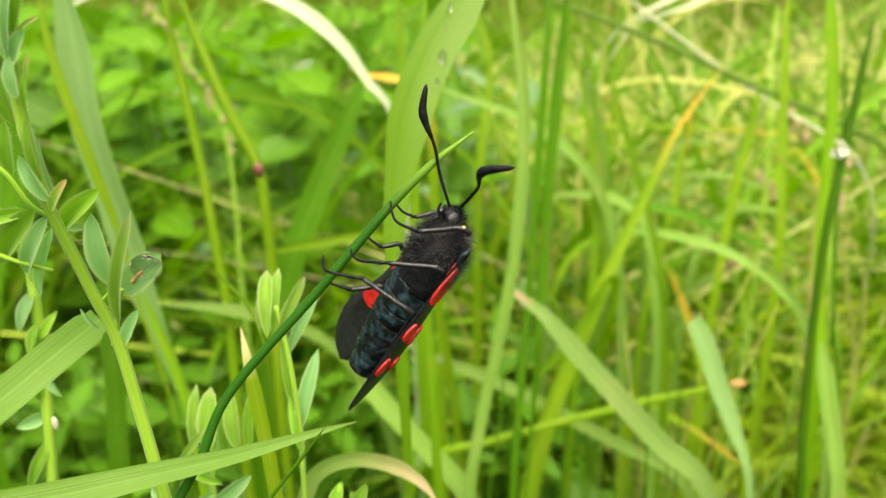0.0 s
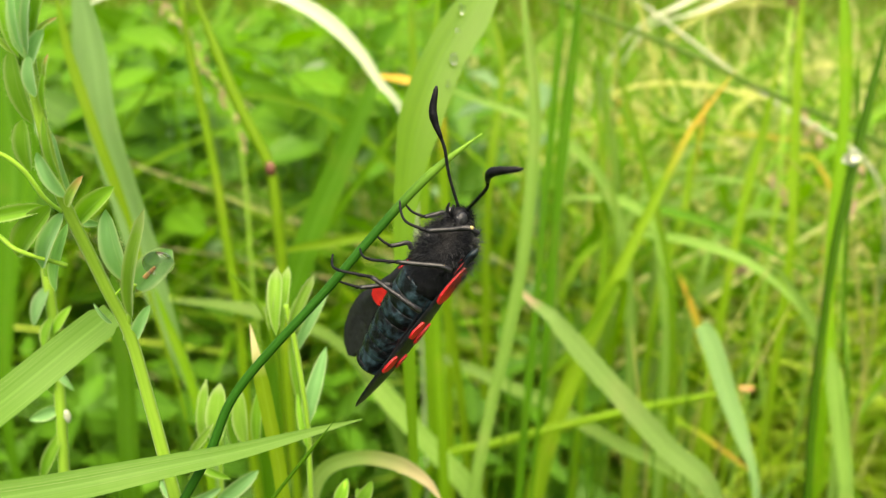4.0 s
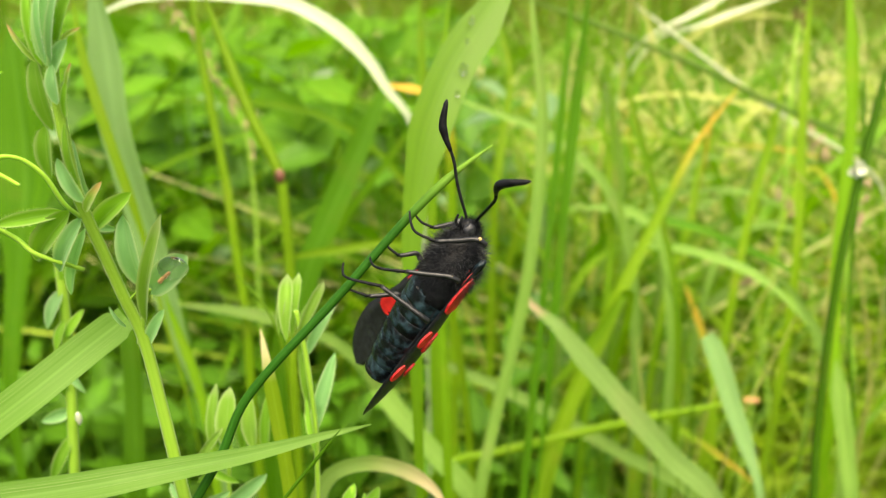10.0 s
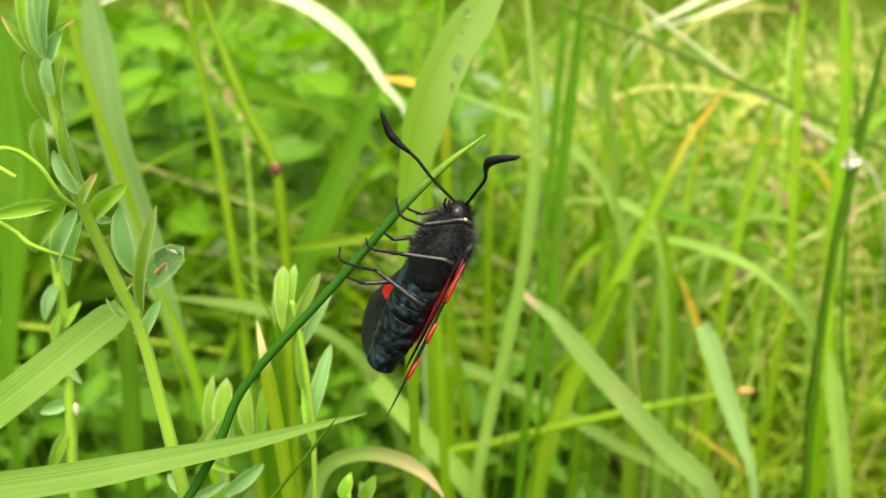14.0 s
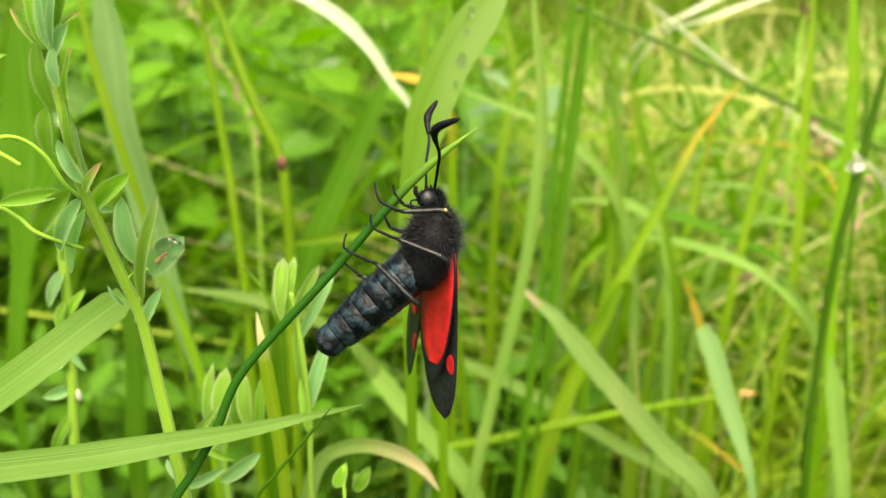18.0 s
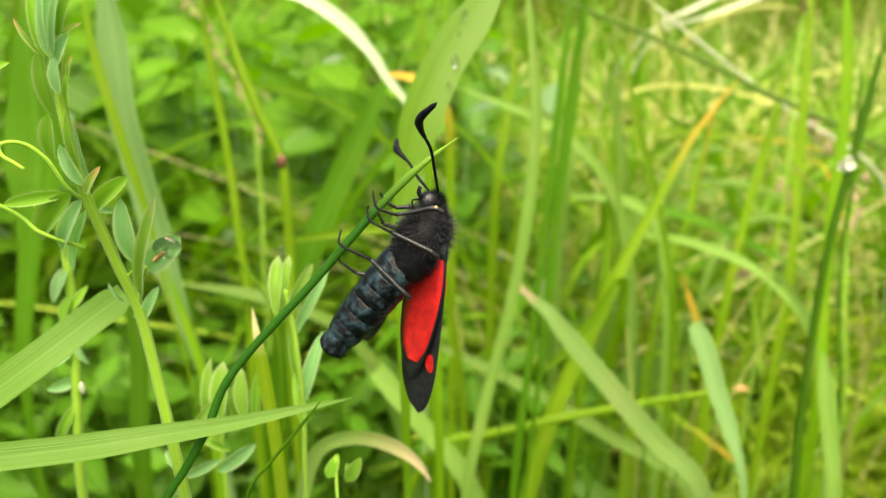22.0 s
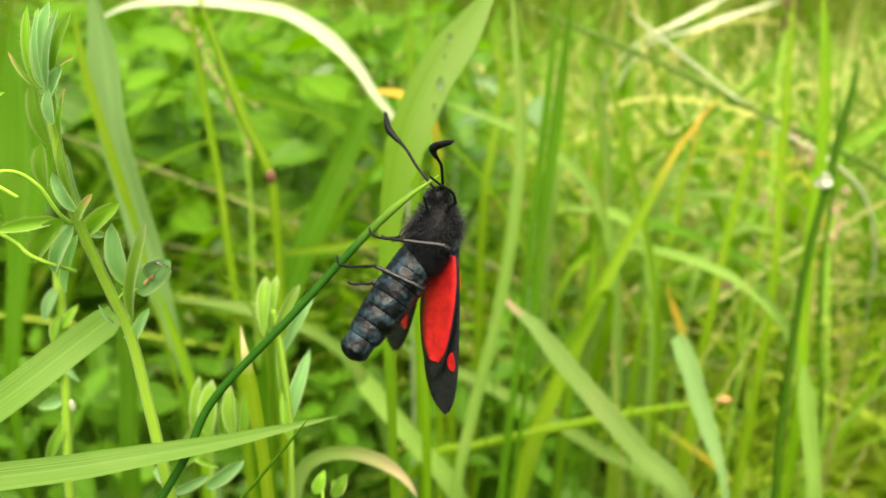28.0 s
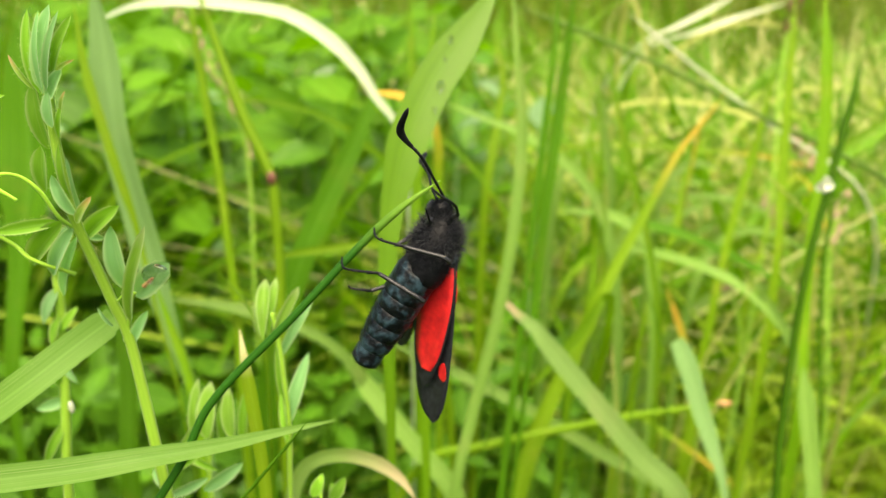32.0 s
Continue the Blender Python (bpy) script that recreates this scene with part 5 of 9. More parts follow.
grass_blade('narrow leaning blade in the meadow', [(-0.0409, 0.0971, -0.0030), (-0.0417, 0.0992, 0.1339), (-0.0436, 0.1044, 0.2060), (-0.0451, 0.1085, 0.2214), (-0.0474, 0.1112, 0.2310), (-0.0503, 0.1136, 0.2394), (-0.0529, 0.1163, 0.2463)], 0.0019, FRESH, 0.0130)
grass_blade('level narrow blade yellowing at its end', [(0.0145, 0.2730, -0.0030), (0.0230, 0.2710, 0.1513), (0.0442, 0.2662, 0.2328), (0.0608, 0.2624, 0.2394), (0.0841, 0.2594, 0.2399), (0.1098, 0.2578, 0.2387), (0.1337, 0.2568, 0.2363), (0.1510, 0.2552, 0.2322)], 0.00285, ORANGE, 0.0383, face=(0.1, -0.5, 0.9))
grass_blade('pale blade leaning towards the flower stalk', [(0.0600, 0.4200, -0.0030), (0.0572, 0.3097, 0.1283), (0.0545, 0.1994, 0.2196), (0.0639, 0.1857, 0.2258), (0.0749, 0.1753, 0.2266), (0.0847, 0.1678, 0.2241), (0.0933, 0.1608, 0.2175), (0.0997, 0.1547, 0.2078)], 0.00317, PALE_LIT, 0.0250, face=(0.1, -0.6, 0.8))
grass_blade('short orange withered blade', [(0.0886, 0.1711, -0.0030), (0.0868, 0.1729, 0.1195), (0.0824, 0.1774, 0.1839), (0.0785, 0.1813, 0.1989), (0.0754, 0.1835, 0.2068), (0.0727, 0.1860, 0.2131)], 0.00222, ORANGE, 0.0128)
grass_blade('dark green blade leaning over pale grass', [(0.0500, 0.4000, -0.0030), (0.0570, 0.3084, 0.1299), (0.0640, 0.2169, 0.2228), (0.0768, 0.2099, 0.2242), (0.0949, 0.2065, 0.2184), (0.1138, 0.2039, 0.2094), (0.1260, 0.2031, 0.2021)], 0.00372, DARK, 0.0242, face=(0.1, -0.6, 0.8))
grass_blade('pale bluish blade among straw', [(0.0729, 0.2370, -0.0030), (0.0709, 0.2392, 0.1514), (0.0660, 0.2447, 0.2329), (0.0598, 0.2516, 0.2606), (0.0629, 0.2493, 0.2549), (0.0696, 0.2480, 0.2465)], 0.00331, PALE_LIT, 0.0164)
grass_blade('pale bluish blade lying in the grass', [(0.0524, 0.2247, -0.0030), (0.0570, 0.2250, 0.1315), (0.0685, 0.2259, 0.2024), (0.0791, 0.2267, 0.2177), (0.0887, 0.2277, 0.2228), (0.1006, 0.2297, 0.2278)], 0.00360, PALE_LIT, 0.0149, face=(0.1, -0.6, 0.8))
grass_blade('pale straw blade lying level', [(0.0497, 0.2546, -0.0030), (0.0562, 0.2543, 0.1379), (0.0724, 0.2536, 0.2122), (0.0863, 0.2529, 0.2239), (0.1011, 0.2531, 0.2270), (0.1163, 0.2529, 0.2266)], 0.00197, PALE_LIT, 0.0170, face=(0.1, -0.6, 0.8))

# single blades and stalks among the tangle
grass_blade('straw blade lying level over pale grass', [(0.0604, 0.2605, -0.0030), (0.0644, 0.2655, 0.1543), (0.0684, 0.2705, 0.2488), (0.0819, 0.2729, 0.2546), (0.1042, 0.2729, 0.2546), (0.1266, 0.2709, 0.2499), (0.1445, 0.2687, 0.2443)], 0.00175, DRY_YELLOW, 0.0200, face=(0.1, -0.7, 0.7))
grass_blade('withered tan blade crossing the tangle', [(0.0706, 0.2683, -0.0030), (0.0726, 0.2733, 0.1827), (0.0745, 0.2783, 0.2947), (0.0810, 0.2702, 0.2747), (0.0874, 0.2613, 0.2527), (0.0939, 0.2569, 0.2417)], 0.00155, DRY_YELLOW, 0.0300, face=(0.1, -0.7, 0.7))
grass_blade('pale arched blade in open light', [(0.0621, 0.2234, -0.0030), (0.0659, 0.2284, 0.1304), (0.0696, 0.2334, 0.2104), (0.0820, 0.2387, 0.2234), (0.1006, 0.2398, 0.2261), (0.1172, 0.2389, 0.2238), (0.1296, 0.2361, 0.2171)], 0.00269, PALE_LIT, 0.0200, face=(0.1, -0.7, 0.7))
grass_blade('short bleached leaf end', [(0.0785, 0.2208, -0.0030), (0.0806, 0.2258, 0.1429), (0.0827, 0.2308, 0.2306), (0.0897, 0.2341, 0.2388), (0.0956, 0.2346, 0.2400), (0.1026, 0.2338, 0.2379)], 0.00298, PALE_LIT, 0.0100, face=(0.1, -0.7, 0.7))
grass_blade('orange withered blade low in the grass', [(0.0569, 0.1656, -0.0030), (0.0603, 0.1706, 0.1078), (0.0637, 0.1756, 0.1739), (0.0750, 0.1733, 0.1683), (0.0828, 0.1713, 0.1634), (0.0915, 0.1688, 0.1573), (0.0976, 0.1669, 0.1525)], 0.00244, ORANGE, 0.0300, face=(0.1, -0.7, 0.7))
grass_stalk('thin dry stalk crossing a blunt blade', [(0.0588, 0.1128, -0.0030), (0.0608, 0.1178, 0.1262), (0.0629, 0.1228, 0.2036), (0.0697, 0.1280, 0.2163), (0.0747, 0.1312, 0.2243), (0.0780, 0.1335, 0.2301)], 0.00025, 0.00017, DRY_YELLOW)
grass_stalk('thin brownish upright stalk', [(0.1239, 0.1581, -0.0030), (0.1242, 0.1631, 0.1130), (0.1244, 0.1681, 0.1822), (0.1252, 0.1731, 0.1945), (0.1236, 0.1793, 0.2099), (0.1219, 0.1855, 0.2252)], 0.00050, 0.00035, DRY_YELLOW)
grass_stalk('slim dark green stalk low in the grass', [(0.0227, 0.1373, -0.0030), (0.0224, 0.1423, 0.0976), (0.0222, 0.1473, 0.1575), (0.0214, 0.1550, 0.1764), (0.0238, 0.1615, 0.1925), (0.0277, 0.1691, 0.2115)], 0.00071, 0.00050, DARK)
grass_stalk('slim dark green stalk low in the grass', [(0.0355, 0.1466, -0.0030), (0.0362, 0.1516, 0.0920), (0.0370, 0.1566, 0.1485), (0.0395, 0.1648, 0.1686), (0.0412, 0.1717, 0.1857), (0.0428, 0.1798, 0.2059)], 0.00075, 0.00053, DARK)
grass_stalk('slim dark green stalk low in the grass', [(0.0482, 0.1559, -0.0030), (0.0477, 0.1609, 0.0865), (0.0472, 0.1659, 0.1395), (0.0454, 0.1746, 0.1608), (0.0445, 0.1819, 0.1789), (0.0418, 0.1905, 0.2003)], 0.00080, 0.00056, DARK)
grass_stalk('slim dark green stalk low in the grass', [(0.0365, 0.1653, -0.0030), (0.0361, 0.1703, 0.0809), (0.0358, 0.1753, 0.1305), (0.0344, 0.1844, 0.1530), (0.0358, 0.1921, 0.1721), (0.0376, 0.2012, 0.1947)], 0.00084, 0.00059, DARK)
grass_blade('yellowing narrow blade in the tangle', [(0.0688, 0.1905, -0.0030), (0.0702, 0.1955, 0.1130), (0.0716, 0.2005, 0.1822), (0.0764, 0.2090, 0.2034), (0.0834, 0.2162, 0.2211), (0.0869, 0.2233, 0.2387), (0.0964, 0.2297, 0.2546)], 0.00229, YELLOW, 0.0300, face=(0.1, -0.7, 0.7))
grass_blade('soft pale green blade leaning out', [(0.0805, 0.2237, -0.0030), (0.0845, 0.2287, 0.0977), (0.0886, 0.2337, 0.1576), (0.1020, 0.2404, 0.1742), (0.1132, 0.2437, 0.1825), (0.1266, 0.2454, 0.1866), (0.1422, 0.2446, 0.1845)], 0.00403, PALE_LIT, 0.0300, face=(0.1, -0.7, 0.7))
grass_blade('arching pale green blade', [(0.0372, 0.1919, -0.0030), (0.0383, 0.1969, 0.1483), (0.0393, 0.2019, 0.2392), (0.0428, 0.2052, 0.2473), (0.0489, 0.2031, 0.2421), (0.0558, 0.2005, 0.2357)], 0.00261, PALE_LIT, 0.0200, face=(0.1, -0.7, 0.7))
grass_blade('arching bright blade over the straw', [(0.0952, 0.2247, -0.0030), (0.0978, 0.2297, 0.1158), (0.1004, 0.2347, 0.1868), (0.1090, 0.2420, 0.2048), (0.1219, 0.2444, 0.2108), (0.1391, 0.2428, 0.2068), (0.1520, 0.2387, 0.1968)], 0.00302, PALE_LIT, 0.0300, face=(0.1, -0.7, 0.7))
grass_blade('fine straw blade across the corner', [(0.1272, 0.3057, -0.0030), (0.1320, 0.3107, 0.1408), (0.1368, 0.3157, 0.2271), (0.1527, 0.3226, 0.2443), (0.1712, 0.3256, 0.2516), (0.1898, 0.3266, 0.2541), (0.2110, 0.3256, 0.2516)], 0.00143, DRY_YELLOW, 0.0300, face=(0.1, -0.7, 0.7))
grass_blade('fine straw blade in the upper meadow', [(0.0984, 0.3288, -0.0030), (0.1033, 0.3338, 0.1598), (0.1082, 0.3388, 0.2577), (0.1246, 0.3450, 0.2729), (0.1492, 0.3481, 0.2805), (0.1793, 0.3470, 0.2780)], 0.00148, DRY_YELLOW, 0.0300, face=(0.1, -0.7, 0.7))
grass_blade('rusty blade among the seed heads', [(0.1113, 0.2141, -0.0030), (0.1149, 0.2191, 0.1327), (0.1185, 0.2241, 0.2140), (0.1304, 0.2330, 0.2361), (0.1374, 0.2300, 0.2287), (0.1423, 0.2241, 0.2140)], 0.00159, ORANGE, 0.0200, face=(0.1, -0.7, 0.7))
grass_blade('fresh narrow blade behind the dark pair', [(0.0394, 0.1594, -0.0030), (0.0409, 0.1644, 0.1149), (0.0424, 0.1694, 0.1853), (0.0474, 0.1781, 0.2068), (0.0499, 0.1880, 0.2314), (0.0482, 0.1973, 0.2544), (0.0457, 0.2054, 0.2744)], 0.00232, FRESH, 0.0400, face=(0.1, -0.7, 0.7))
grass_blade('olive narrow blade in the upper meadow', [(0.0153, 0.2016, -0.0030), (0.0164, 0.2066, 0.1465), (0.0175, 0.2116, 0.2363), (0.0211, 0.2204, 0.2583), (0.0221, 0.2259, 0.2718), (0.0175, 0.2327, 0.2887)], 0.00292, YELLOW, 0.0400, face=(0.1, -0.7, 0.7))
grass_stalk('hair-thin green stalk among the blades', [(0.0555, 0.1245, -0.0030), (0.0558, 0.1270, 0.1080), (0.0562, 0.1295, 0.1800), (0.0575, 0.1397, 0.2054), (0.0603, 0.1469, 0.2231), (0.0623, 0.1525, 0.2370)], 0.00027, 0.00019, FRESH)
grass_stalk('hair-thin green stalk among the blades', [(0.0464, 0.1127, -0.0030), (0.0466, 0.1152, 0.1146), (0.0467, 0.1177, 0.1909), (0.0473, 0.1242, 0.2071), (0.0495, 0.1303, 0.2220)], 0.00025, 0.00017, DARK)
grass_stalk('hair-thin brown stalk among the blades', [(0.0462, 0.1155, -0.0030), (0.0458, 0.1180, 0.1187), (0.0455, 0.1205, 0.1978), (0.0440, 0.1261, 0.2117), (0.0427, 0.1317, 0.2255)], 0.00025, 0.00017, DRY_YELLOW)
grass_stalk('hair-thin green stalk among the blades', [(0.0772, 0.1284, -0.0030), (0.0781, 0.1309, 0.1058), (0.0790, 0.1334, 0.1764), (0.0825, 0.1440, 0.2025), (0.0814, 0.1524, 0.2234)], 0.00035, 0.00025, YELLOW)
grass_stalk('hair-thin green stalk among the blades', [(0.0811, 0.1245, -0.0030), (0.0823, 0.1270, 0.1080), (0.0835, 0.1295, 0.1800), (0.0883, 0.1367, 0.1978), (0.0944, 0.1423, 0.2117)], 0.00027, 0.00019, FRESH)
grass_stalk('hair-thin straw stalk among the blades', [(0.0650, 0.1463, -0.0030), (0.0676, 0.1488, 0.1164), (0.0702, 0.1513, 0.1940), (0.0807, 0.1597, 0.2147), (0.0911, 0.1653, 0.2286)], 0.00030, 0.00021, DRY_YELLOW)
grass_stalk('hair-thin green stalk among the blades', [(0.0630, 0.1358, -0.0030), (0.0626, 0.1383, 0.1168), (0.0621, 0.1408, 0.1947), (0.0603, 0.1492, 0.2156), (0.0546, 0.1561, 0.2325)], 0.00028, 0.00020, DARK)
grass_stalk('hair-thin green stalk among the blades', [(0.0104, 0.1127, -0.0030), (0.0112, 0.1152, 0.1146), (0.0119, 0.1177, 0.1909), (0.0149, 0.1242, 0.2071), (0.0166, 0.1303, 0.2220)], 0.00031, 0.00022, DARK)
grass_stalk('hair-thin straw stalk among the blades', [(0.1284, 0.1665, -0.0030), (0.1253, 0.1690, 0.1304), (0.1221, 0.1715, 0.2173), (0.1095, 0.1798, 0.2377), (0.0954, 0.1851, 0.2509)], 0.00039, 0.00028, DRY_YELLOW)
grass_stalk('hair-thin green stalk among the blades', [(0.0462, 0.1606, -0.0030), (0.0468, 0.1631, 0.1216), (0.0474, 0.1656, 0.2027), (0.0497, 0.1786, 0.2348), (0.0474, 0.1916, 0.2669), (0.0434, 0.2004, 0.2888)], 0.00039, 0.00028, FRESH)
grass_stalk('hair-thin green stalk among the blades', [(-0.0497, 0.0970, -0.0030), (-0.0493, 0.0995, 0.1233), (-0.0489, 0.1020, 0.2055), (-0.0473, 0.1101, 0.2254), (-0.0489, 0.1157, 0.2394), (-0.0521, 0.1206, 0.2514)], 0.00022, 0.00015, DARK)
grass_stalk('hair-thin green stalk among the blades', [(-0.0147, 0.0970, -0.0030), (-0.0151, 0.0995, 0.1233), (-0.0155, 0.1020, 0.2055), (-0.0171, 0.1069, 0.2175), (-0.0155, 0.1125, 0.2314)], 0.00022, 0.00015, DARK)

# drops on the broad blade
DEWY = tagged(new("dew_drops"), "clear dew drops on a broad blade of grass", "dew")
part("drop", ball(bmesh.new(), (0.0032, 0.1032, 0.2870), 0.00075, (0.8, 0.5, 1.3), 12), WATER, DEWY)
part("drop", ball(bmesh.new(), (0.0046, 0.1078, 0.2936), 0.00051, (0.8, 0.5, 1.3), 12), WATER, DEWY)
part("drop", ball(bmesh.new(), (0.0038, 0.1056, 0.2908), 0.00034, (0.8, 0.5, 1.3), 12), WATER, DEWY)
part("drop", ball(bmesh.new(), (0.0023, 0.1009, 0.2838), 0.00041, (0.8, 0.5, 1.3), 12), WATER, DEWY)

# seed heads
seed_head('drooping pinkish grass seed head', [(-0.0600, 0.1965, -0.0030), (-0.0602, 0.1986, 0.1311), (-0.0607, 0.2040, 0.2016), (-0.0614, 0.2135, 0.2358), (-0.0639, 0.2176, 0.2567), (-0.0714, 0.2211, 0.2707), (-0.0782, 0.2248, 0.2824), (-0.0862, 0.2281, 0.2906)], 0.00063, 0.00045, 34, 0.00125, 1, PINK, 26)
seed_head('pinkish seed head among pale straw', [(0.1544, 0.2203, -0.0030), (0.1537, 0.2225, 0.1175), (0.1518, 0.2279, 0.1807), (0.1480, 0.2394, 0.2171), (0.1426, 0.2437, 0.2332), (0.1379, 0.2458, 0.2411), (0.1327, 0.2486, 0.2478)], 0.00063, 0.00042, 18, 0.00167, 2, PINK)
seed_head('pinkish seed head with white flecks', [(0.1365, 0.2076, -0.0030), (0.1357, 0.2095, 0.1131), (0.1337, 0.2144, 0.1740), (0.1300, 0.2231, 0.2036), (0.1260, 0.2261, 0.2164), (0.1225, 0.2274, 0.2223), (0.1195, 0.2297, 0.2278)], 0.00060, 0.00040, 14, 0.00140, 3, PINK)
seed_head('small pale seed head on a thin stalk', [(0.1185, 0.1950, -0.0030), (0.1177, 0.1966, 0.0975), (0.1155, 0.2004, 0.1501), (0.1106, 0.2089, 0.1818), (0.1063, 0.2130, 0.1973), (0.1034, 0.2140, 0.2022), (0.1004, 0.2158, 0.2067)], 0.00059, 0.00039, 12, 0.00157, 4, PINK)
seed_head('thin stalk with small pinkish florets', [(0.1263, 0.1673, -0.0030), (0.1256, 0.1693, 0.1182), (0.1239, 0.1744, 0.1819), (0.1209, 0.1832, 0.2116), (0.1205, 0.1864, 0.2249), (0.1219, 0.1892, 0.2344), (0.1244, 0.1923, 0.2421)], 0.00050, 0.00033, 16, 0.00117, 5, PINK)
seed_head('dark seed head nodding over the field', [(0.1190, 0.2183, -0.0030), (0.1191, 0.2210, 0.1518), (0.1194, 0.2277, 0.2335), (0.1199, 0.2371, 0.2648), (0.1207, 0.2415, 0.2811), (0.1221, 0.2433, 0.2882), (0.1235, 0.2458, 0.2944)], 0.00067, 0.00048, 12, 0.00154, 6, NODE_RED)


# ---- the meadow behind ----
def meadow(name, label, material, count, seed, y0, y1, tall, wide, lean, curl, power=1.6, span=(-1, 1), ease=1.0):
    """Many blades in one sheet of stuff: roots spread over the field, thicker near by."""
    rnd = random.Random(seed)
    verts, faces, uvs = [], [], []
    n = 7
    for b in range(count):
        y = y0 + (y1 - y0) * rnd.random() ** power
        x = (span[0] + (span[1] - span[0]) * rnd.random() ** ease) * (0.16 + 0.85 * y)
        h = rnd.uniform(*tall)
        w0 = rnd.uniform(*wide)
        a = rnd.uniform(0, 2 * math.pi)
        out = rnd.uniform(*lean) * h
        bow = rnd.uniform(0, curl)
        dx, dy = math.cos(a), math.sin(a) * 0.7
        tip_y = y + dy * out
        if tip_y < 0.2:
            dy = abs(dy)
        f = rnd.uniform(-0.9, 0.9)
        sx, sy = math.cos(f), math.sin(f)
        k0 = len(verts)
        for i in range(n + 1):
            u = i / n
            px_, py_ = x + dx * out * u ** (1 + bow), y + dy * out * u ** (1 + bow)
            pz_ = h * (u - bow * 0.38 * u ** 3)
            hw = w0 / 2 * min(1, ((1 - u) / 0.5) ** 0.7) + 0.0001
            verts += [(px_ - sx * hw, py_ - sy * hw, pz_), (px_, py_ + hw * 0.4, pz_ - hw * 0.1), (px_ + sx * hw, py_ + sy * hw, pz_)]
        for i in range(n):
            for j in range(2):
                c = k0 + i * 3 + j
                faces.append((c, c + 1, c + 4, c + 3))
                uvs += [(j / 2, i / n), ((j + 1) / 2, i / n), ((j + 1) / 2, (i + 1) / n), (j / 2, (i + 1) / n)]
    me = bpy.data.meshes.new(name)
    me.from_pydata(verts, [], faces)
    layer = me.uv_layers.new(name="UVMap")
    layer.data.foreach_set("uv", [v for q in uvs for v in q])
    me.polygons.foreach_set("use_smooth", [True] * len(faces))
    me.materials.append(material)
    return tagged(new(name, me), label, "grass", kind="stuff")


def meadow_leaves(name, label, material, count, seed, box, size):
    """Loose broad leaves on fine stalks, in one sheet of stuff."""
    rnd = random.Random(seed)
    verts, faces, uvs = [], [], []
    (x0, x1), (y0, y1), (z0, z1) = box
    for b in range(count):
        c = Vector((rnd.uniform(x0, x1), rnd.uniform(y0, y1), rnd.uniform(z0, z1)))
        ln = rnd.uniform(*size)
        wd = ln * rnd.uniform(0.35, 0.6)
        a = rnd.uniform(0, 6.28)
        way = Vector((math.cos(a), math.sin(a), rnd.uniform(-0.3, 0.9))).normalized()
        up = Vector((rnd.gauss(0, 0.5), rnd.gauss(-0.4, 0.5), 1)).normalized()
        side = way.cross(up).normalized()
        up = side.cross(way)
        k0 = len(verts)
        n = 5
        for i in range(n + 1):
            u = i / n
            half = max(0.05, math.sin(math.pi * u ** 0.8)) * wd / 2
            q = c + way * ln * u + up * 0.1 * ln * math.sin(math.pi * u)
            verts += [q - side * half, q - up * half * 0.3, q + side * half]
        for i in range(n):
            for j in range(2):
                k = k0 + i * 3 + j
                faces.append((k, k + 1, k + 4, k + 3))
                uvs += [(j / 2, i / n), ((j + 1) / 2, i / n), ((j + 1) / 2, (i + 1) / n), (j / 2, (i + 1) / n)]
        root = Vector((c.x + rnd.gauss(0, 0.01), c.y + rnd.gauss(0, 0.01), 0))
        k0 = len(verts)
        verts += [c + Vector((-0.0005, 0, 0)), c + Vector((0.0005, 0, 0)), root + Vector((0.0006, 0, 0)), root + Vector((-0.0006, 0, 0))]
        faces.append((k0, k0 + 1, k0 + 2, k0 + 3))
        uvs += [(0, 0), (1, 0), (1, 1), (0, 1)]
    me = bpy.data.meshes.new(name)
    me.from_pydata([tuple(v) for v in verts], [], faces)
    layer = me.uv_layers.new(name="UVMap")
    layer.data.foreach_set("uv", [v for q in uvs for v in q])
    me.polygons.foreach_set("use_smooth", [True] * len(faces))
    me.materials.append(material)
    return tagged(new(name, me), label, "herbs", kind="stuff")


meadow("meadow_grass", "dense bright green meadow grass", MEADOW, 6200, 11, 0.28, 2.2, (0.14, 0.33), (0.003, 0.011), (0.3, 1.5), 1.3)
meadow("far_meadow_grass", "hazy far meadow grass", MEADOW_OLIVE, 9000, 12, 1.2, 7.0, (0.25, 0.5), (0.004, 0.012), (0.05, 0.6), 1.0, 1.2)
meadow("meadow_straw", "pale dry grass stalks strewn through the meadow", MEADOW_DRY, 400, 13, 0.32, 2.4, (0.15, 0.36), (0.001, 0.003), (0.3, 1.4), 0.8)
meadow("pale_straw", "tangle of pale yellow straw among green grass", MEADOW_DRY, 4400, 16, 0.28, 0.8, (0.12, 0.28), (0.001, 0.003), (0.4, 1.8), 0.9, 1.4, (-0.1, 2.2), 0.75)
# the next three layers brighten the open side through their light colour
meadow("pale_low_grass", "low pale yellow-green grass with open light put into its colour", MEADOW_PALE_LIT, 4200, 17, 0.33, 0.55, (0.1, 0.2), (0.003, 0.008), (0.4, 1.7), 1.0, 1.2, (0.0, 1.8), 0.85)
meadow("pale_arching_grass", "arching pale grass with open light put into its colour", MEADOW_PALE_LIT, 5600, 27, 0.29, 0.55, (0.13, 0.23), (0.003, 0.008), (0.9, 2.0), 1.3, 1.0, (0.02, 1.8), 1.0)
meadow("pale_tufts", "low yellow-green tufts with open light put into their colour", MEADOW_PALE_LIT, 4400, 61, 0.26, 0.4, (0.1, 0.19), (0.002, 0.005), (0.5, 1.8), 1.1, 1.0, (0.25, 1.5), 0.9)
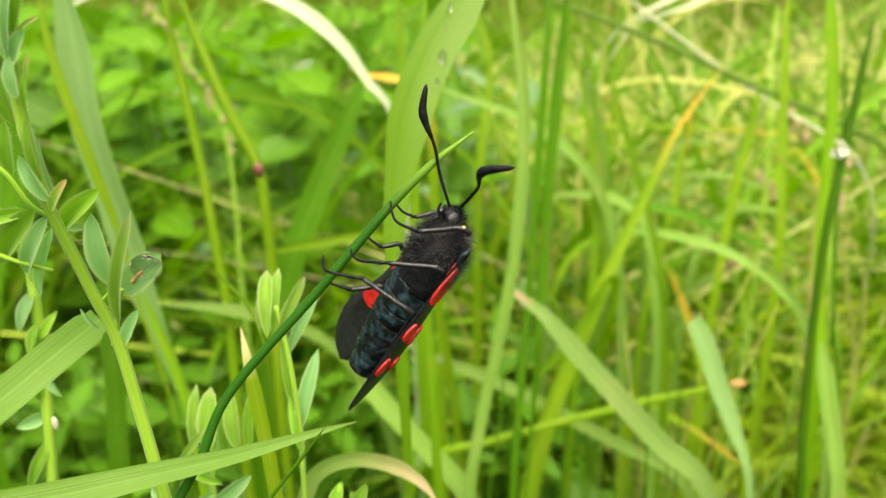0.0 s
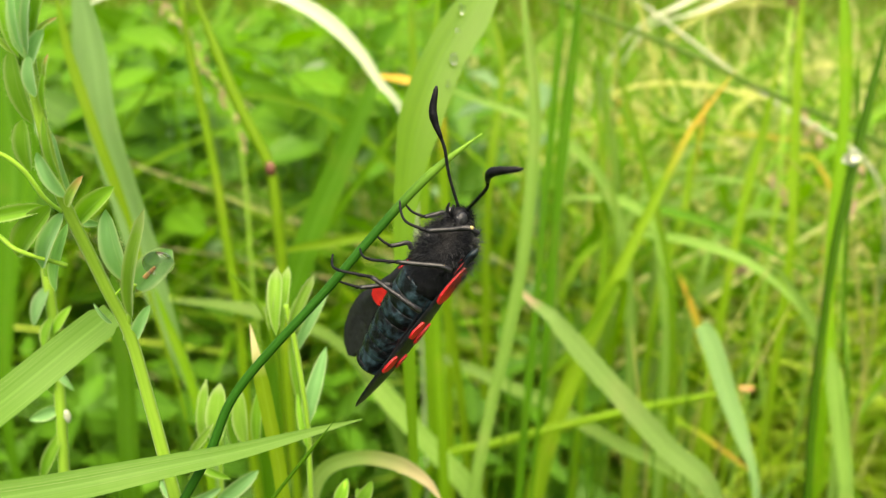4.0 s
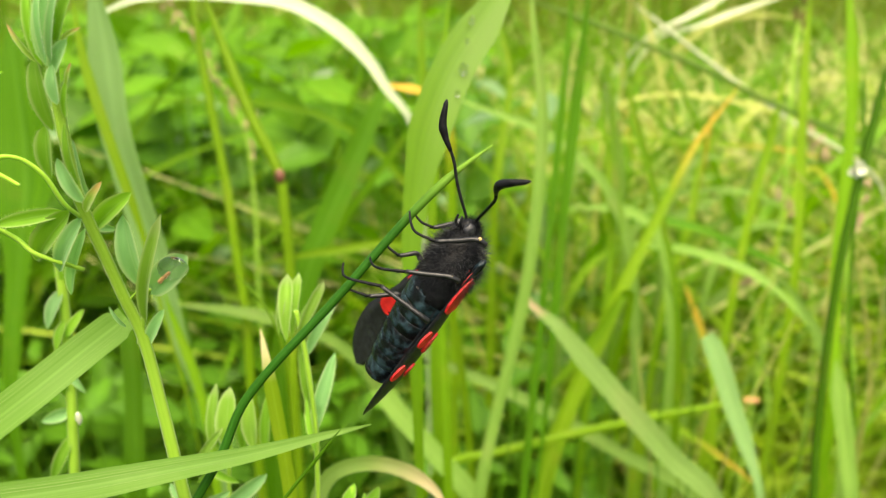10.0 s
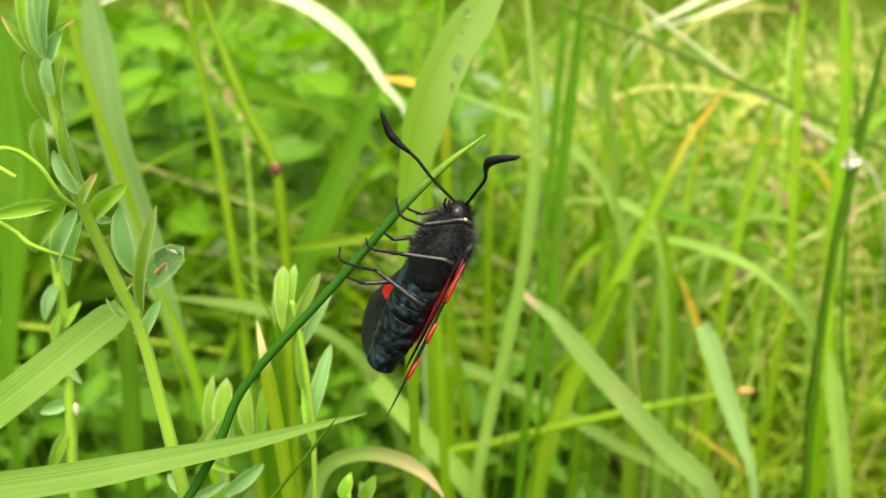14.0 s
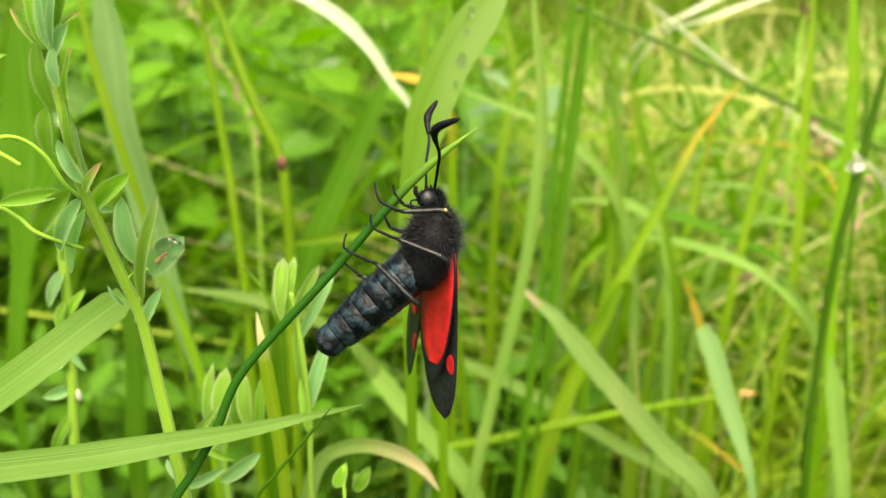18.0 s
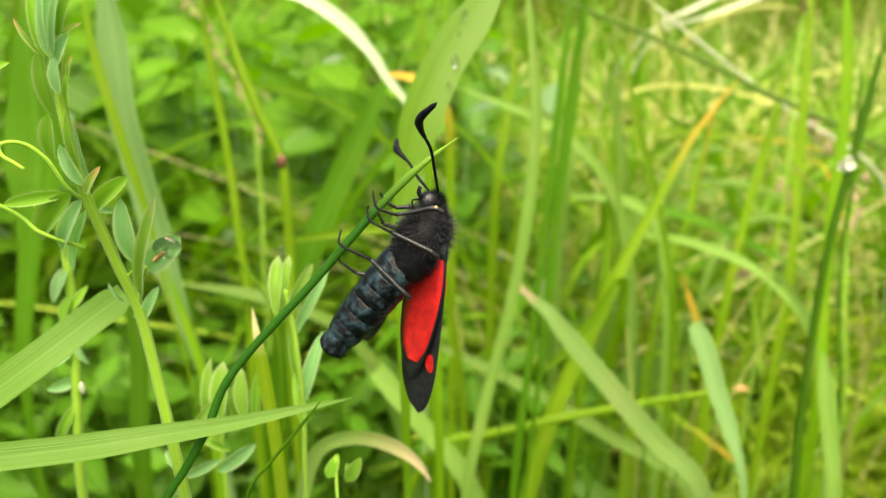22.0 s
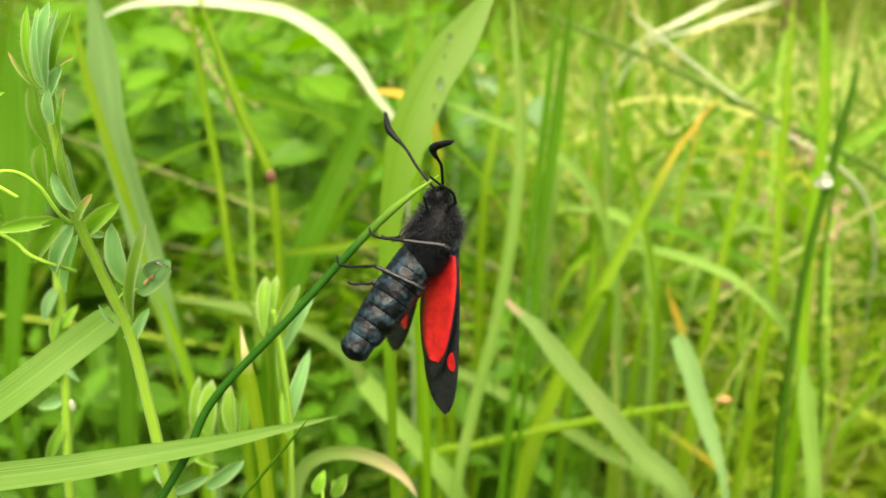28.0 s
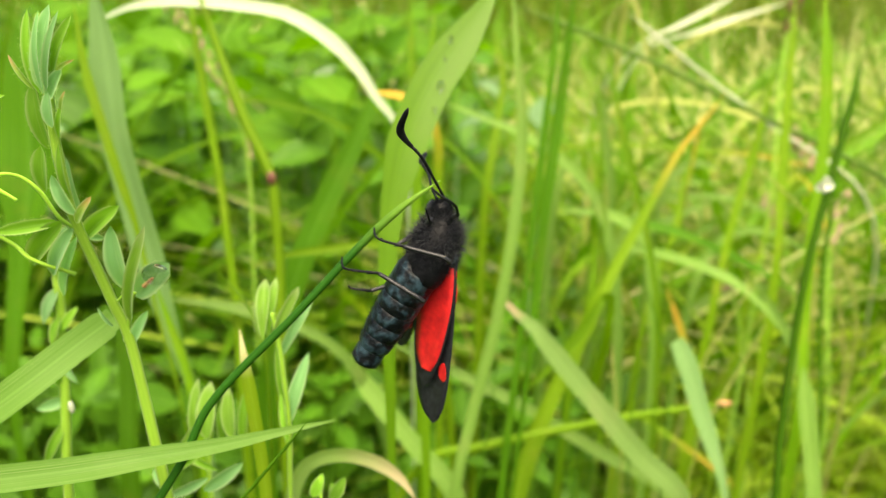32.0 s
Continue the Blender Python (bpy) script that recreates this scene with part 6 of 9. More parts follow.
meadow("straw_tangle", "criss-crossing pale straw in open light", MEADOW_DRY, 2200, 28, 0.27, 0.75, (0.15, 0.27), (0.001, 0.0024), (0.7, 2.2), 0.9, 1.0, (0.15, 2.2), 0.9)
meadow("low_straw", "low brownish straw litter between the tufts", MEADOW_DRY, 1300, 18, 0.24, 0.8, (0.04, 0.14), (0.001, 0.003), (0.6, 2.2), 0.6, 1.0, (0.3, 1.6), 0.7)
meadow("grass_underfoot", "short green grass under the taller blades", MEADOW, 2600, 14, -0.5, 0.35, (0.05, 0.13), (0.002, 0.005), (0.1, 0.8), 1.0, 1.0)
meadow_leaves("meadow_herbs", "low clover-like leaves among the grass", MEADOW_LEAF, 3000, 15, ((-0.5, 0.02), (0.27, 0.9), (0.05, 0.25)), (0.014, 0.038))

meadow_leaves("broad_meadow_leaves", "broad soft green leaves among the grass", MEADOW_BROAD, 900, 19, ((-0.5, 0.03), (0.28, 0.75), (0.06, 0.26)), (0.02, 0.055))
meadow_leaves("bluish_meadow_leaves", "bluish clover-like leaves catching the sky", MEADOW_BLUISH, 260, 41, ((-0.4, 0.05), (0.27, 0.55), (0.1, 0.25)), (0.008, 0.022))
# dark leaves added low down so that the gaps look deeply shaded
meadow_leaves("shaded_leaves", "dark leaves added under the grass to deepen the shade", MEADOW_LEAF, 1900, 29, ((-0.26, 0.07), (0.19, 0.36), (0.03, 0.16)), (0.01, 0.026))


def surrounding_meadow(name, label, material, count, seed, reach, tall=(0.12, 0.24), slant=(0.1, 0.7), behind=False):
    """The meadow goes on all round, a little lower where it was trodden."""
    rnd = random.Random(seed)
    verts, faces, uvs = [], [], []
    while len(faces) < count * 8:
        r, a = reach[0] + (reach[1] - reach[0]) * rnd.random() ** 1.5, rnd.uniform(0, 6.283)
        x, y = r * math.cos(a), r * math.sin(a)
        if (y > 0 and abs(x) < 0.14 + 0.85 * y) or (behind and y > -0.05):
            continue
        h = rnd.uniform(*tall) + 0.1 * min(1, r / 2)
        w0, f, lean, b = rnd.uniform(0.003, 0.009), rnd.uniform(0, 3.14), rnd.uniform(*slant) * h, rnd.uniform(0, 6.283)
        sx, sy, k0 = math.cos(f), math.sin(f), len(verts)
        for i in range(5):
            u = i / 4
            hw = w0 / 2 * (1 - u ** 2) + 0.0001
            cx, cy, cz = x + math.cos(b) * lean * u * u, y + math.sin(b) * lean * u * u, h * (u - 0.25 * u ** 3)
            verts += [(cx - sx * hw, cy - sy * hw, cz), (cx, cy, cz - hw * 0.3), (cx + sx * hw, cy + sy * hw, cz)]
        for i in range(4):
            for j in range(2):
                c = k0 + i * 3 + j
                faces.append((c, c + 1, c + 4, c + 3))
                uvs += [j / 2, i / 4, (j + 1) / 2, i / 4, (j + 1) / 2, (i + 1) / 4, j / 2, (i + 1) / 4]
    me = bpy.data.meshes.new(name)
    me.from_pydata(verts, [], faces)
    me.uv_layers.new(name="UVMap").data.foreach_set("uv", uvs)
    me.polygons.foreach_set("use_smooth", [True] * len(faces))
    me.materials.append(material)
    return tagged(new(name, me), label, "grass", kind="stuff")


surrounding_meadow("surrounding_grass", "lower green grass all round the clearing", MEADOW, 14000, 31, (0.32, 4.5))
# unseen grass, added to keep low sky light out of the gaps
surrounding_meadow("tall_grass_behind", "unseen tall grass added at the back to block low sky light", MEADOW, 7000, 34, (0.2, 1.1), (0.2, 0.32), (0.05, 0.3), True)
surrounding_meadow("scattered_pale_grass", "pale grass scattered through the meadow", MEADOW_PALE_LIT, 3000, 33, (0.5, 5.0))
surrounding_meadow("outer_meadow_grass", "olive meadow grass farther out all round", MEADOW_OLIVE, 16000, 32, (1.3, 9.0))


def middle_shoots(count, seed):
    """Single grass shoots between the near stems and the dense meadow."""
    rnd = random.Random(seed)
    for i in range(count):
        y = rnd.uniform(0.24, 0.45)
        x = rnd.uniform(-0.75, 0.6) * (y + 0.03)
        h = 0.30 - 0.36 * y + rnd.uniform(-0.02, 0.1)
        a, out = rnd.uniform(0, 6.28), rnd.uniform(0.08, 0.32)
        dx, dy = math.cos(a) * out, abs(math.sin(a)) * out * 0.5
        kind = rnd.choice((FRESH, FRESH, PALE, YELLOW, FRESH))
        tone = {FRESH: "fresh green", PALE: "pale green", YELLOW: "yellow-green"}[kind]
        pts = [(x, y, -0.003), (x + dx * 0.15, y + dy * 0.15, h * 0.4), (x + dx * 0.5, y + dy * 0.5, h * 0.8), (x + dx, y + dy, h * rnd.uniform(0.6, 1.0))]
        grass_blade(tone + " blade of grass in the middle of the meadow", pts, rnd.uniform(0.0015, 0.004), kind, h * 0.4, face=(rnd.uniform(-0.7, 0.7), -1, 0.3))


middle_shoots(30, 21)


def fine_shoots(count, seed):
    """Slim blades and stalks that cross one another at every slant, thickest where the meadow is open."""
    rnd = random.Random(seed)
    kinds = ((FRESH, "fresh green"), (FRESH, "fresh green"), (YELLOW, "yellow-green"), (DARK, "dark green"), (PALE_LIT, "pale green"), (DRY_YELLOW, "straw-coloured"), (ORANGE, "orange-tipped"))
    for i in range(count):
        y = 0.19 + 0.2 * rnd.random() ** 1.3
        x = (0.9 * rnd.random() ** 0.75 - 0.18) * (y + 0.02)
        h = 0.31 - 0.4 * y + rnd.uniform(-0.07, 0.09)
        a, out = rnd.uniform(0, 6.28), rnd.uniform(0.05, 0.26)
        dx, dy = math.cos(a) * out, abs(math.sin(a)) * out * 0.4
        kind, tone = rnd.choice(kinds)
        pts = [(x, y, -0.003), (x + dx * 0.3, y + dy * 0.3, h * 0.42), (x + dx * 0.65, y + dy * 0.65, h * 0.8), (x + dx, y + dy, h * rnd.uniform(0.78, 1.08))]
        if rnd.random() < 0.35:
            grass_stalk("slim " + tone + " stalk in the tangle", pts, rnd.uniform(0.0004, 0.0008), 0.0003, kind)
        else:
            grass_blade("slim " + tone + " blade in the tangle", pts, rnd.uniform(0.001, 0.0026), kind, h * 0.35, face=(rnd.uniform(-0.8, 0.8), -1, 0.3))


fine_shoots(120, 51)


# ---- what moves ----
def motions():
    stem = [
        (0, pose(-0.01853, 0.05328, 0.2637, -29.52, 40.51, -20.19)),
        (1, pose(-0.01844, 0.05328, 0.2637, -29.47, 40.41, -20.12)),
        (2, pose(-0.01846, 0.05327, 0.26368, -29.5, 40.48, -20.17)),
        (3, pose(-0.01847, 0.05326, 0.26366, -29.49, 40.44, -20.14)),
        (3.5, pose(-0.01848, 0.05328, 0.26369, -29.47, 40.41, -20.12)),
        (5.5, pose(-0.01854, 0.05328, 0.26369, -29.49, 40.44, -20.14)),
        (6, pose(-0.01855, 0.05327, 0.26368, -29.55, 40.57, -20.24)),
        (7, pose(-0.01845, 0.05325, 0.26362, -29.39, 40.23, -19.99)),
        (8, pose(-0.01849, 0.05326, 0.26365, -29.48, 40.43, -20.14)),
        (9, pose(-0.01846, 0.05326, 0.26366, -29.45, 40.37, -20.09)),
        (10, pose(-0.01847, 0.05325, 0.26362, -29.48, 40.43, -20.13)),
        (11, pose(-0.01846, 0.05326, 0.26365, -29.55, 40.58, -20.24)),
        (12, pose(-0.0185, 0.05325, 0.26361, -29.54, 40.56, -20.23)),
        (12.5, pose(-0.01853, 0.05327, 0.26368, -29.55, 40.57, -20.24)),
        (13, pose(-0.01852, 0.05327, 0.26367, -29.54, 40.55, -20.22)),
        (13.5, pose(-0.01854, 0.05325, 0.26363, -29.5, 40.46, -20.16)),
        (14, pose(-0.01848, 0.05325, 0.26362, -29.4, 40.26, -20.01)),
        (14.5, pose(-0.01847, 0.05323, 0.26358, -29.4, 40.27, -20.02)),
        (16.5, pose(-0.01844, 0.05328, 0.26369, -29.15, 39.73, -19.62)),
        (17, pose(-0.01849, 0.05328, 0.26369, -29.11, 39.65, -19.56)),
        (17.5, pose(-0.01844, 0.05329, 0.26372, -29.02, 39.46, -19.42)),
        (18, pose(-0.0185, 0.05328, 0.26368, -29, 39.4, -19.38)),
        (18.5, pose(-0.01854, 0.05328, 0.2637, -28.95, 39.29, -19.3)),
        (19, pose(-0.01844, 0.0533, 0.26376, -28.98, 39.36, -19.35)),
        (19.5, pose(-0.01845, 0.05327, 0.26368, -29.05, 39.5, -19.46)),
        (20, pose(-0.01848, 0.05328, 0.26369, -28.83, 39.03, -19.12)),
        (20.5, pose(-0.01847, 0.05327, 0.26368, -28.76, 38.88, -19.01)),
        (21, pose(-0.01847, 0.05326, 0.26365, -28.87, 39.12, -19.18)),
        (21.5, pose(-0.01847, 0.05325, 0.26363, -28.7, 38.74, -18.92)),
        (22, pose(-0.01846, 0.05327, 0.26366, -28.92, 39.23, -19.26)),
        (22.5, pose(-0.01851, 0.05328, 0.26369, -29.04, 39.49, -19.45)),
        (23, pose(-0.01843, 0.05326, 0.26365, -28.91, 39.2, -19.24)),
        (23.5, pose(-0.01842, 0.05327, 0.26367, -29.03, 39.46, -19.43)),
        (24, pose(-0.01844, 0.05327, 0.26368, -29.2, 39.84, -19.7)),
        (24.5, pose(-0.01845, 0.05329, 0.26371, -29.3, 40.05, -19.85)),
        (25, pose(-0.01847, 0.0533, 0.26374, -29.22, 39.89, -19.73)),
        (25.5, pose(-0.01845, 0.05328, 0.26369, -28.74, 38.82, -18.97)),
        (27.5, pose(-0.01839, 0.05328, 0.2637, -29.44, 40.34, -20.07)),
        (28, pose(-0.01833, 0.05324, 0.2636, -29.48, 40.42, -20.13)),
        (28.5, pose(-0.01834, 0.0533, 0.26374, -29.57, 40.61, -20.27)),
        (29, pose(-0.01842, 0.05328, 0.26369, -29.6, 40.69, -20.33)),
        (29.5, pose(-0.01841, 0.05329, 0.26371, -29.48, 40.43, -20.13)),
        (30, pose(-0.0184, 0.05329, 0.26372, -29.59, 40.65, -20.3)),
        (30.5, pose(-0.01842, 0.05328, 0.2637, -29.53, 40.54, -20.22)),
        (31, pose(-0.01838, 0.05328, 0.2637, -29.55, 40.57, -20.24)),
        (31.5, pose(-0.01837, 0.05328, 0.26369, -29.63, 40.74, -20.37)),
        (32, pose(-0.01832, 0.05327, 0.26367, -29.66, 40.79, -20.41))]
    sag = ((0, 0, 0), (18, 0, 0), (20, -0.33, -0.38), (22, -0.5, -0.72), (24, -0.85, -0.91), (25.5, -0.7, -0.6), (27.5, -1.26, -1.14), (32, -1.26, -1.14))
    when, aside, down = zip(*sag)
    bent = []
    for at, m in stem:
        x, u = np.interp(at, when, aside) / 1000, np.interp(at, when, down) / 1000
        bent.append((at, Matrix.Translation((x, 0.385 * u, 0.923 * u)) @ m))
    walk(PERCH, bent)
    body = [
        (0, pose(0.001, 0.0581, 0.27563, -37.24, 4.23, -52.62)),
        (1, pose(0.00092, 0.05807, 0.27555, -37.24, 4.23, -52.62)),
        (2, pose(0.0009, 0.05804, 0.27547, -37.24, 4.23, -52.62)),
        (3, pose(0.00101, 0.05809, 0.2756, -37.24, 4.23, -52.62)),
        (3.5, pose(0.00107, 0.05814, 0.27572, -37.24, 4.23, -52.62)),
        (5.5, pose(0.00097, 0.05811, 0.27564, -37.24, 4.23, -52.62)),
        (6, pose(0.00097, 0.05808, 0.27558, -37.24, 4.23, -52.62)),
        (7, pose(0.00103, 0.05814, 0.27573, -37.24, 4.23, -52.62)),
        (8, pose(0.00096, 0.05805, 0.27551, -37.24, 4.23, -52.62)),
        (9, pose(0.00099, 0.0581, 0.27563, -37.24, 4.23, -52.62)),
        (10, pose(0.00093, 0.05805, 0.2755, -37.24, 4.23, -52.62)),
        (11, pose(0.00096, 0.05805, 0.2755, -37.24, 4.23, -52.62)),
        (12, pose(0.00105, 0.05809, 0.27561, -37.24, 4.23, -52.62)),
        (12.5, pose(0.00111, 0.05806, 0.27553, -36.96, 2.69, -54.07)),
        (13, pose(0.00103, 0.05817, 0.2758, -36.23, 0.89, -55.33)),
        (13.5, pose(0.00074, 0.05822, 0.27592, -35.63, -0.74, -56.72)),
        (14, pose(0.00053, 0.05828, 0.27608, -34.86, -2.4, -58.1)),
        (14.5, pose(0.00058, 0.05826, 0.27602, -34, -4.04, -59.5)),
        (16.5, pose(0.0004, 0.05845, 0.27648, -29.73, -10.2, -65.53)),
        (17, pose(0.00035, 0.05861, 0.27688, -28.52, -11.58, -67.17)),
        (17.5, pose(0.00065, 0.05807, 0.27555, -25.9, -13.41, -68.61)),
        (18, pose(-0.00018, 0.05829, 0.27609, -23.53, -14.97, -70.23)),
        (18.5, pose(-0.00162, 0.05843, 0.27643, -34.9, -11.21, -72.39)),
        (19, pose(0, 0.05794, 0.27522, -45.69, -8.09, -75.07)),
        (19.5, pose(0.00001, 0.05809, 0.2756, -43.17, -8.77, -74.39)),
        (20, pose(0.00025, 0.05829, 0.27609, -40.66, -9.48, -73.75)),
        (20.5, pose(0.00048, 0.05832, 0.27616, -38.14, -10.22, -73.14)),
        (21, pose(0.00006, 0.05863, 0.27693, -35.46, -11.04, -72.51)),
        (21.5, pose(0.00113, 0.0583, 0.27611, -34.3, -11.39, -72.26)),
        (22, pose(0.00037, 0.05843, 0.27645, -33.23, -11.73, -72.03)),
        (22.5, pose(-0.00004, 0.05903, 0.27793, -22.17, -15.44, -70.02)),
        (23, pose(-0.00041, 0.05932, 0.27866, -9.9, -19.86, -68.69)),
        (23.5, pose(-0.00136, 0.05925, 0.27846, -18.83, -16.62, -69.57)),
        (24, pose(0.00016, 0.05866, 0.27701, -27.65, -13.56, -70.93)),
        (24.5, pose(0.00065, 0.05887, 0.27753, -31.91, -12.15, -71.75)),
        (25, pose(0.00166, 0.0588, 0.27736, -35.6, -10.99, -72.55)),
        (25.5, pose(0.00361, 0.05884, 0.27746, -33.96, -11.5, -72.18)),
        (27.5, pose(0.00343, 0.05964, 0.27943, -27.48, -13.61, -70.9)),
        (28, pose(0.00315, 0.05951, 0.27913, -25.66, -14.23, -70.58)),
        (28.5, pose(0.00344, 0.05947, 0.27903, -25.87, -14.16, -70.61)),
        (29, pose(0.00351, 0.05933, 0.27866, -26.39, -13.98, -70.71)),
        (29.5, pose(0.00328, 0.05932, 0.27866, -26.67, -13.89, -70.75)),
        (30, pose(0.00341, 0.05936, 0.27875, -26.82, -13.84, -70.78)),
        (30.5, pose(0.0035, 0.05931, 0.27862, -27.1, -13.74, -70.83)),
        (31, pose(0.00367, 0.05936, 0.27873, -27.12, -13.74, -70.83)),
        (31.5, pose(0.00351, 0.05928, 0.27856, -27.05, -13.76, -70.82)),
        (32, pose(0.00338, 0.05925, 0.27847, -27.14, -13.73, -70.84))]
    eye, swung = Vector((0.0034, -0.0042, 0.3025)), []
    for at, m in body:
        back = np.interp(at, (22, 22.5, 23, 23.5, 24), (1, 1.025, 1.045, 1.025, 1))
        swung.append((at, Matrix.Translation((m.translation - eye) * (back - 1)) @ m))
    walk(MOTH["moth"], swung)
    walk(MOTH["head"], [
        (0, pose(-0.00026, -0.00026, 0.00313, 0, 0, 0)),
        (1, pose(-0.00026, -0.00026, 0.00313, 0, 0, 0)),
        (2, pose(-0.00026, -0.00026, 0.00313, 0, 0, 0)),
        (3, pose(-0.00026, -0.00026, 0.00313, 0, 0, 0)),
        (3.5, pose(-0.00026, -0.00026, 0.00313, 0, 0, 0)),
        (5.5, pose(-0.00026, -0.00026, 0.00313, 0, 0, 0)),
        (6, pose(-0.00026, -0.00026, 0.00313, 0, 0, 0)),
        (7, pose(-0.00026, -0.00026, 0.00313, 0, 0, 0)),
        (8, pose(-0.00026, -0.00026, 0.00313, 0, 0, 0)),
        (9, pose(-0.00026, -0.00026, 0.00313, 0, 0, 0)),
        (10, pose(-0.00026, -0.00026, 0.00313, 0, 0, 0)),
        (11, pose(-0.00026, -0.00026, 0.00313, 0, 0, 0)),
        (12, pose(-0.00026, -0.00026, 0.00313, 0, 0, 0)),
        (12.5, pose(-0.0002, -0.00022, 0.00312, 0, 0, 0)),
        (13, pose(-0.00015, -0.00017, 0.00312, 0, 0, 0)),
        (13.5, pose(-0.00012, -0.00015, 0.00315, 0, 0, 0)),
        (14, pose(-0.00009, -0.00013, 0.00318, 0, 0, 0)),
        (14.5, pose(-0.00012, -0.00018, 0.00314, 0, 0, 0)),
        (16.5, pose(-0.00019, -0.0004, 0.00294, 0, 0, 0)),
        (17, pose(-0.0002, -0.00045, 0.00289, 0, 0, 0)),
        (17.5, pose(-0.00033, -0.00082, 0.00323, 0, 0, 0)),
        (18, pose(-0.00043, -0.00118, 0.00358, 0, 0, 0)),
        (18.5, pose(-0.00024, -0.00065, 0.00326, 0, 0, 0)),
        (19, pose(-0.00002, -0.00006, 0.00334, 0, 0, 0)),
        (19.5, pose(-0.0001, -0.00027, 0.0034, 0, 0, 0)),
        (20, pose(-0.00017, -0.00048, 0.00348, 0, 0, 0)),
        (20.5, pose(-0.00017, -0.00046, 0.00343, 0, 0, 0)),
        (21, pose(-0.00016, -0.00045, 0.00337, 0, 0, 0)),
        (21.5, pose(-0.00024, -0.00065, 0.00332, 0, 0, 0)),
        (22, pose(-0.00031, -0.00086, 0.0033, 0, 0, 0)),
        (22.5, pose(-0.00035, -0.00095, 0.00315, 0, 0, 0)),
        (23, pose(-0.00038, -0.00105, 0.00326, 0, 0, 0)),
        (23.5, pose(-0.00026, -0.00071, 0.00311, 0, 0, 0)),
        (24, pose(-0.00013, -0.00036, 0.00317, 0, 0, 0)),
        (24.5, pose(-0.00015, -0.0004, 0.00329, 0, 0, 0)),
        (25, pose(-0.00016, -0.00045, 0.00342, 0, 0, 0)),
        (25.5, pose(-0.00018, -0.0005, 0.00336, 0, 0, 0)),
        (27.5, pose(-0.00028, -0.00076, 0.00324, 0, 0, -80)),
        (28, pose(-0.0003, -0.00083, 0.00322, 0, 0, -80)),
        (28.5, pose(-0.00037, -0.00102, 0.00336, 0, 0, -80)),
        (29, pose(-0.00045, -0.00123, 0.0035, 0, 0, -80)),
        (29.5, pose(-0.00045, -0.00122, 0.00345, 0, 0, -80)),
        (30, pose(-0.00045, -0.00122, 0.00341, 0, 0, -80)),
        (30.5, pose(-0.00044, -0.00122, 0.00337, 0, 0, -80)),
        (31, pose(-0.00044, -0.00121, 0.00331, 0, 0, -80)),
        (31.5, pose(-0.00037, -0.00102, 0.00328, 0, 0, -80)),
        (32, pose(-0.0003, -0.00083, 0.00323, 0, 0, -80))])
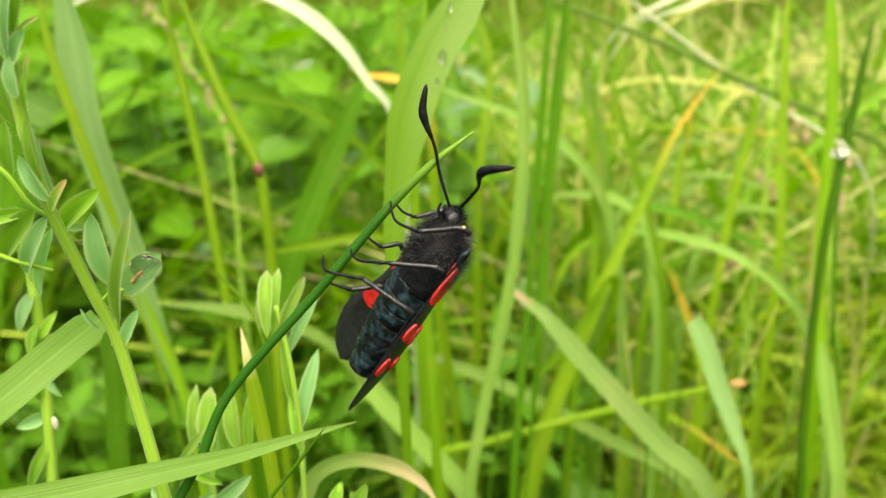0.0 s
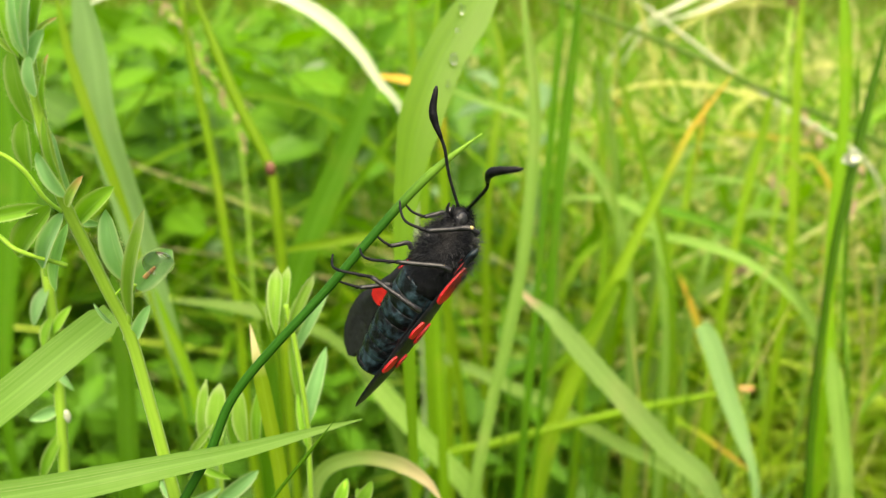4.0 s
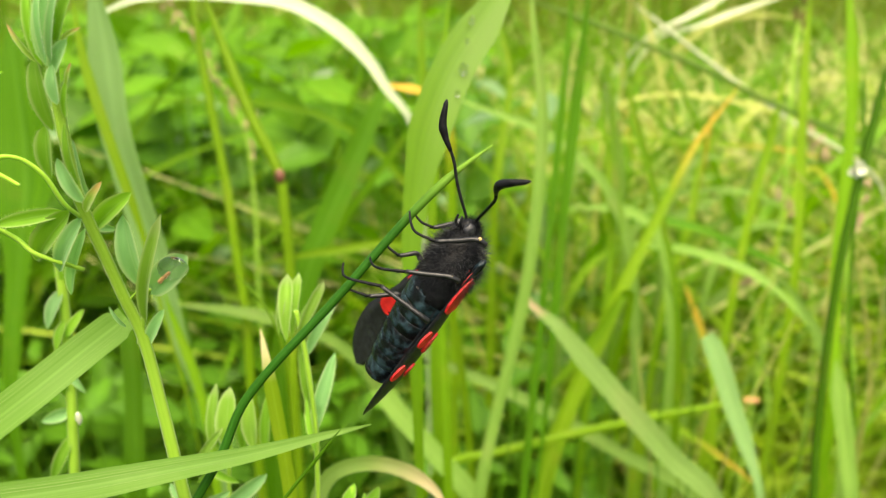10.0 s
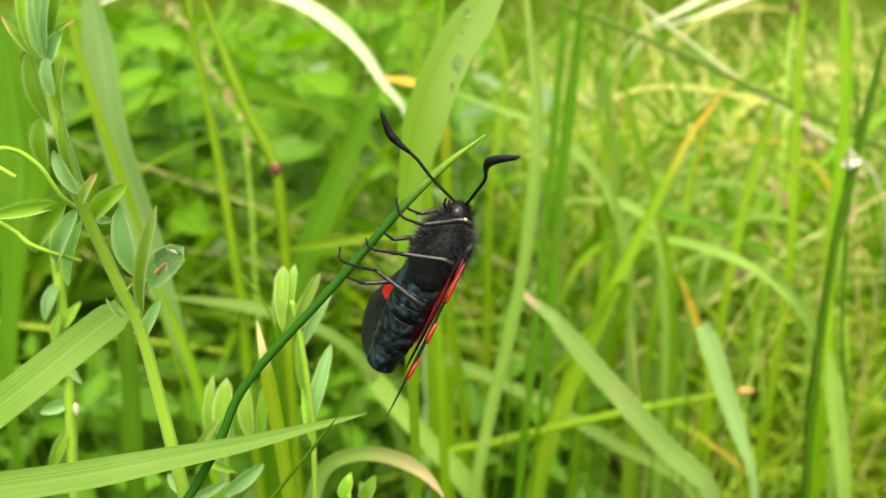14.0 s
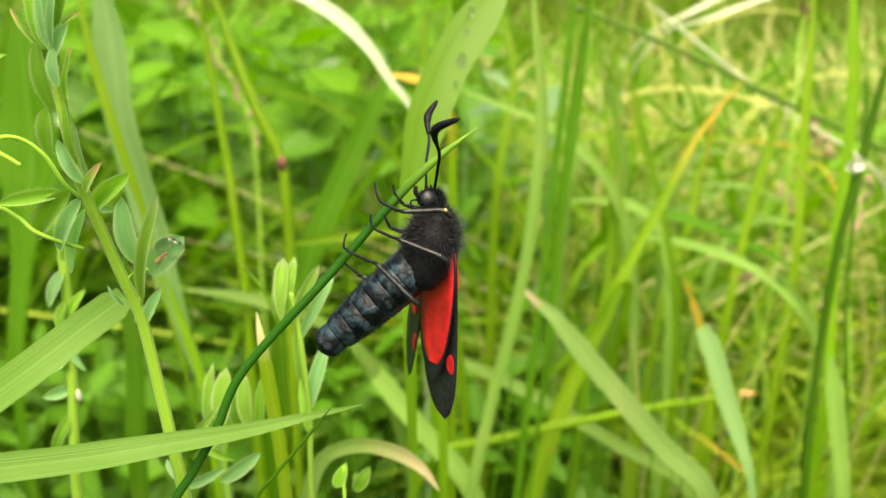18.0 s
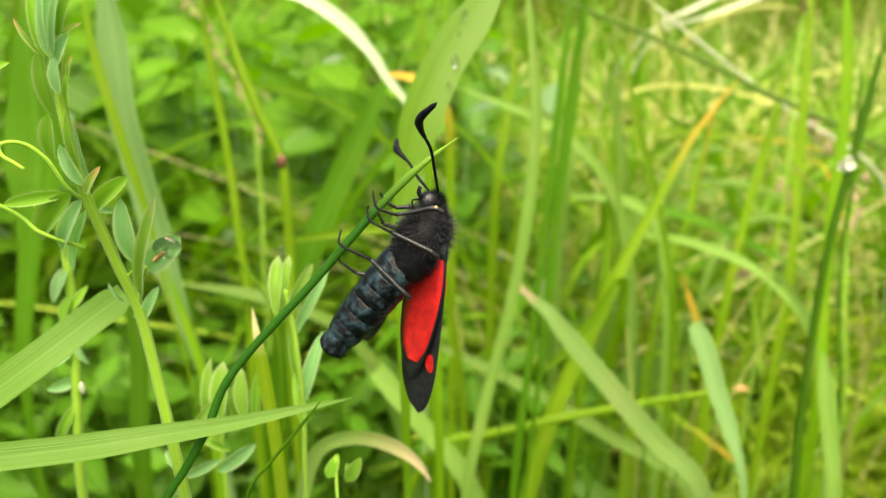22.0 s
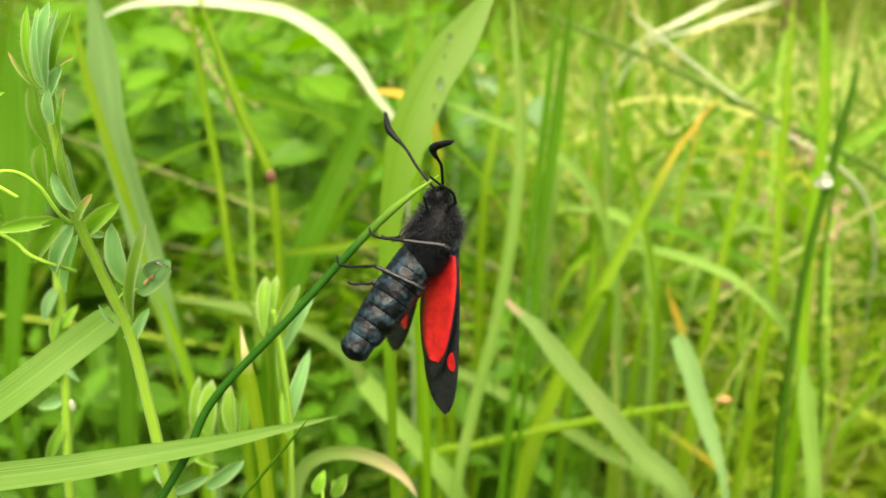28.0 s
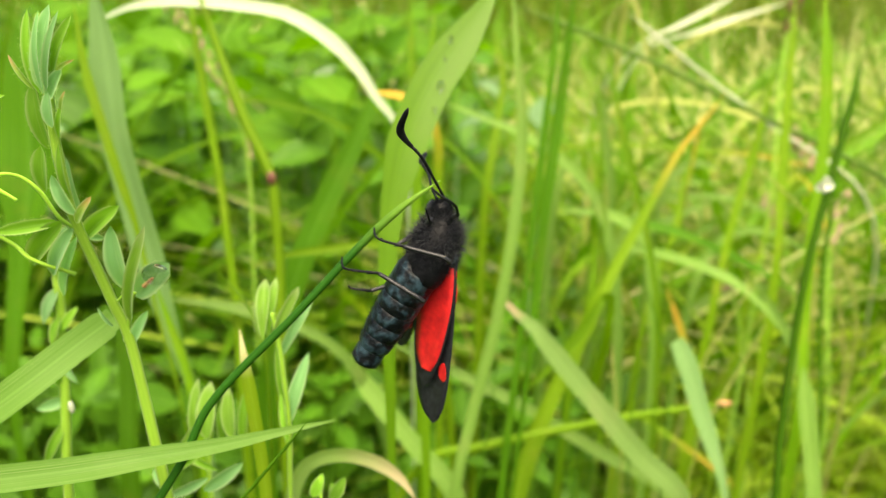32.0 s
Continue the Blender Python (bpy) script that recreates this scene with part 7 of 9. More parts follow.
    walk(MOTH["abdomen"], [
        (0, pose(-0.00046, 0.0001, -0.00318, 164.97, -19.3, -180)),
        (1, pose(-0.00046, 0.0001, -0.00318, 165.22, -19.16, 180)),
        (2, pose(-0.00046, 0.0001, -0.00318, 165.28, -19.09, -180)),
        (3, pose(-0.00046, 0.0001, -0.00318, 164.92, -19.37, 180)),
        (3.5, pose(-0.00046, 0.0001, -0.00318, 164.97, -19.45, -180)),
        (5.5, pose(-0.00046, 0.0001, -0.00318, 164.69, -19.63, 180)),
        (6, pose(-0.00046, 0.0001, -0.00318, 164.59, -19.56, -180)),
        (7, pose(-0.00046, 0.0001, -0.00318, 164.57, -19.8, 180)),
        (8, pose(-0.00046, 0.0001, -0.00318, 164.68, -19.63, -180)),
        (9, pose(-0.00046, 0.0001, -0.00318, 164.73, -19.63, -180)),
        (10, pose(-0.00046, 0.0001, -0.00318, 164.75, -19.44, -180)),
        (11, pose(-0.00046, 0.0001, -0.00318, 164.57, -19.48, -180)),
        (12, pose(-0.00046, 0.0001, -0.00318, 164.24, -19.75, 180)),
        (12.5, pose(-0.00043, 0.00012, -0.00315, 164.64, -18.75, -180)),
        (13, pose(-0.00041, 0.00014, -0.00312, 165.32, -17.92, 180)),
        (13.5, pose(-0.0004, 0.00014, -0.00306, 166.34, -18.02, 180)),
        (14, pose(-0.00039, 0.00015, -0.00301, 167.52, -17.87, -180)),
        (14.5, pose(-0.00041, 0.0001, -0.003, 169.21, -18.18, 180)),
        (16.5, pose(-0.0005, -0.0001, -0.00291, 175.21, -20.49, 180)),
        (17, pose(-0.00051, -0.00015, -0.00287, -174.54, -13.69, 180)),
        (17.5, pose(-0.0006, -0.00042, -0.00303, -160.16, -20.29, 180)),
        (18, pose(-0.00068, -0.00069, -0.00316, -150.59, -11.17, 180)),
        (18.5, pose(-0.00054, -0.00032, -0.00342, -168.74, -9.61, -180)),
        (19, pose(-0.00039, 0.00009, -0.00364, -165.71, -12.39, 180)),
        (19.5, pose(-0.00044, -0.00005, -0.00365, -174.3, -23.51, -180)),
        (20, pose(-0.0005, -0.0002, -0.00365, -174.15, -13.01, -180)),
        (20.5, pose(-0.00049, -0.00019, -0.00362, -175.7, -19.36, 180)),
        (21, pose(-0.00049, -0.00018, -0.00358, -173.88, -6.22, 180)),
        (21.5, pose(-0.00054, -0.00032, -0.00364, -170.31, -16.24, 180)),
        (22, pose(-0.00059, -0.00046, -0.00373, -171.75, -11.11, 180)),
        (22.5, pose(-0.00062, -0.00053, -0.00342, -161.57, 7.7, 180)),
        (23, pose(-0.00064, -0.0006, -0.00327, -152.67, 5.01, -180)),
        (23.5, pose(-0.00056, -0.00036, -0.00331, -166, 8.81, -180)),
        (24, pose(-0.00047, -0.00011, -0.00335, -175.16, -12.4, 180)),
        (24.5, pose(-0.00048, -0.00014, -0.00351, 178.26, -12.42, 180)),
        (25, pose(-0.00049, -0.00018, -0.00369, -178.76, -14.07, 180)),
        (25.5, pose(-0.0005, -0.00022, -0.00366, -165.91, -14.36, 180)),
        (27.5, pose(-0.00057, -0.0004, -0.00359, -162.58, 6.7, 180)),
        (28, pose(-0.00059, -0.00044, -0.00357, -161.54, 6.47, -180)),
        (28.5, pose(-0.00064, -0.00058, -0.00343, -163.02, 0.32, 180)),
        (29, pose(-0.00069, -0.00072, -0.0033, -165.96, -7.51, 180)),
        (29.5, pose(-0.00069, -0.00072, -0.00338, -167.5, -8.91, -180)),
        (30, pose(-0.00069, -0.00072, -0.00347, -165.74, -3.18, 180)),
        (30.5, pose(-0.00069, -0.00072, -0.00355, -167.64, -9.52, 180)),
        (31, pose(-0.00069, -0.00071, -0.00363, -169.26, -6.68, 180)),
        (31.5, pose(-0.00064, -0.00058, -0.00357, -173, -13.37, 180)),
        (32, pose(-0.00059, -0.00044, -0.0035, -175.31, -13.7, 180))])
    left = [
        (0, pose(0.00313, -0.00026, 0.00068, -169.53, -8.51, 116.76)),
        (1, pose(0.00313, -0.00026, 0.00068, -169.53, -8.42, 116.77)),
        (2, pose(0.00313, -0.00026, 0.00068, -169.54, -8.4, 116.77)),
        (3, pose(0.00313, -0.00026, 0.00068, -169.52, -8.55, 116.75)),
        (3.5, pose(0.00313, -0.00026, 0.00068, -169.49, -8.54, 116.75)),
        (5.5, pose(0.00313, -0.00026, 0.00068, -169.48, -8.66, 116.73)),
        (6, pose(0.00313, -0.00026, 0.00068, -169.5, -8.69, 116.73)),
        (7, pose(0.00313, -0.00026, 0.00068, -169.44, -8.73, 116.72)),
        (8, pose(0.00313, -0.00026, 0.00068, -169.47, -8.67, 116.73)),
        (9, pose(0.00313, -0.00026, 0.00068, -169.47, -8.66, 116.73)),
        (10, pose(0.00313, -0.00026, 0.00068, -169.51, -8.63, 116.74)),
        (11, pose(0.00313, -0.00026, 0.00068, -169.53, -8.69, 116.74)),
        (12, pose(0.00313, -0.00026, 0.00068, -169.5, -8.83, 116.72)),
        (12.5, pose(0.00308, -0.00007, 0.00043, -173.28, -11.01, 124.67)),
        (13, pose(0.00301, 0.00012, 0.00018, -177.41, -12.2, 132.86)),
        (13.5, pose(0.00297, 0.00035, 0.00031, -179.77, -11.53, 139.28)),
        (14, pose(0.00293, 0.00058, 0.00043, 178.07, -10.25, 145.62)),
        (14.5, pose(0.00283, 0.00076, 0.00038, 176.42, -9.85, 151.53)),
        (16.5, pose(0.00234, 0.00135, 0.00017, 170.08, -7.85, 175.07)),
        (17, pose(0.0022, 0.00148, 0.00012, 169.76, -8.2, -179.21)),
        (17.5, pose(0.00208, 0.00166, 0.00018, 158.89, 13.58, -128.04)),
        (18, pose(0.00194, 0.00183, 0.00026, 157.8, 0.99, -156.77)),
        (18.5, pose(0.00203, 0.00207, -0.00001, 145.61, 17.01, -152.46)),
        (19, pose(0.00219, 0.00251, -0.00015, 151.33, 11.09, -143.96)),
        (19.5, pose(0.00213, 0.00234, -0.00011, 156.07, 5.95, -146.55)),
        (20, pose(0.00207, 0.00217, -0.00004, 152.04, 5.56, -148.85)),
        (20.5, pose(0.00211, 0.00229, 0.00015, 156.14, 5.26, -148.42)),
        (21, pose(0.00216, 0.00243, 0.00033, 152.77, 9.27, -147.79)),
        (21.5, pose(0.00214, 0.00236, 0, 156.46, 1.59, -146.92)),
        (22, pose(0.00212, 0.00231, -0.00032, 153.11, 6.63, -147.27)),
        (22.5, pose(0.002, 0.002, -0.00043, 152.59, 14.6, -131.71)),
        (23, pose(0.00193, 0.00178, -0.0005, 160.94, 18.42, -115.29)),
        (23.5, pose(0.00203, 0.00207, -0.00025, 149.16, 24.15, -133.15)),
        (24, pose(0.00213, 0.00233, 0.00009, 150, 6.54, -146.73)),
        (24.5, pose(0.00206, 0.00214, 0.00036, 145.89, 10.52, -146.97)),
        (25, pose(0.00198, 0.00194, 0.00058, 149.88, 12.04, -148.1)),
        (25.5, pose(0.00201, 0.00201, 0.00037, 163.15, 1.23, -148.34)),
        (27.5, pose(0.0021, 0.00225, -0.00054, 157.01, 5.4, -150.88)),
        (28, pose(0.0021, 0.00227, -0.00078, 157.94, 5.96, -151.77)),
        (28.5, pose(0.00205, 0.00212, -0.00045, 159.71, 5.28, -151.83)),
        (29, pose(0.00199, 0.00196, -0.00013, 157.37, 5.51, -151.61)),
        (29.5, pose(0.00198, 0.00192, -0.00022, 155.04, 6.91, -151.61)),
        (30, pose(0.00197, 0.00189, -0.00032, 152.67, 9.28, -151.88)),
        (30.5, pose(0.00196, 0.00186, -0.00042, 154.52, 8.06, -151.81)),
        (31, pose(0.00194, 0.00183, -0.00051, 158.94, 8.02, -152.28)),
        (31.5, pose(0.002, 0.00199, -0.0007, 158.29, 5.54, -151.73)),
        (32, pose(0.00205, 0.00214, -0.00088, 158.32, 3.48, -151.36))]
    opening = ((0, 0), (12, 0), (14, 5), (16.5, 8), (17, 8), (17.5, 0), (32, 0))
    left = [(at, m @ pose(0, 0, 0, 0, 0, np.interp(at, *zip(*opening)))) for at, m in left]
    walk(MOTH["left_forewing"], left)
    walk(MOTH["left_hindwing"], left)
    right = [
        (0, pose(-0.00115, 0.0014, -0.00106, 148.97, -20.02, -153.9)),
        (1, pose(-0.00115, 0.0014, -0.00106, 149.36, -20.04, -153.99)),
        (2, pose(-0.00115, 0.0014, -0.00106, 149.45, -19.99, -154.01)),
        (3, pose(-0.00115, 0.0014, -0.00106, 148.87, -20.06, -153.88)),
        (3.5, pose(-0.00115, 0.0014, -0.00106, 148.92, -20.23, -153.9)),
        (5.5, pose(-0.00115, 0.0014, -0.00106, 148.47, -20.23, -153.8)),
        (6, pose(-0.00115, 0.0014, -0.00106, 148.34, -20.03, -153.77)),
        (7, pose(-0.00115, 0.0014, -0.00106, 148.25, -20.37, -153.76)),
        (8, pose(-0.00115, 0.0014, -0.00106, 148.45, -20.22, -153.8)),
        (9, pose(-0.00115, 0.0014, -0.00106, 148.51, -20.27, -153.82)),
        (10, pose(-0.00115, 0.0014, -0.00106, 148.6, -20.01, -153.82)),
        (11, pose(-0.00115, 0.0014, -0.00106, 148.34, -19.89, -153.76)),
        (12, pose(-0.00115, 0.0014, -0.00106, 147.8, -19.98, -153.64)),
        (12.5, pose(-0.00121, 0.00135, -0.00106, 148.83, -20.13, -154.18)),
        (13, pose(-0.00127, 0.00129, -0.00107, 149.64, -20.57, -154.69)),
        (13.5, pose(-0.00132, 0.00123, -0.00107, 149.3, -21.91, -154.92)),
        (14, pose(-0.00138, 0.00117, -0.00107, 149.24, -23.21, -155.19)),
        (14.5, pose(-0.00143, 0.0011, -0.00107, 150.58, -25.82, -155.99)),
        (16.5, pose(-0.00161, 0.00081, -0.00108, 157.12, -36.87, -160.46)),
        (17, pose(-0.00164, 0.00074, -0.00108, 159.2, -40.04, -162.06)),
        (17.5, pose(-0.00169, 0.00063, -0.00108, 154.14, -30.18, -158.87)),
        (18, pose(-0.00172, 0.00053, -0.00107, 151.93, -21.89, -158.6)),
        (18.5, pose(-0.00164, 0.00076, -0.00107, 145.58, -27.07, -154.63)),
        (19, pose(-0.00157, 0.00096, -0.00101, 141, -30.36, -151.5)),
        (19.5, pose(-0.00158, 0.00091, -0.00103, 145.63, -32.14, -154.15)),
        (20, pose(-0.0016, 0.00087, -0.00104, 150.11, -32.79, -156.74)),
        (20.5, pose(-0.00162, 0.00082, -0.00106, 153.36, -32.47, -158.58)),
        (21, pose(-0.00164, 0.00077, -0.00106, 157.57, -32.95, -160.85)),
        (21.5, pose(-0.00164, 0.00075, -0.00107, 155.43, -32.22, -159.71)),
        (22, pose(-0.00165, 0.00072, -0.00107, 155.38, -32.61, -159.68)),
        (22.5, pose(-0.00173, 0.00051, -0.00107, 159.09, -30.87, -161.6)),
        (23, pose(-0.00181, 0.00028, -0.00101, 167.12, -27.43, -165.14)),
        (23.5, pose(-0.00175, 0.00044, -0.00106, 158.65, -34.32, -161.47)),
        (24, pose(-0.00169, 0.00061, -0.00108, 150.28, -39.1, -156.76)),
        (24.5, pose(-0.00166, 0.0007, -0.00107, 148.9, -37.2, -155.91)),
        (25, pose(-0.00164, 0.00077, -0.00106, 147.36, -34.2, -155.06)),
        (25.5, pose(-0.00165, 0.00074, -0.00107, 146.27, -32.36, -154.52)),
        (27.5, pose(-0.00169, 0.00061, -0.00108, 151.45, -29.01, -157.69)),
        (28, pose(-0.00171, 0.00058, -0.00108, 153.44, -27.81, -158.8)),
        (28.5, pose(-0.0017, 0.00058, -0.00108, 152.87, -29.98, -158.39)),
        (29, pose(-0.0017, 0.00059, -0.00108, 152.51, -32.36, -158.11)),
        (29.5, pose(-0.0017, 0.0006, -0.00108, 150.86, -31.54, -157.22)),
        (30, pose(-0.0017, 0.0006, -0.00108, 149.66, -30.5, -156.61)),
        (30.5, pose(-0.0017, 0.0006, -0.00108, 148.33, -29.28, -155.95)),
        (31, pose(-0.0017, 0.0006, -0.00108, 146.67, -28.27, -155.11)),
        (31.5, pose(-0.0017, 0.0006, -0.00108, 146.54, -29.75, -154.89)),
        (32, pose(-0.0017, 0.0006, -0.00108, 145.9, -31.7, -154.35))]
    right = [(at, m @ pose(0, 0, 0, 0, 0, np.interp(at, (17, 17.5, 18, 19, 32), (0, 0, 15, -18, -18)))) for at, m in right]
    walk(MOTH["right_forewing"], right)
    walk(MOTH["right_hindwing"], right)
    walk(MOTH["left_antenna"], [
        (0, pose(0.00011, -0.00031, 0.00433, -34.04, -63.97, -177.55)),
        (1, pose(0.00011, -0.00031, 0.00433, -33.07, -63.72, -178.22)),
        (2, pose(0.00011, -0.00031, 0.00433, -32.51, -63.54, -178.72)),
        (3, pose(0.00011, -0.00031, 0.00433, -33.83, -63.91, -177.71)),
        (3.5, pose(0.00011, -0.00031, 0.00433, -33.74, -63.95, -177.6)),
        (5.5, pose(0.00011, -0.00031, 0.00433, -34.32, -64.08, -177.24)),
        (6, pose(0.00011, -0.00031, 0.00433, -34.23, -63.97, -177.55)),
        (7, pose(0.00011, -0.00031, 0.00433, -34.74, -64.24, -176.8)),
        (8, pose(0.00011, -0.00031, 0.00433, -34.23, -64.05, -177.32)),
        (9, pose(0.00011, -0.00031, 0.00433, -34.03, -64.02, -177.42)),
        (10, pose(0.00011, -0.00031, 0.00433, -33.61, -63.8, -178.01)),
        (11, pose(0.00011, -0.00031, 0.00433, -34.13, -63.89, -177.77)),
        (12, pose(0.00011, -0.00031, 0.00433, -35.29, -64.22, -176.85)),
        (12.5, pose(0.00019, -0.00024, 0.00432, -25.77, -63.37, -178.7)),
        (13, pose(0.00026, -0.00016, 0.00431, -21.51, -64.99, -175.88)),
        (13.5, pose(0.00029, -0.00011, 0.00434, -24.54, -64.63, -177.2)),
        (14, pose(0.00033, -0.00006, 0.00437, -23.93, -63.88, -179.4)),
        (14.5, pose(0.00029, -0.00011, 0.00432, -21.75, -64.5, -178.84)),
        (16.5, pose(0.00017, -0.00033, 0.00409, -8.81, -63.97, 178.36)),
        (17, pose(0.00015, -0.00039, 0.00403, -1.64, -65.89, -179.67)),
        (17.5, pose(-0.00001, -0.00082, 0.00432, 18.71, -60.25, 172.14)),
        (18, pose(-0.00013, -0.00124, 0.00465, -6.36, -61.44, 170.92)),
        (18.5, pose(0.00009, -0.00062, 0.00443, -52.48, -64.37, -155.78)),
        (19, pose(0.00036, 0.0001, 0.00461, -33.17, -59.49, -113.82)),
        (19.5, pose(0.00026, -0.00016, 0.00465, -61.56, -61.64, -123.74)),
        (20, pose(0.00017, -0.00042, 0.00471, -3.78, -63.02, -134.3)),
        (20.5, pose(0.00018, -0.00039, 0.00464, -67.66, -67.07, -93.72)),
        (21, pose(0.00019, -0.00036, 0.00457, 1.09, -53.55, -172.01)),
        (21.5, pose(0.0001, -0.00061, 0.00449, 31.05, -57.12, -170.14)),
        (22, pose(0, -0.00088, 0.00445, -32.73, -48.75, 179.93)),
        (22.5, pose(-0.00004, -0.00098, 0.00421, 3.7, -55.35, 166.36)),
        (23, pose(-0.00008, -0.00108, 0.00422, 12.38, -57.21, 145.6)),
        (23.5, pose(0.00008, -0.00066, 0.00417, 11.23, -80.94, 164.33)),
        (24, pose(0.00024, -0.00022, 0.00431, 43.96, -72.74, -163.61)),
        (24.5, pose(0.00021, -0.00029, 0.00446, -66.17, -74.57, -120.39)),
        (25, pose(0.00019, -0.00035, 0.00461, -80.3, -70.67, -105.46)),
        (25.5, pose(0.00016, -0.00043, 0.00454, -46.61, -72.51, -113.49)),
        (27.5, pose(0.00005, -0.00074, 0.00436, -30.76, -63.76, -178.44)),
        (28, pose(0.00002, -0.00082, 0.00432, -24.31, -70.73, -175.53)),
        (28.5, pose(-0.00007, -0.00106, 0.00445, -21.88, -63.78, 177.61)),
        (29, pose(-0.00016, -0.00131, 0.00458, -32.81, -69.78, -174.36)),
        (29.5, pose(-0.00016, -0.00131, 0.00452, -29.4, -75.42, -160.68)),
        (30, pose(-0.00016, -0.00131, 0.00449, -23.32, -56.59, 174.75)),
        (30.5, pose(-0.00016, -0.00131, 0.00444, -16.71, -56.28, 175.06)),
        (31, pose(-0.00016, -0.00131, 0.00439, -29.52, -53.05, 173.37)),
        (31.5, pose(-0.00007, -0.00107, 0.00437, -34.64, -48.43, 171.21)),
        (32, pose(0.00002, -0.00082, 0.00434, -40.35, -45.49, 170.21))])
    walk(MOTH["right_antenna"], [
        (0, pose(-0.00079, -0.00037, 0.00392, -40.94, -12.78, 139.68)),
        (1, pose(-0.00079, -0.00037, 0.00392, -40.86, -12.59, 139.61)),
        (2, pose(-0.00079, -0.00037, 0.00392, -40.82, -12.34, 139.52)),
        (3, pose(-0.00079, -0.00037, 0.00392, -40.93, -12.65, 139.63)),
        (3.5, pose(-0.00079, -0.00037, 0.00392, -40.91, -12.79, 139.68)),
        (5.5, pose(-0.00079, -0.00037, 0.00392, -40.98, -12.77, 139.68)),
        (6, pose(-0.00079, -0.00037, 0.00392, -40.99, -12.49, 139.57)),
        (7, pose(-0.00079, -0.00037, 0.00392, -41.01, -12.95, 139.74)),
        (8, pose(-0.00079, -0.00037, 0.00392, -40.97, -12.72, 139.66)),
        (9, pose(-0.00079, -0.00037, 0.00392, -40.95, -12.7, 139.65)),
        (10, pose(-0.00079, -0.00037, 0.00392, -40.94, -12.35, 139.52)),
        (11, pose(-0.00079, -0.00037, 0.00392, -41, -12.33, 139.51)),
        (12, pose(-0.00079, -0.00037, 0.00392, -41.1, -12.61, 139.62)),
        (12.5, pose(-0.00072, -0.00034, 0.00391, -33.94, 10.63, 133.32)),
        (13, pose(-0.00065, -0.0003, 0.00392, -52.73, 0.98, 138.84)),
        (13.5, pose(-0.00061, -0.00029, 0.00396, -61.05, -15.13, 146.13)),
        (14, pose(-0.00058, -0.00027, 0.004, -66.45, -17.19, 148.6)),
        (14.5, pose(-0.00061, -0.00036, 0.00396, -67.65, -18.14, 150.66)),
        (16.5, pose(-0.00069, -0.00073, 0.00378, -81.5, -33.22, 161.4)),
        (17, pose(-0.0007, -0.00082, 0.00373, -83.97, -39.25, 164.55)),
        (17.5, pose(-0.00085, -0.0013, 0.00406, -32.35, 34.31, 152.42)),
        (18, pose(-0.00096, -0.00175, 0.00441, -12.03, 30.4, 156.53)),
        (18.5, pose(-0.00071, -0.00107, 0.00404, -36.25, 36.71, 145.55)),
        (19, pose(-0.00041, -0.00026, 0.00408, -27.59, 17.1, 149.58)),
        (19.5, pose(-0.00052, -0.00054, 0.00414, -39.36, 26.19, 145.06)),
        (20, pose(-0.00062, -0.00082, 0.00424, -94.26, 43.92, 133.46)),
        (20.5, pose(-0.00061, -0.00081, 0.0042, -50.44, 12.51, 154.83)),
        (21, pose(-0.00061, -0.0008, 0.00416, -90.13, 17.89, 153.58)),
        (21.5, pose(-0.00071, -0.00107, 0.0041, -67.91, 47.7, 139.29)),
        (22, pose(-0.00081, -0.00134, 0.00408, -55.93, 53.01, 136.61)),
        (22.5, pose(-0.00086, -0.00149, 0.00399, -28.81, 33.59, 157.09)),
        (23, pose(-0.00091, -0.00163, 0.00419, -24.77, 50.22, 171.09)),
        (23.5, pose(-0.00075, -0.00119, 0.004, 128.38, 82.04, -15.06)),
        (24, pose(-0.00058, -0.00071, 0.00401, -37.15, 55.38, 144.51)),
        (24.5, pose(-0.00059, -0.00076, 0.0041, -62.32, 6.11, 158.34)),
        (25, pose(-0.00061, -0.0008, 0.00421, -65.19, -16.99, 166.14)),
        (25.5, pose(-0.00064, -0.00088, 0.00415, -47.49, 24.64, 151.71)),
        (27.5, pose(-0.00077, -0.00124, 0.00406, -52.24, 41.84, 150.67)),
        (28, pose(-0.0008, -0.00132, 0.00405, -49.04, 30.78, 155.05)),
        (28.5, pose(-0.00089, -0.00157, 0.00417, -40.64, 38.75, 153.13)),
        (29, pose(-0.00098, -0.00181, 0.0043, -43.2, 22.62, 156.19)),
        (29.5, pose(-0.00098, -0.00181, 0.00424, -52.66, 18.34, 156.87)),
        (30, pose(-0.00098, -0.00181, 0.0042, -49.44, 55.07, 146.09)),
        (30.5, pose(-0.00098, -0.00181, 0.00415, -59.07, 47.69, 149.02)),
        (31, pose(-0.00098, -0.0018, 0.0041, -49.38, 46.11, 149.58)),
        (31.5, pose(-0.00089, -0.00157, 0.00409, -38.97, 53.51, 146.52)),
        (32, pose(-0.0008, -0.00132, 0.00405, -32.06, 57.24, 144.29))])
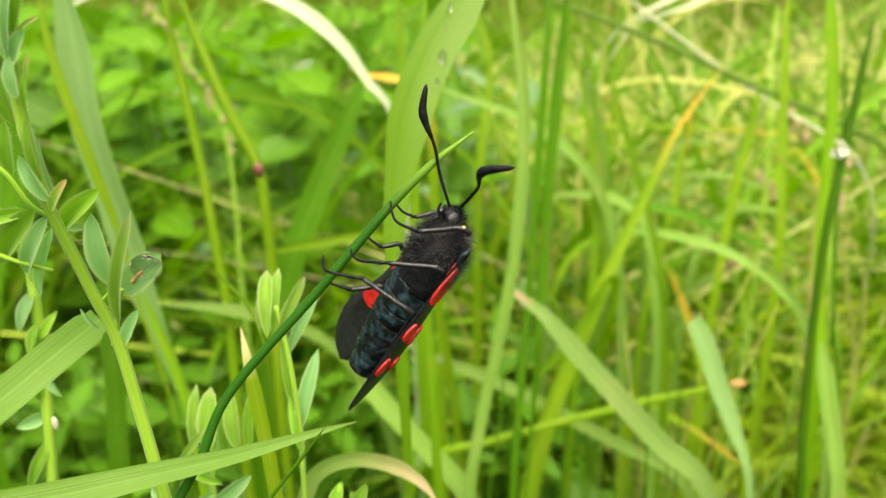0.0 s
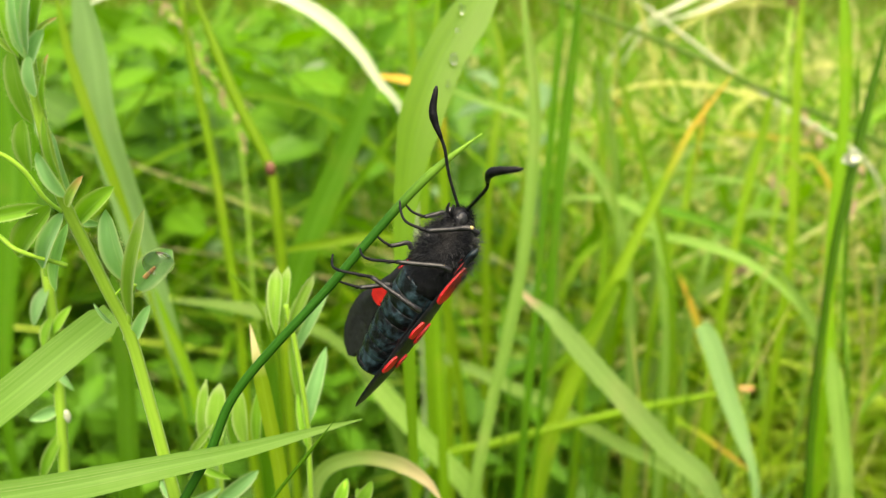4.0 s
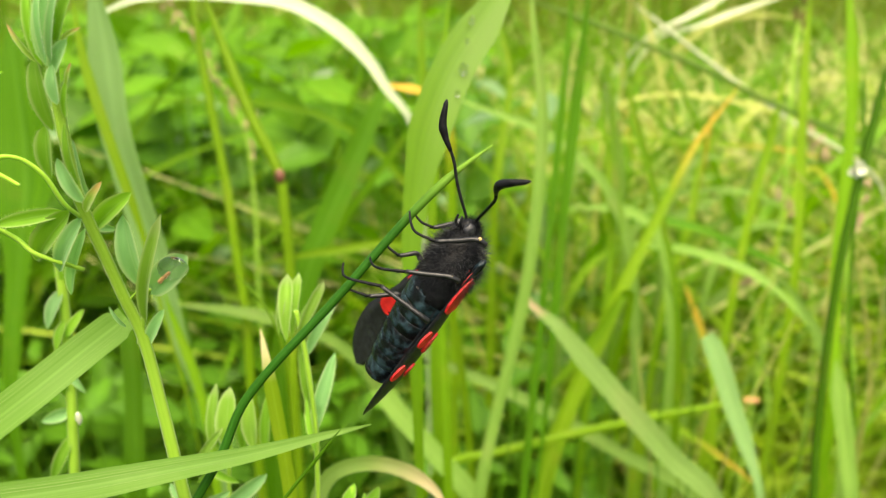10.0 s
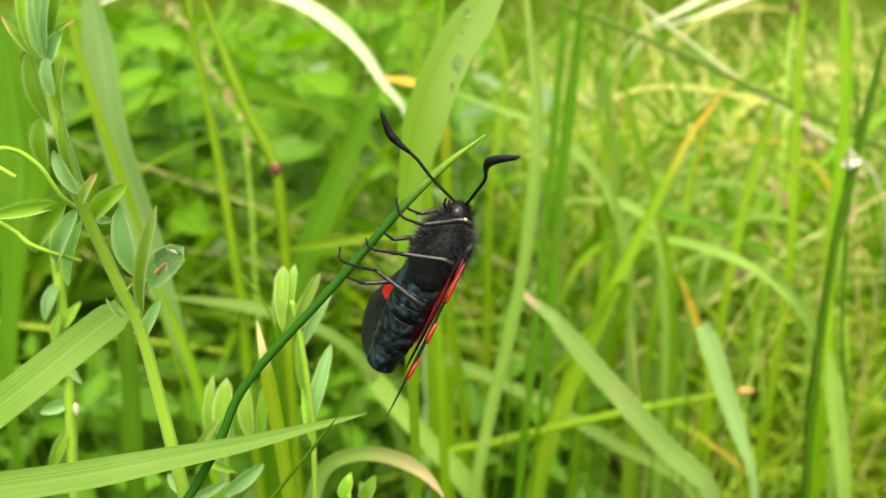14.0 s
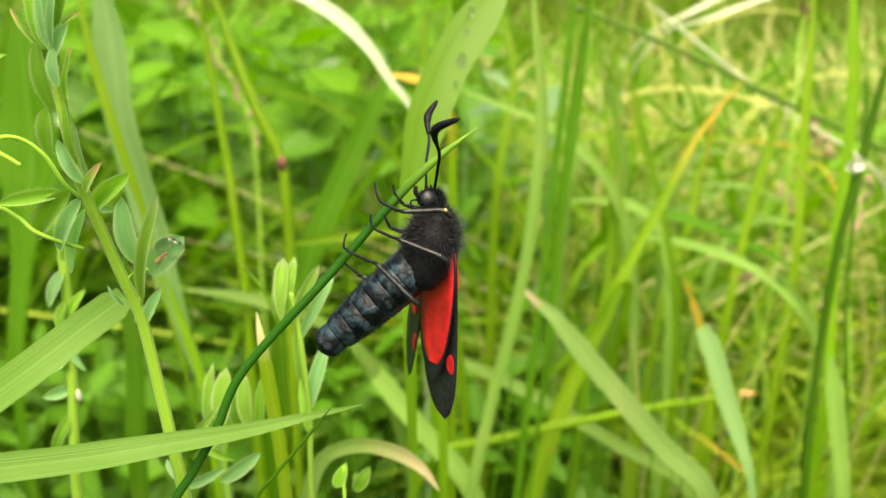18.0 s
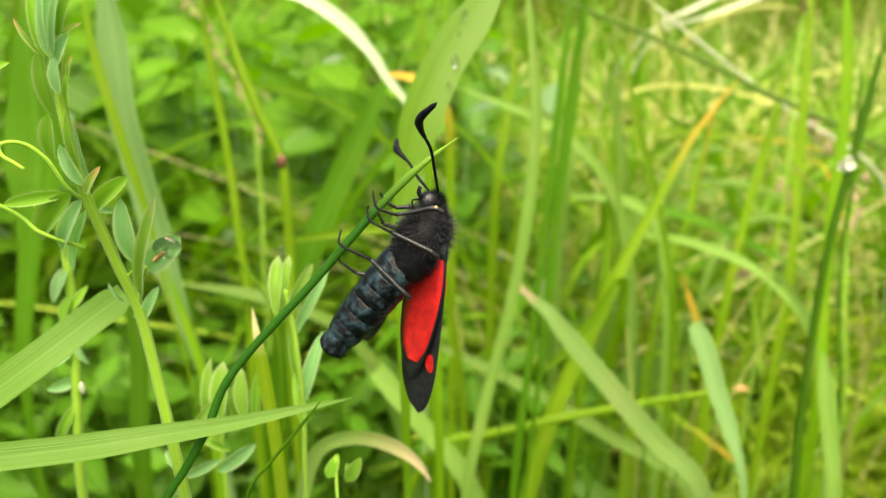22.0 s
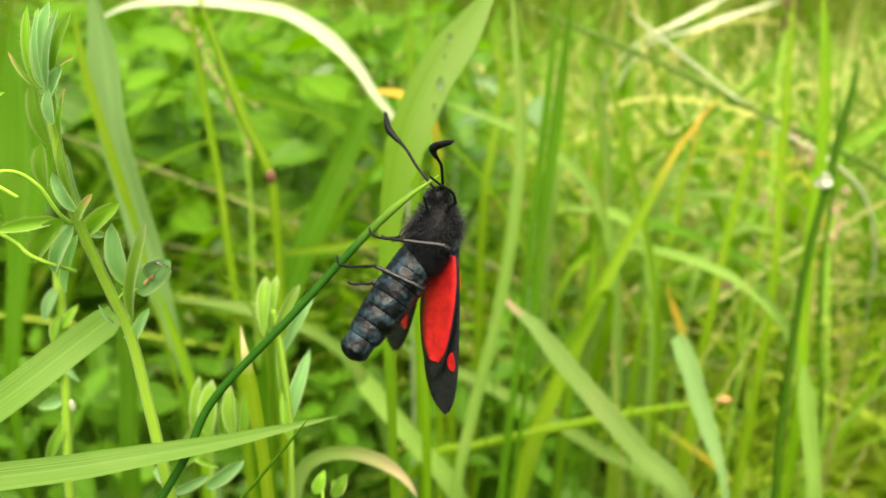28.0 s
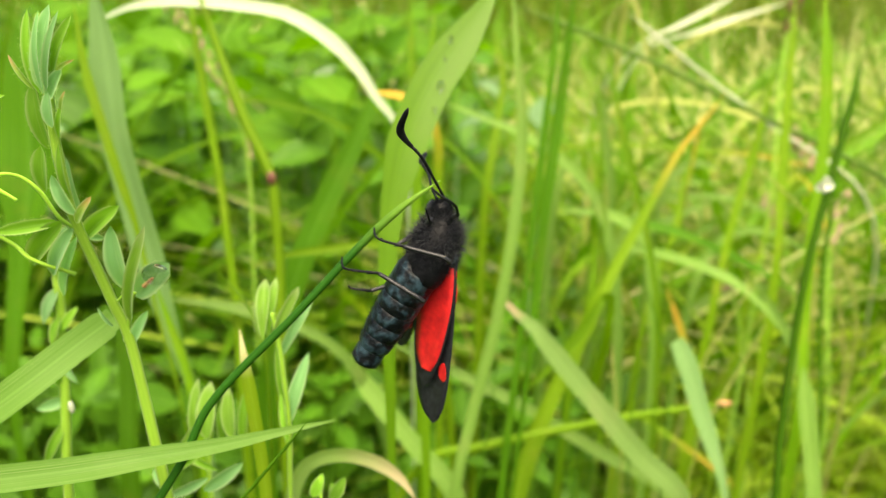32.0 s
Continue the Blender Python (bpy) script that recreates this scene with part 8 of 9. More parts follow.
    walk(MOTH["leg_A"], [
        (0, pose(0.00299, -0.00181, 0.00276, -97.71, -18.23, 115.86)),
        (1, pose(0.00299, -0.00181, 0.00276, -97.34, -18.39, 115.67)),
        (2, pose(0.00299, -0.00181, 0.00276, -97.19, -18.41, 115.65)),
        (3, pose(0.00299, -0.00181, 0.00276, -97.69, -18.27, 115.82)),
        (3.5, pose(0.00299, -0.00181, 0.00276, -98.01, -18.19, 115.91)),
        (5.5, pose(0.00299, -0.00181, 0.00276, -97.85, -18.2, 115.89)),
        (6, pose(0.00299, -0.00181, 0.00276, -97.45, -18.36, 115.71)),
        (7, pose(0.00299, -0.00181, 0.00276, -98.95, -17.96, 116.18)),
        (8, pose(0.00299, -0.00181, 0.00276, -97.02, -18.39, 115.67)),
        (9, pose(0.00299, -0.00181, 0.00276, -97.75, -18.29, 115.8)),
        (10, pose(0.00299, -0.00181, 0.00276, -97.33, -18.39, 115.67)),
        (11, pose(0.00299, -0.00181, 0.00276, -97.08, -18.57, 115.46)),
        (12, pose(0.00299, -0.00181, 0.00276, -98.83, -18.04, 116.08)),
        (12.5, pose(0.00301, -0.00176, 0.00276, -97.06, -18.09, 117.76)),
        (13, pose(0.00304, -0.00169, 0.00275, -97.9, -18.1, 119.08)),
        (13.5, pose(0.00306, -0.00162, 0.00275, -97.35, -18.77, 119.72)),
        (14, pose(0.00308, -0.00156, 0.00275, -97.04, -19.18, 120.51)),
        (14.5, pose(0.00311, -0.00149, 0.00276, -96.61, -18.83, 122.25)),
        (16.5, pose(0.0032, -0.0012, 0.00279, -95.71, -17.99, 128.08)),
        (17, pose(0.00322, -0.00113, 0.00281, -100.91, -17, 130.8)),
        (17.5, pose(0.00327, -0.00098, 0.00282, -81.68, -17.08, 130.07)),
        (18, pose(0.00331, -0.00086, 0.00283, -85.12, -9.4, 144.15)),
        (18.5, pose(0.00309, -0.00145, 0.00284, -87.57, -32.58, 118.3)),
        (19, pose(0.00218, -0.00336, 0.00114, -91.57, -22.45, 143.69)),
        (19.5, pose(0.00294, -0.00187, 0.00275, -104.68, -26.26, 138.18)),
        (20, pose(0.00298, -0.00174, 0.00278, -105.49, -23.57, 138.72)),
        (20.5, pose(0.00303, -0.00161, 0.00281, -105.49, -20.98, 139.39)),
        (21, pose(0.00308, -0.00147, 0.00283, -110.83, -20.93, 137.06)),
        (21.5, pose(0.0031, -0.00141, 0.00284, -102.55, -17.47, 140.41)),
        (22, pose(0.00312, -0.00136, 0.00284, -101.75, -20.04, 136.1)),
        (22.5, pose(0.00333, -0.00079, 0.00282, -108.04, -14.86, 132.3)),
        (23, pose(0.00355, -0.00018, 0.00265, -105.36, -8.56, 128.88)),
        (23.5, pose(0.00339, -0.00062, 0.00279, -112.04, -17.12, 120.93)),
        (24, pose(0.00323, -0.00107, 0.00285, -101.75, -18.71, 131.99)),
        (24.5, pose(0.00315, -0.00129, 0.00285, -111.9, -19.5, 135.54)),
        (25, pose(0.00308, -0.00148, 0.00283, -112.68, -18.33, 140.38)),
        (25.5, pose(0.00311, -0.0014, 0.00284, -110.66, -13.25, 145.28)),
        (27.5, pose(0.00228, -0.00018, 0.0029, -76.14, 34.92, -122.89)),
        (28, pose(0.00225, -0.00025, 0.00283, -75.6, 32.95, -122.59)),
        (28.5, pose(0.00218, -0.00045, 0.00298, -75.66, 33.17, -122.62)),
        (29, pose(0.0021, -0.00065, 0.00313, -75.82, 33.74, -122.71)),
        (29.5, pose(0.00211, -0.00064, 0.00309, -75.9, 34.04, -122.75)),
        (30, pose(0.00211, -0.00064, 0.00306, -75.94, 34.21, -122.78)),
        (30.5, pose(0.00211, -0.00064, 0.00302, -76.03, 34.51, -122.82)),
        (31, pose(0.00211, -0.00063, 0.00297, -76.03, 34.53, -122.83)),
        (31.5, pose(0.00218, -0.00044, 0.00293, -76.01, 34.45, -122.82)),
        (32, pose(0.00225, -0.00024, 0.00289, -76.04, 34.55, -122.83))])
    walk(MOTH["leg_B"], [
        (0, pose(0.00269, -0.00212, -0.00128, -107.66, -14.79, 119.76)),
        (1, pose(0.00269, -0.00212, -0.00128, -107.21, -14.97, 119.56)),
        (2, pose(0.00269, -0.00212, -0.00128, -107.01, -14.98, 119.55)),
        (3, pose(0.00269, -0.00212, -0.00128, -107.65, -14.84, 119.71)),
        (3.5, pose(0.00269, -0.00212, -0.00128, -108.06, -14.75, 119.81)),
        (5.5, pose(0.00269, -0.00212, -0.00128, -107.78, -14.79, 119.77)),
        (6, pose(0.00269, -0.00212, -0.00128, -107.45, -14.87, 119.68)),
        (7, pose(0.00269, -0.00212, -0.00128, -108.78, -14.66, 119.91)),
        (8, pose(0.00269, -0.00212, -0.00128, -107.05, -14.93, 119.61)),
        (9, pose(0.00269, -0.00212, -0.00128, -107.74, -14.86, 119.69)),
        (10, pose(0.00269, -0.00212, -0.00128, -107.28, -14.95, 119.59)),
        (11, pose(0.00269, -0.00212, -0.00128, -107.13, -15.03, 119.49)),
        (12, pose(0.00269, -0.00212, -0.00128, -108.54, -14.68, 119.89)),
        (12.5, pose(0.00281, -0.00197, -0.00125, -105.59, -14.68, 121.69)),
        (13, pose(0.00292, -0.00182, -0.00122, -105.12, -14.64, 123.24)),
        (13.5, pose(0.00302, -0.00166, -0.00119, -103.51, -15.07, 124.35)),
        (14, pose(0.00312, -0.0015, -0.00117, -101.88, -15.35, 125.51)),
        (14.5, pose(0.00321, -0.00134, -0.00115, -99.8, -15.1, 127.29)),
        (16.5, pose(0.00348, -0.00063, -0.00109, -92.37, -14.43, 133.66)),
        (17, pose(0.00353, -0.00045, -0.00109, -94.33, -13.77, 136.01)),
        (17.5, pose(0.00355, -0.00029, -0.00111, -78.74, -13.64, 136.26)),
        (18, pose(0.00358, -0.00012, -0.00113, -77.59, -14.11, 135.52)),
        (18.5, pose(0.00365, 0.00009, -0.00086, -81.55, -25.38, 130.4)),
        (19, pose(0.0037, 0.00023, -0.00056, -93.94, -23.9, 142.47)),
        (19.5, pose(0.00369, 0.0002, -0.00064, -94.33, -22.62, 141.71)),
        (20, pose(0.00368, 0.00017, -0.00071, -93.15, -20.97, 141.41)),
        (20.5, pose(0.00367, 0.00014, -0.00077, -91.37, -19.31, 141.24)),
        (21, pose(0.00365, 0.0001, -0.00085, -91.4, -19.68, 138.63)),
        (21.5, pose(0.00365, 0.00008, -0.00087, -87.23, -16.77, 141.27)),
        (22, pose(0.00364, 0.00006, -0.0009, -83.17, -19.32, 137.08)),
        (22.5, pose(0.00357, -0.00014, -0.00116, -81.68, -14.52, 133.02)),
        (23, pose(0.00346, -0.00043, -0.00138, -74.64, -8.5, 129.16)),
        (23.5, pose(0.00354, -0.00022, -0.00123, -73.89, -17.18, 120.75)),
        (24, pose(0.00361, -0.00003, -0.00104, -75.76, -19.03, 131.42)),
        (24.5, pose(0.00363, 0.00004, -0.00094, -84.37, -20.05, 134.73)),
        (25, pose(0.00366, 0.0001, -0.00084, -88.83, -19.03, 139.54)),
        (25.5, pose(0.00365, 0.00008, -0.00088, -91.81, -13.78, 144.64)),
        (27.5, pose(0.0036, -0.00004, -0.00104, -99.49, -12, 142.75)),
        (28, pose(0.00359, -0.00007, -0.00108, -96.44, -11.8, 141.67)),
        (28.5, pose(0.00359, -0.00007, -0.00108, -93.42, -12.05, 141.42)),
        (29, pose(0.0036, -0.00006, -0.00107, -90.16, -12.55, 141.02)),
        (29.5, pose(0.0036, -0.00005, -0.00106, -91.14, -12.55, 141.26)),
        (30, pose(0.0036, -0.00005, -0.00106, -91.85, -12.62, 141.27)),
        (30.5, pose(0.0036, -0.00004, -0.00105, -91.07, -12.61, 141.5)),
        (31, pose(0.0036, -0.00004, -0.00105, -92.02, -12.42, 141.82)),
        (31.5, pose(0.0036, -0.00005, -0.00105, -89.13, -13.15, 140.6)),
        (32, pose(0.0036, -0.00004, -0.00105, -89.41, -13.32, 140.41))])
    walk(MOTH["leg_C"], [
        (0, pose(0.00235, -0.00246, -0.00553, -88.51, -16.56, 117.78)),
        (1, pose(0.00235, -0.00246, -0.00553, -87.91, -16.81, 117.5)),
        (2, pose(0.00235, -0.00246, -0.00553, -87.72, -16.83, 117.47)),
        (3, pose(0.00235, -0.00246, -0.00553, -88.45, -16.62, 117.71)),
        (3.5, pose(0.00235, -0.00246, -0.00553, -88.92, -16.5, 117.86)),
        (5.5, pose(0.00235, -0.00246, -0.00553, -88.6, -16.56, 117.78)),
        (6, pose(0.00235, -0.00246, -0.00553, -88.26, -16.66, 117.67)),
        (7, pose(0.00235, -0.00246, -0.00553, -89.53, -16.4, 117.97)),
        (8, pose(0.00235, -0.00246, -0.00553, -87.91, -16.74, 117.58)),
        (9, pose(0.00235, -0.00246, -0.00553, -88.51, -16.65, 117.68)),
        (10, pose(0.00235, -0.00246, -0.00553, -88.02, -16.77, 117.54)),
        (11, pose(0.00235, -0.00246, -0.00553, -87.8, -16.87, 117.43)),
        (12, pose(0.00235, -0.00246, -0.00553, -89.23, -16.43, 117.93)),
        (12.5, pose(0.00248, -0.00233, -0.00552, -87.24, -16.31, 119.84)),
        (13, pose(0.00257, -0.00223, -0.00551, -86.74, -16.16, 121.45)),
        (13.5, pose(0.00267, -0.0021, -0.00551, -85.06, -16.55, 122.54)),
        (14, pose(0.00276, -0.00199, -0.0055, -83.48, -16.76, 123.71)),
        (14.5, pose(0.00284, -0.00187, -0.0055, -82.08, -16.36, 125.62)),
        (16.5, pose(0.0031, -0.00139, -0.00551, -76.78, -15.19, 132.5)),
        (17, pose(0.00316, -0.00126, -0.00552, -78.45, -14.4, 135.02)),
        (17.5, pose(0.00315, -0.00127, -0.00553, -67.09, -14.12, 135.44)),
        (18, pose(0.00317, -0.00124, -0.00555, -64.82, -14.54, 134.67)),
        (18.5, pose(0.00358, -0.0001, -0.00543, -68.52, -26, 129.49)),
        (19, pose(0.00396, 0.00093, -0.00508, -84.23, -24.41, 142.04)),
        (19.5, pose(0.00387, 0.00069, -0.00518, -83.99, -22.99, 141.37)),
        (20, pose(0.00378, 0.00046, -0.00527, -83.41, -21.08, 141.29)),
        (20.5, pose(0.0037, 0.00021, -0.00535, -82.08, -19.33, 141.21)),
        (21, pose(0.0036, -0.00005, -0.00542, -80.99, -19.53, 138.81)),
        (21.5, pose(0.00356, -0.00016, -0.00544, -79.43, -16.58, 141.5)),
        (22, pose(0.00352, -0.00027, -0.00546, -75.34, -18.86, 137.69)),
        (22.5, pose(0.00312, -0.00138, -0.00554, -71.06, -14.07, 133.96)),
        (23, pose(0.00268, -0.00259, -0.00533, -62.59, -8.19, 130.38)),
        (23.5, pose(0.00299, -0.00172, -0.00551, -62.73, -16.27, 123.3)),
        (24, pose(0.00332, -0.00083, -0.00553, -69.28, -17.98, 133.26)),
        (24.5, pose(0.00347, -0.0004, -0.00549, -77.95, -18.73, 136.63)),
        (25, pose(0.00361, -0.00004, -0.00541, -83.87, -17.72, 141.11)),
        (25.5, pose(0.00355, -0.0002, -0.00545, -88, -12.98, 145.58)),
        (27.5, pose(0.00331, -0.00085, -0.00554, -93.97, -11.11, 144.09)),
        (28, pose(0.00324, -0.00103, -0.00554, -91.03, -10.91, 143.12)),
        (28.5, pose(0.00325, -0.00101, -0.00554, -88.83, -11.04, 143.06)),
        (29, pose(0.00327, -0.00096, -0.00554, -86.43, -11.42, 142.85)),
        (29.5, pose(0.00328, -0.00093, -0.00554, -87.07, -11.5, 142.92)),
        (30, pose(0.00329, -0.00091, -0.00554, -87.75, -11.52, 142.99)),
        (30.5, pose(0.0033, -0.00089, -0.00554, -87.28, -11.52, 143.2)),
        (31, pose(0.0033, -0.00088, -0.00554, -88.17, -11.34, 143.49)),
        (31.5, pose(0.00329, -0.00089, -0.00554, -85.74, -11.9, 142.57)),
        (32, pose(0.0033, -0.00088, -0.00554, -85.74, -12.08, 142.36))])
    walk(MOTH["leg_a"], [
        (0, pose(-0.00173, -0.00088, 0.00297, -107.46, 7.48, 142.51)),
        (1, pose(-0.00173, -0.00088, 0.00297, -106.89, 7.61, 142.64)),
        (2, pose(-0.00173, -0.00088, 0.00297, -106.61, 7.62, 142.65)),
        (3, pose(-0.00173, -0.00088, 0.00297, -107.46, 7.52, 142.55)),
        (3.5, pose(-0.00173, -0.00088, 0.00297, -108, 7.45, 142.48)),
        (5.5, pose(-0.00173, -0.00088, 0.00297, -107.7, 7.46, 142.49)),
        (6, pose(-0.00173, -0.00088, 0.00297, -107.07, 7.58, 142.61)),
        (7, pose(-0.00173, -0.00088, 0.00297, -109.61, 7.28, 142.31)),
        (8, pose(-0.00173, -0.00088, 0.00297, -106.24, 7.61, 142.64)),
        (9, pose(-0.00173, -0.00088, 0.00297, -107.59, 7.53, 142.56)),
        (10, pose(-0.00173, -0.00088, 0.00297, -106.87, 7.61, 142.64)),
        (11, pose(-0.00173, -0.00088, 0.00297, -106.57, 7.75, 142.78)),
        (12, pose(-0.00173, -0.00088, 0.00297, -109.49, 7.34, 142.37)),
        (12.5, pose(-0.00171, -0.00096, 0.0029, -105.05, 7.49, 144.74)),
        (13, pose(-0.00167, -0.00102, 0.00284, -106.39, 7.7, 147.34)),
        (13.5, pose(-0.00164, -0.00108, 0.00278, -105.14, 8.49, 150.52)),
        (14, pose(-0.0016, -0.00115, 0.00273, -104.14, 9.16, 153.69)),
        (14.5, pose(-0.00156, -0.00121, 0.00268, -102.14, 9.11, 156.08)),
        (16.5, pose(-0.00138, -0.00145, 0.00248, -95.68, 9.7, 166.94)),
        (17, pose(-0.00133, -0.00151, 0.00244, -105.48, 8.87, 168.3)),
        (17.5, pose(-0.00126, -0.00151, 0.00244, -68.45, 10.07, 173.59)),
        (18, pose(-0.0012, -0.00153, 0.00243, -66.36, 13.27, -177.12)),
        (18.5, pose(-0.00136, -0.00199, 0.00197, -12.54, 41.8, -88.59)),
        (19, pose(-0.00148, -0.00232, 0.00145, -81.53, 20.27, 174.53)),
        (19.5, pose(-0.00146, -0.00225, 0.00158, -90.68, 16.61, 172.98)),
        (20, pose(-0.00143, -0.00218, 0.0017, -95.7, 13.3, 171.35)),
        (20.5, pose(-0.0014, -0.0021, 0.00182, -99, 10.71, 170)),
        (21, pose(-0.00137, -0.00201, 0.00195, -112.52, 11.48, 171.95)),
        (21.5, pose(-0.00135, -0.00197, 0.002, -98.04, 7.9, 168.5)),
        (22, pose(-0.00134, -0.00193, 0.00205, -95.9, 11.08, 172.57)),
        (22.5, pose(-0.00117, -0.00147, 0.00248, -125.44, 8.41, 175.01)),
        (23, pose(-0.00096, -0.00088, 0.00283, -134.49, 5.12, 177.9)),
        (23.5, pose(-0.00112, -0.00132, 0.00259, -160.59, 18.48, -156.84)),
        (24, pose(-0.00126, -0.00171, 0.00228, -102.7, 11.71, 176.71)),
        (24.5, pose(-0.00132, -0.00188, 0.0021, -120.45, 10.83, 172.93)),
        (25, pose(-0.00137, -0.00201, 0.00194, -115.24, 8.46, 168.67)),
        (25.5, pose(-0.00135, -0.00195, 0.00201, -111.7, 4.85, 165.26)),
        (27.5, pose(0.00162, -0.00197, 0.00192, -76.62, 35.6, -112.1)),
        (28, pose(0.00158, -0.00208, 0.00192, -76.53, 33.57, -112.05)),
        (28.5, pose(0.00151, -0.00228, 0.00206, -76.54, 33.8, -112.05)),
        (29, pose(0.00144, -0.00247, 0.00219, -76.57, 34.39, -112.07)),
        (29.5, pose(0.00145, -0.00246, 0.00214, -76.58, 34.69, -112.08)),
        (30, pose(0.00145, -0.00245, 0.0021, -76.59, 34.86, -112.08)),
        (30.5, pose(0.00145, -0.00244, 0.00205, -76.6, 35.17, -112.09)),
        (31, pose(0.00145, -0.00244, 0.002, -76.6, 35.19, -112.09)),
        (31.5, pose(0.00152, -0.00225, 0.00197, -76.6, 35.11, -112.09)),
        (32, pose(0.0016, -0.00205, 0.00192, -76.6, 35.21, -112.09))])
    walk(MOTH["leg_b"], [
        (0, pose(-0.0028, -0.00195, -0.00111, -100.93, 9.31, 144.4)),
        (1, pose(-0.0028, -0.00195, -0.00111, -99.87, 9.58, 144.68)),
        (2, pose(-0.0028, -0.00195, -0.00111, -99.43, 9.61, 144.7)),
        (3, pose(-0.0028, -0.00195, -0.00111, -100.87, 9.38, 144.47)),
        (3.5, pose(-0.0028, -0.00195, -0.00111, -101.79, 9.25, 144.32)),
        (5.5, pose(-0.0028, -0.00195, -0.00111, -101.21, 9.3, 144.38)),
        (6, pose(-0.0028, -0.00195, -0.00111, -100.38, 9.45, 144.54)),
        (7, pose(-0.0028, -0.00195, -0.00111, -103.61, 9.05, 144.13)),
        (8, pose(-0.0028, -0.00195, -0.00111, -99.42, 9.53, 144.62)),
        (9, pose(-0.0028, -0.00195, -0.00111, -101.05, 9.41, 144.5)),
        (10, pose(-0.0028, -0.00195, -0.00111, -99.98, 9.56, 144.65)),
        (11, pose(-0.0028, -0.00195, -0.00111, -99.52, 9.74, 144.83)),
        (12, pose(-0.0028, -0.00195, -0.00111, -103.14, 9.11, 144.19)),
        (12.5, pose(-0.00268, -0.00201, -0.00105, -98.15, 9.19, 146.52)),
        (13, pose(-0.00258, -0.00207, -0.00097, -99.27, 9.36, 149.14)),
        (13.5, pose(-0.00247, -0.00212, -0.00091, -97.05, 10.36, 152.63)),
        (14, pose(-0.00236, -0.00216, -0.00083, -95.1, 11.22, 156.11)),
        (14.5, pose(-0.00225, -0.0022, -0.00076, -92.74, 10.98, 158.35)),
        (16.5, pose(-0.0018, -0.0023, -0.00048, -84.84, 11.07, 168.88)),
        (17, pose(-0.00169, -0.0023, -0.00042, -93.93, 9.89, 169.8)),
        (17.5, pose(-0.00159, -0.00231, -0.00028, -61.63, 11.07, 175.22)),
        (18, pose(-0.00148, -0.00231, -0.00017, -56.79, 14.7, -174.38)),
        (18.5, pose(-0.00144, -0.00222, -0.00075, 5.65, 34.69, -66.1)),
        (19, pose(-0.00137, -0.00202, -0.00127, -69.58, 27.03, -179.71)),
        (19.5, pose(-0.00139, -0.00207, -0.00115, -73.72, 23.24, 178.87)),
        (20, pose(-0.00141, -0.00212, -0.00104, -76.98, 18.86, 176.51)),
        (20.5, pose(-0.00143, -0.00217, -0.00091, -79.18, 15.32, 174.57)),
        (21, pose(-0.00144, -0.00221, -0.00078, -82.07, 18.5, 179.94)),
        (21.5, pose(-0.00145, -0.00222, -0.00072, -79.45, 11.14, 172.11)),
        (22, pose(-0.00145, -0.00224, -0.00067, -68.09, 18.81, -177.77)),
        (22.5, pose(-0.00148, -0.00231, -0.0001, -94.02, 14.76, -172.52)),
        (23, pose(-0.00146, -0.00227, 0.00053, -121.89, 9.7, -164.1)),
        (23.5, pose(-0.00148, -0.00232, 0.00007, -99.82, 20.78, -70.98)),
        (24, pose(-0.00147, -0.00229, -0.00039, -57.65, 24.93, -159.86)),
        (24.5, pose(-0.00146, -0.00225, -0.0006, -82.75, 20.8, -173.62)),
        (25, pose(-0.00144, -0.00221, -0.00079, -90.49, 13.5, 174.08)),
        (25.5, pose(-0.00145, -0.00223, -0.00071, -98.41, 6.35, 166.9)),
        (27.5, pose(-0.00147, -0.00229, -0.00038, -131.54, 5.39, 167.57)),
        (28, pose(-0.00148, -0.0023, -0.00028, -130.42, 5.44, 168.25)),
        (28.5, pose(-0.00148, -0.0023, -0.00029, -123.87, 5.63, 168.47)),
        (29, pose(-0.00148, -0.0023, -0.00032, -116.1, 6.03, 168.87)),
        (29.5, pose(-0.00147, -0.0023, -0.00034, -117.66, 5.98, 168.7)),
        (30, pose(-0.00147, -0.0023, -0.00034, -119.43, 6.02, 168.7)),
        (30.5, pose(-0.00147, -0.00229, -0.00036, -116.27, 5.96, 168.51)),
        (31, pose(-0.00147, -0.00229, -0.00036, -117.81, 5.77, 168.23)),
        (31.5, pose(-0.00147, -0.00229, -0.00035, -113.74, 6.52, 169.34)),
        (32, pose(-0.00147, -0.00229, -0.00036, -115, 6.68, 169.55))])
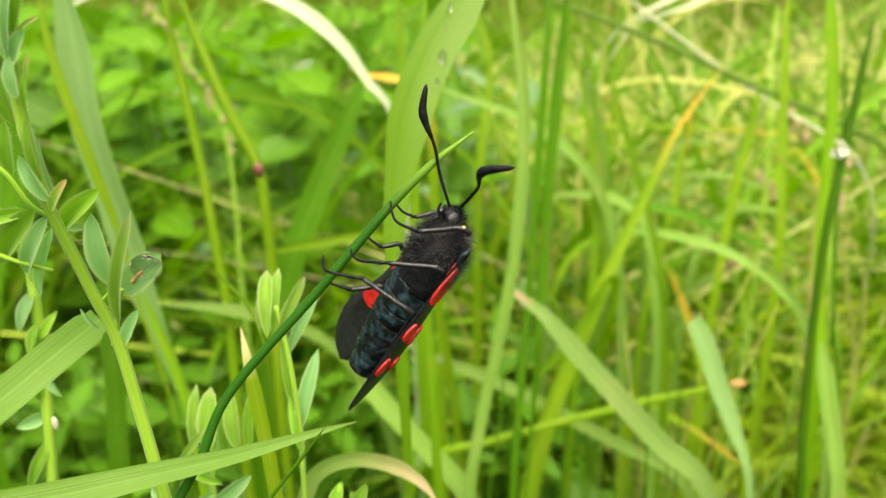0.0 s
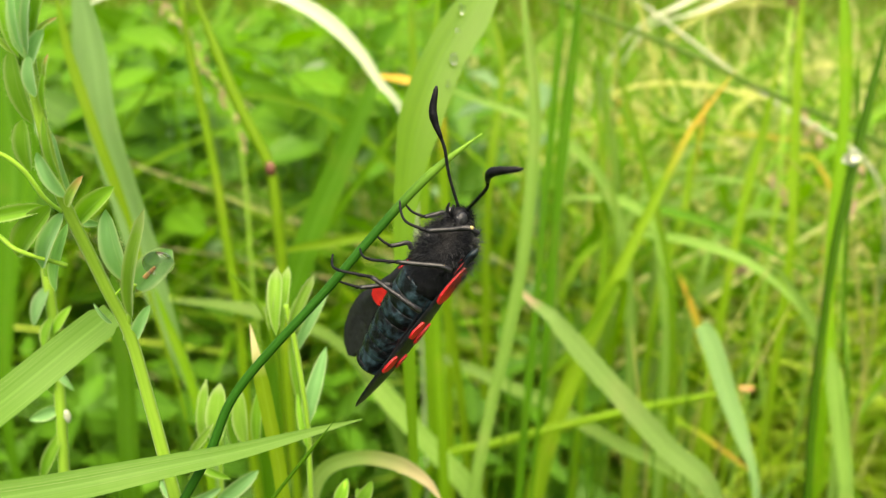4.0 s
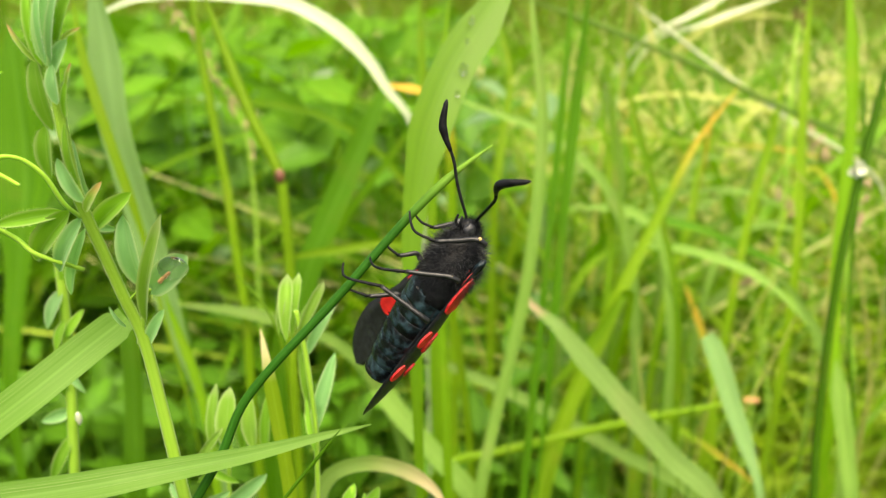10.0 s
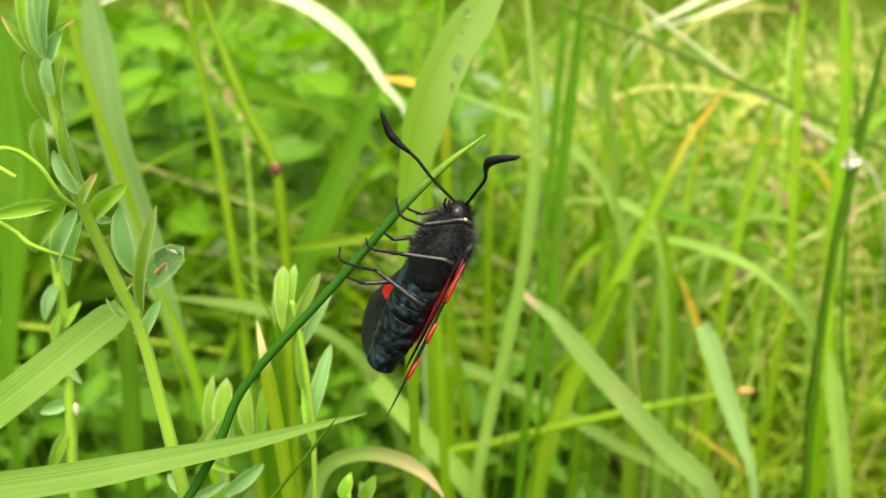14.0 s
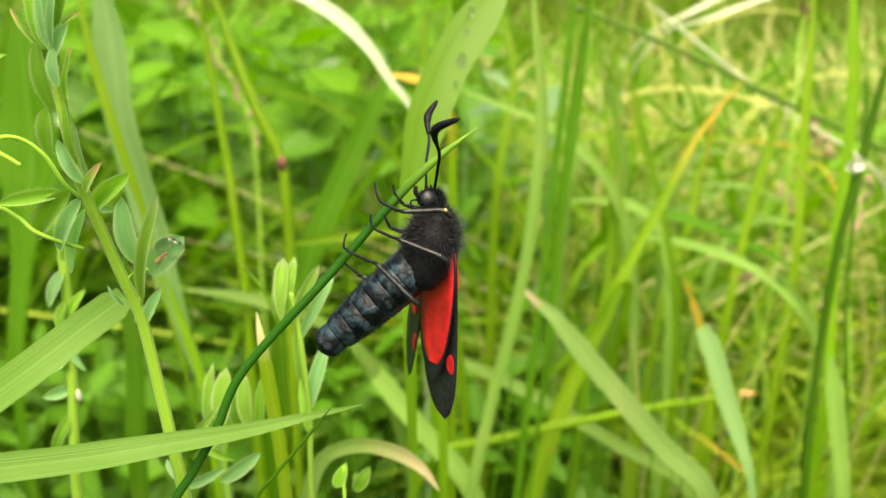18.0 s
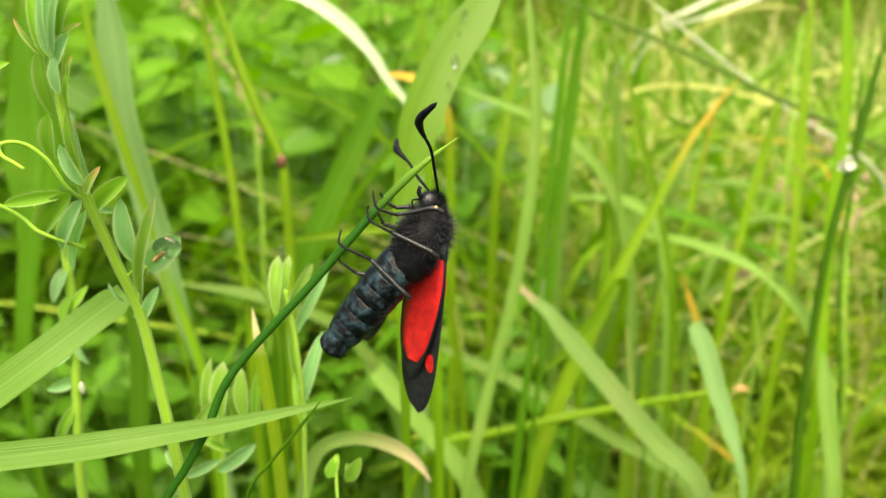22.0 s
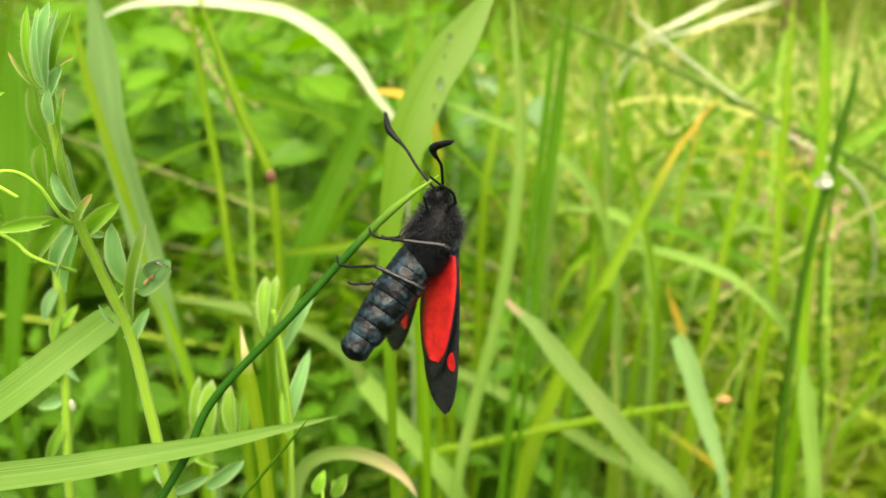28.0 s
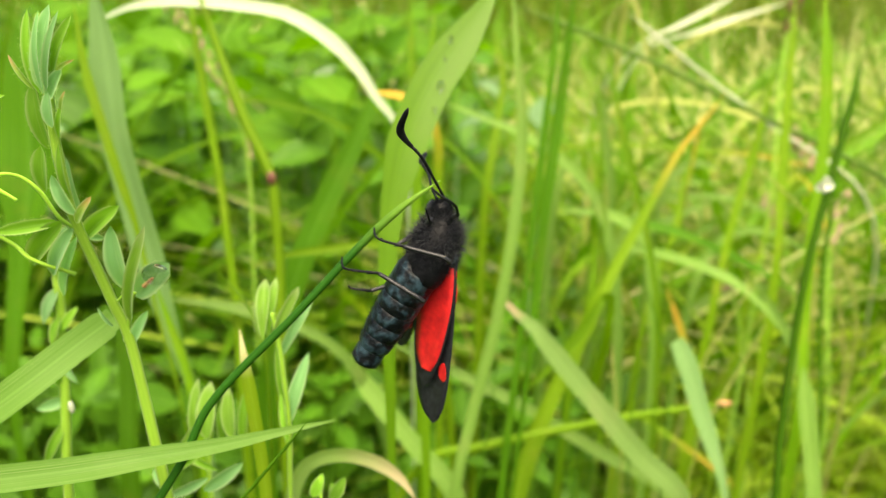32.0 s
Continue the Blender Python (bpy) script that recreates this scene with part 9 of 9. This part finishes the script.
    walk(MOTH["leg_c"], [
        (0, pose(-0.00251, -0.00166, -0.00532, -110.74, 5.5, 140.5)),
        (1, pose(-0.00251, -0.00166, -0.00532, -109.93, 5.64, 140.64)),
        (2, pose(-0.00251, -0.00166, -0.00532, -109.52, 5.65, 140.65)),
        (3, pose(-0.00251, -0.00166, -0.00532, -110.74, 5.54, 140.54)),
        (3.5, pose(-0.00251, -0.00166, -0.00532, -111.52, 5.47, 140.47)),
        (5.5, pose(-0.00251, -0.00166, -0.00532, -110.93, 5.51, 140.51)),
        (6, pose(-0.00251, -0.00166, -0.00532, -110.41, 5.55, 140.55)),
        (7, pose(-0.00251, -0.00166, -0.00532, -112.57, 5.44, 140.44)),
        (8, pose(-0.00251, -0.00166, -0.00532, -109.79, 5.6, 140.6)),
        (9, pose(-0.00251, -0.00166, -0.00532, -110.94, 5.55, 140.55)),
        (10, pose(-0.00251, -0.00166, -0.00532, -110.1, 5.62, 140.62)),
        (11, pose(-0.00251, -0.00166, -0.00532, -109.88, 5.66, 140.66)),
        (12, pose(-0.00251, -0.00166, -0.00532, -112, 5.44, 140.44)),
        (12.5, pose(-0.00239, -0.00169, -0.00533, -108.07, 5.39, 142.57)),
        (13, pose(-0.0023, -0.00175, -0.00531, -108.43, 5.35, 144.81)),
        (13.5, pose(-0.0022, -0.00178, -0.00532, -107.06, 5.58, 147.3)),
        (14, pose(-0.00211, -0.00182, -0.00531, -105.71, 5.74, 149.77)),
        (14.5, pose(-0.00202, -0.00187, -0.00531, -103.24, 5.58, 151.89)),
        (16.5, pose(-0.00166, -0.00202, -0.00533, -95.88, 5.21, 160.75)),
        (17, pose(-0.00157, -0.00204, -0.00534, -99.4, 4.87, 162.61)),
        (17.5, pose(-0.00154, -0.0022, -0.00529, -78.63, 4.87, 165.37)),
        (18, pose(-0.00148, -0.00232, -0.00526, -77.92, 5.32, 168.83)),
        (18.5, pose(-0.00107, -0.00118, -0.00572, -80.15, 12.17, 172.98)),
        (19, pose(-0.00065, -0.00004, -0.0059, -93.41, 8.89, 166.1)),
        (19.5, pose(-0.00075, -0.00031, -0.00588, -96.02, 8.22, 166.25)),
        (20, pose(-0.00085, -0.00058, -0.00585, -97.48, 7.3, 166.12)),
        (20.5, pose(-0.00094, -0.00084, -0.0058, -96.98, 6.54, 166.04)),
        (21, pose(-0.00105, -0.00112, -0.00573, -101.27, 6.79, 166.97)),
        (21.5, pose(-0.00109, -0.00124, -0.0057, -94.56, 5.36, 165.74)),
        (22, pose(-0.00113, -0.00135, -0.00567, -92.37, 6.51, 167.29)),
        (22.5, pose(-0.00153, -0.00245, -0.00519, -100.39, 4.89, 168.62)),
        (23, pose(-0.00192, -0.00351, -0.00438, -100.01, 2.94, 170.15)),
        (23.5, pose(-0.00164, -0.00276, -0.00499, -106.88, 7.07, 174.7)),
        (24, pose(-0.00134, -0.00192, -0.00546, -91.9, 6.38, 168.93)),
        (24.5, pose(-0.00118, -0.00149, -0.00562, -104.71, 6.27, 167.38)),
        (25, pose(-0.00104, -0.00111, -0.00574, -107.04, 5.51, 165.61)),
        (25.5, pose(-0.0011, -0.00128, -0.00569, -107.65, 3.71, 164.02)),
        (27.5, pose(-0.00134, -0.00194, -0.00545, -123.65, 3.13, 164.37)),
        (28, pose(-0.00141, -0.00212, -0.00536, -121.56, 3.1, 164.67)),
        (28.5, pose(-0.0014, -0.0021, -0.00537, -118.19, 3.12, 164.66)),
        (29, pose(-0.00138, -0.00204, -0.0054, -114.56, 3.22, 164.71)),
        (29.5, pose(-0.00137, -0.00202, -0.00541, -115.31, 3.26, 164.72)),
        (30, pose(-0.00137, -0.002, -0.00542, -116.33, 3.26, 164.68)),
        (30.5, pose(-0.00136, -0.00198, -0.00543, -114.98, 3.25, 164.62)),
        (31, pose(-0.00136, -0.00197, -0.00543, -115.89, 3.19, 164.52)),
        (31.5, pose(-0.00136, -0.00198, -0.00543, -113.82, 3.37, 164.8)),
        (32, pose(-0.00136, -0.00197, -0.00543, -114.16, 3.44, 164.88))])


motions()
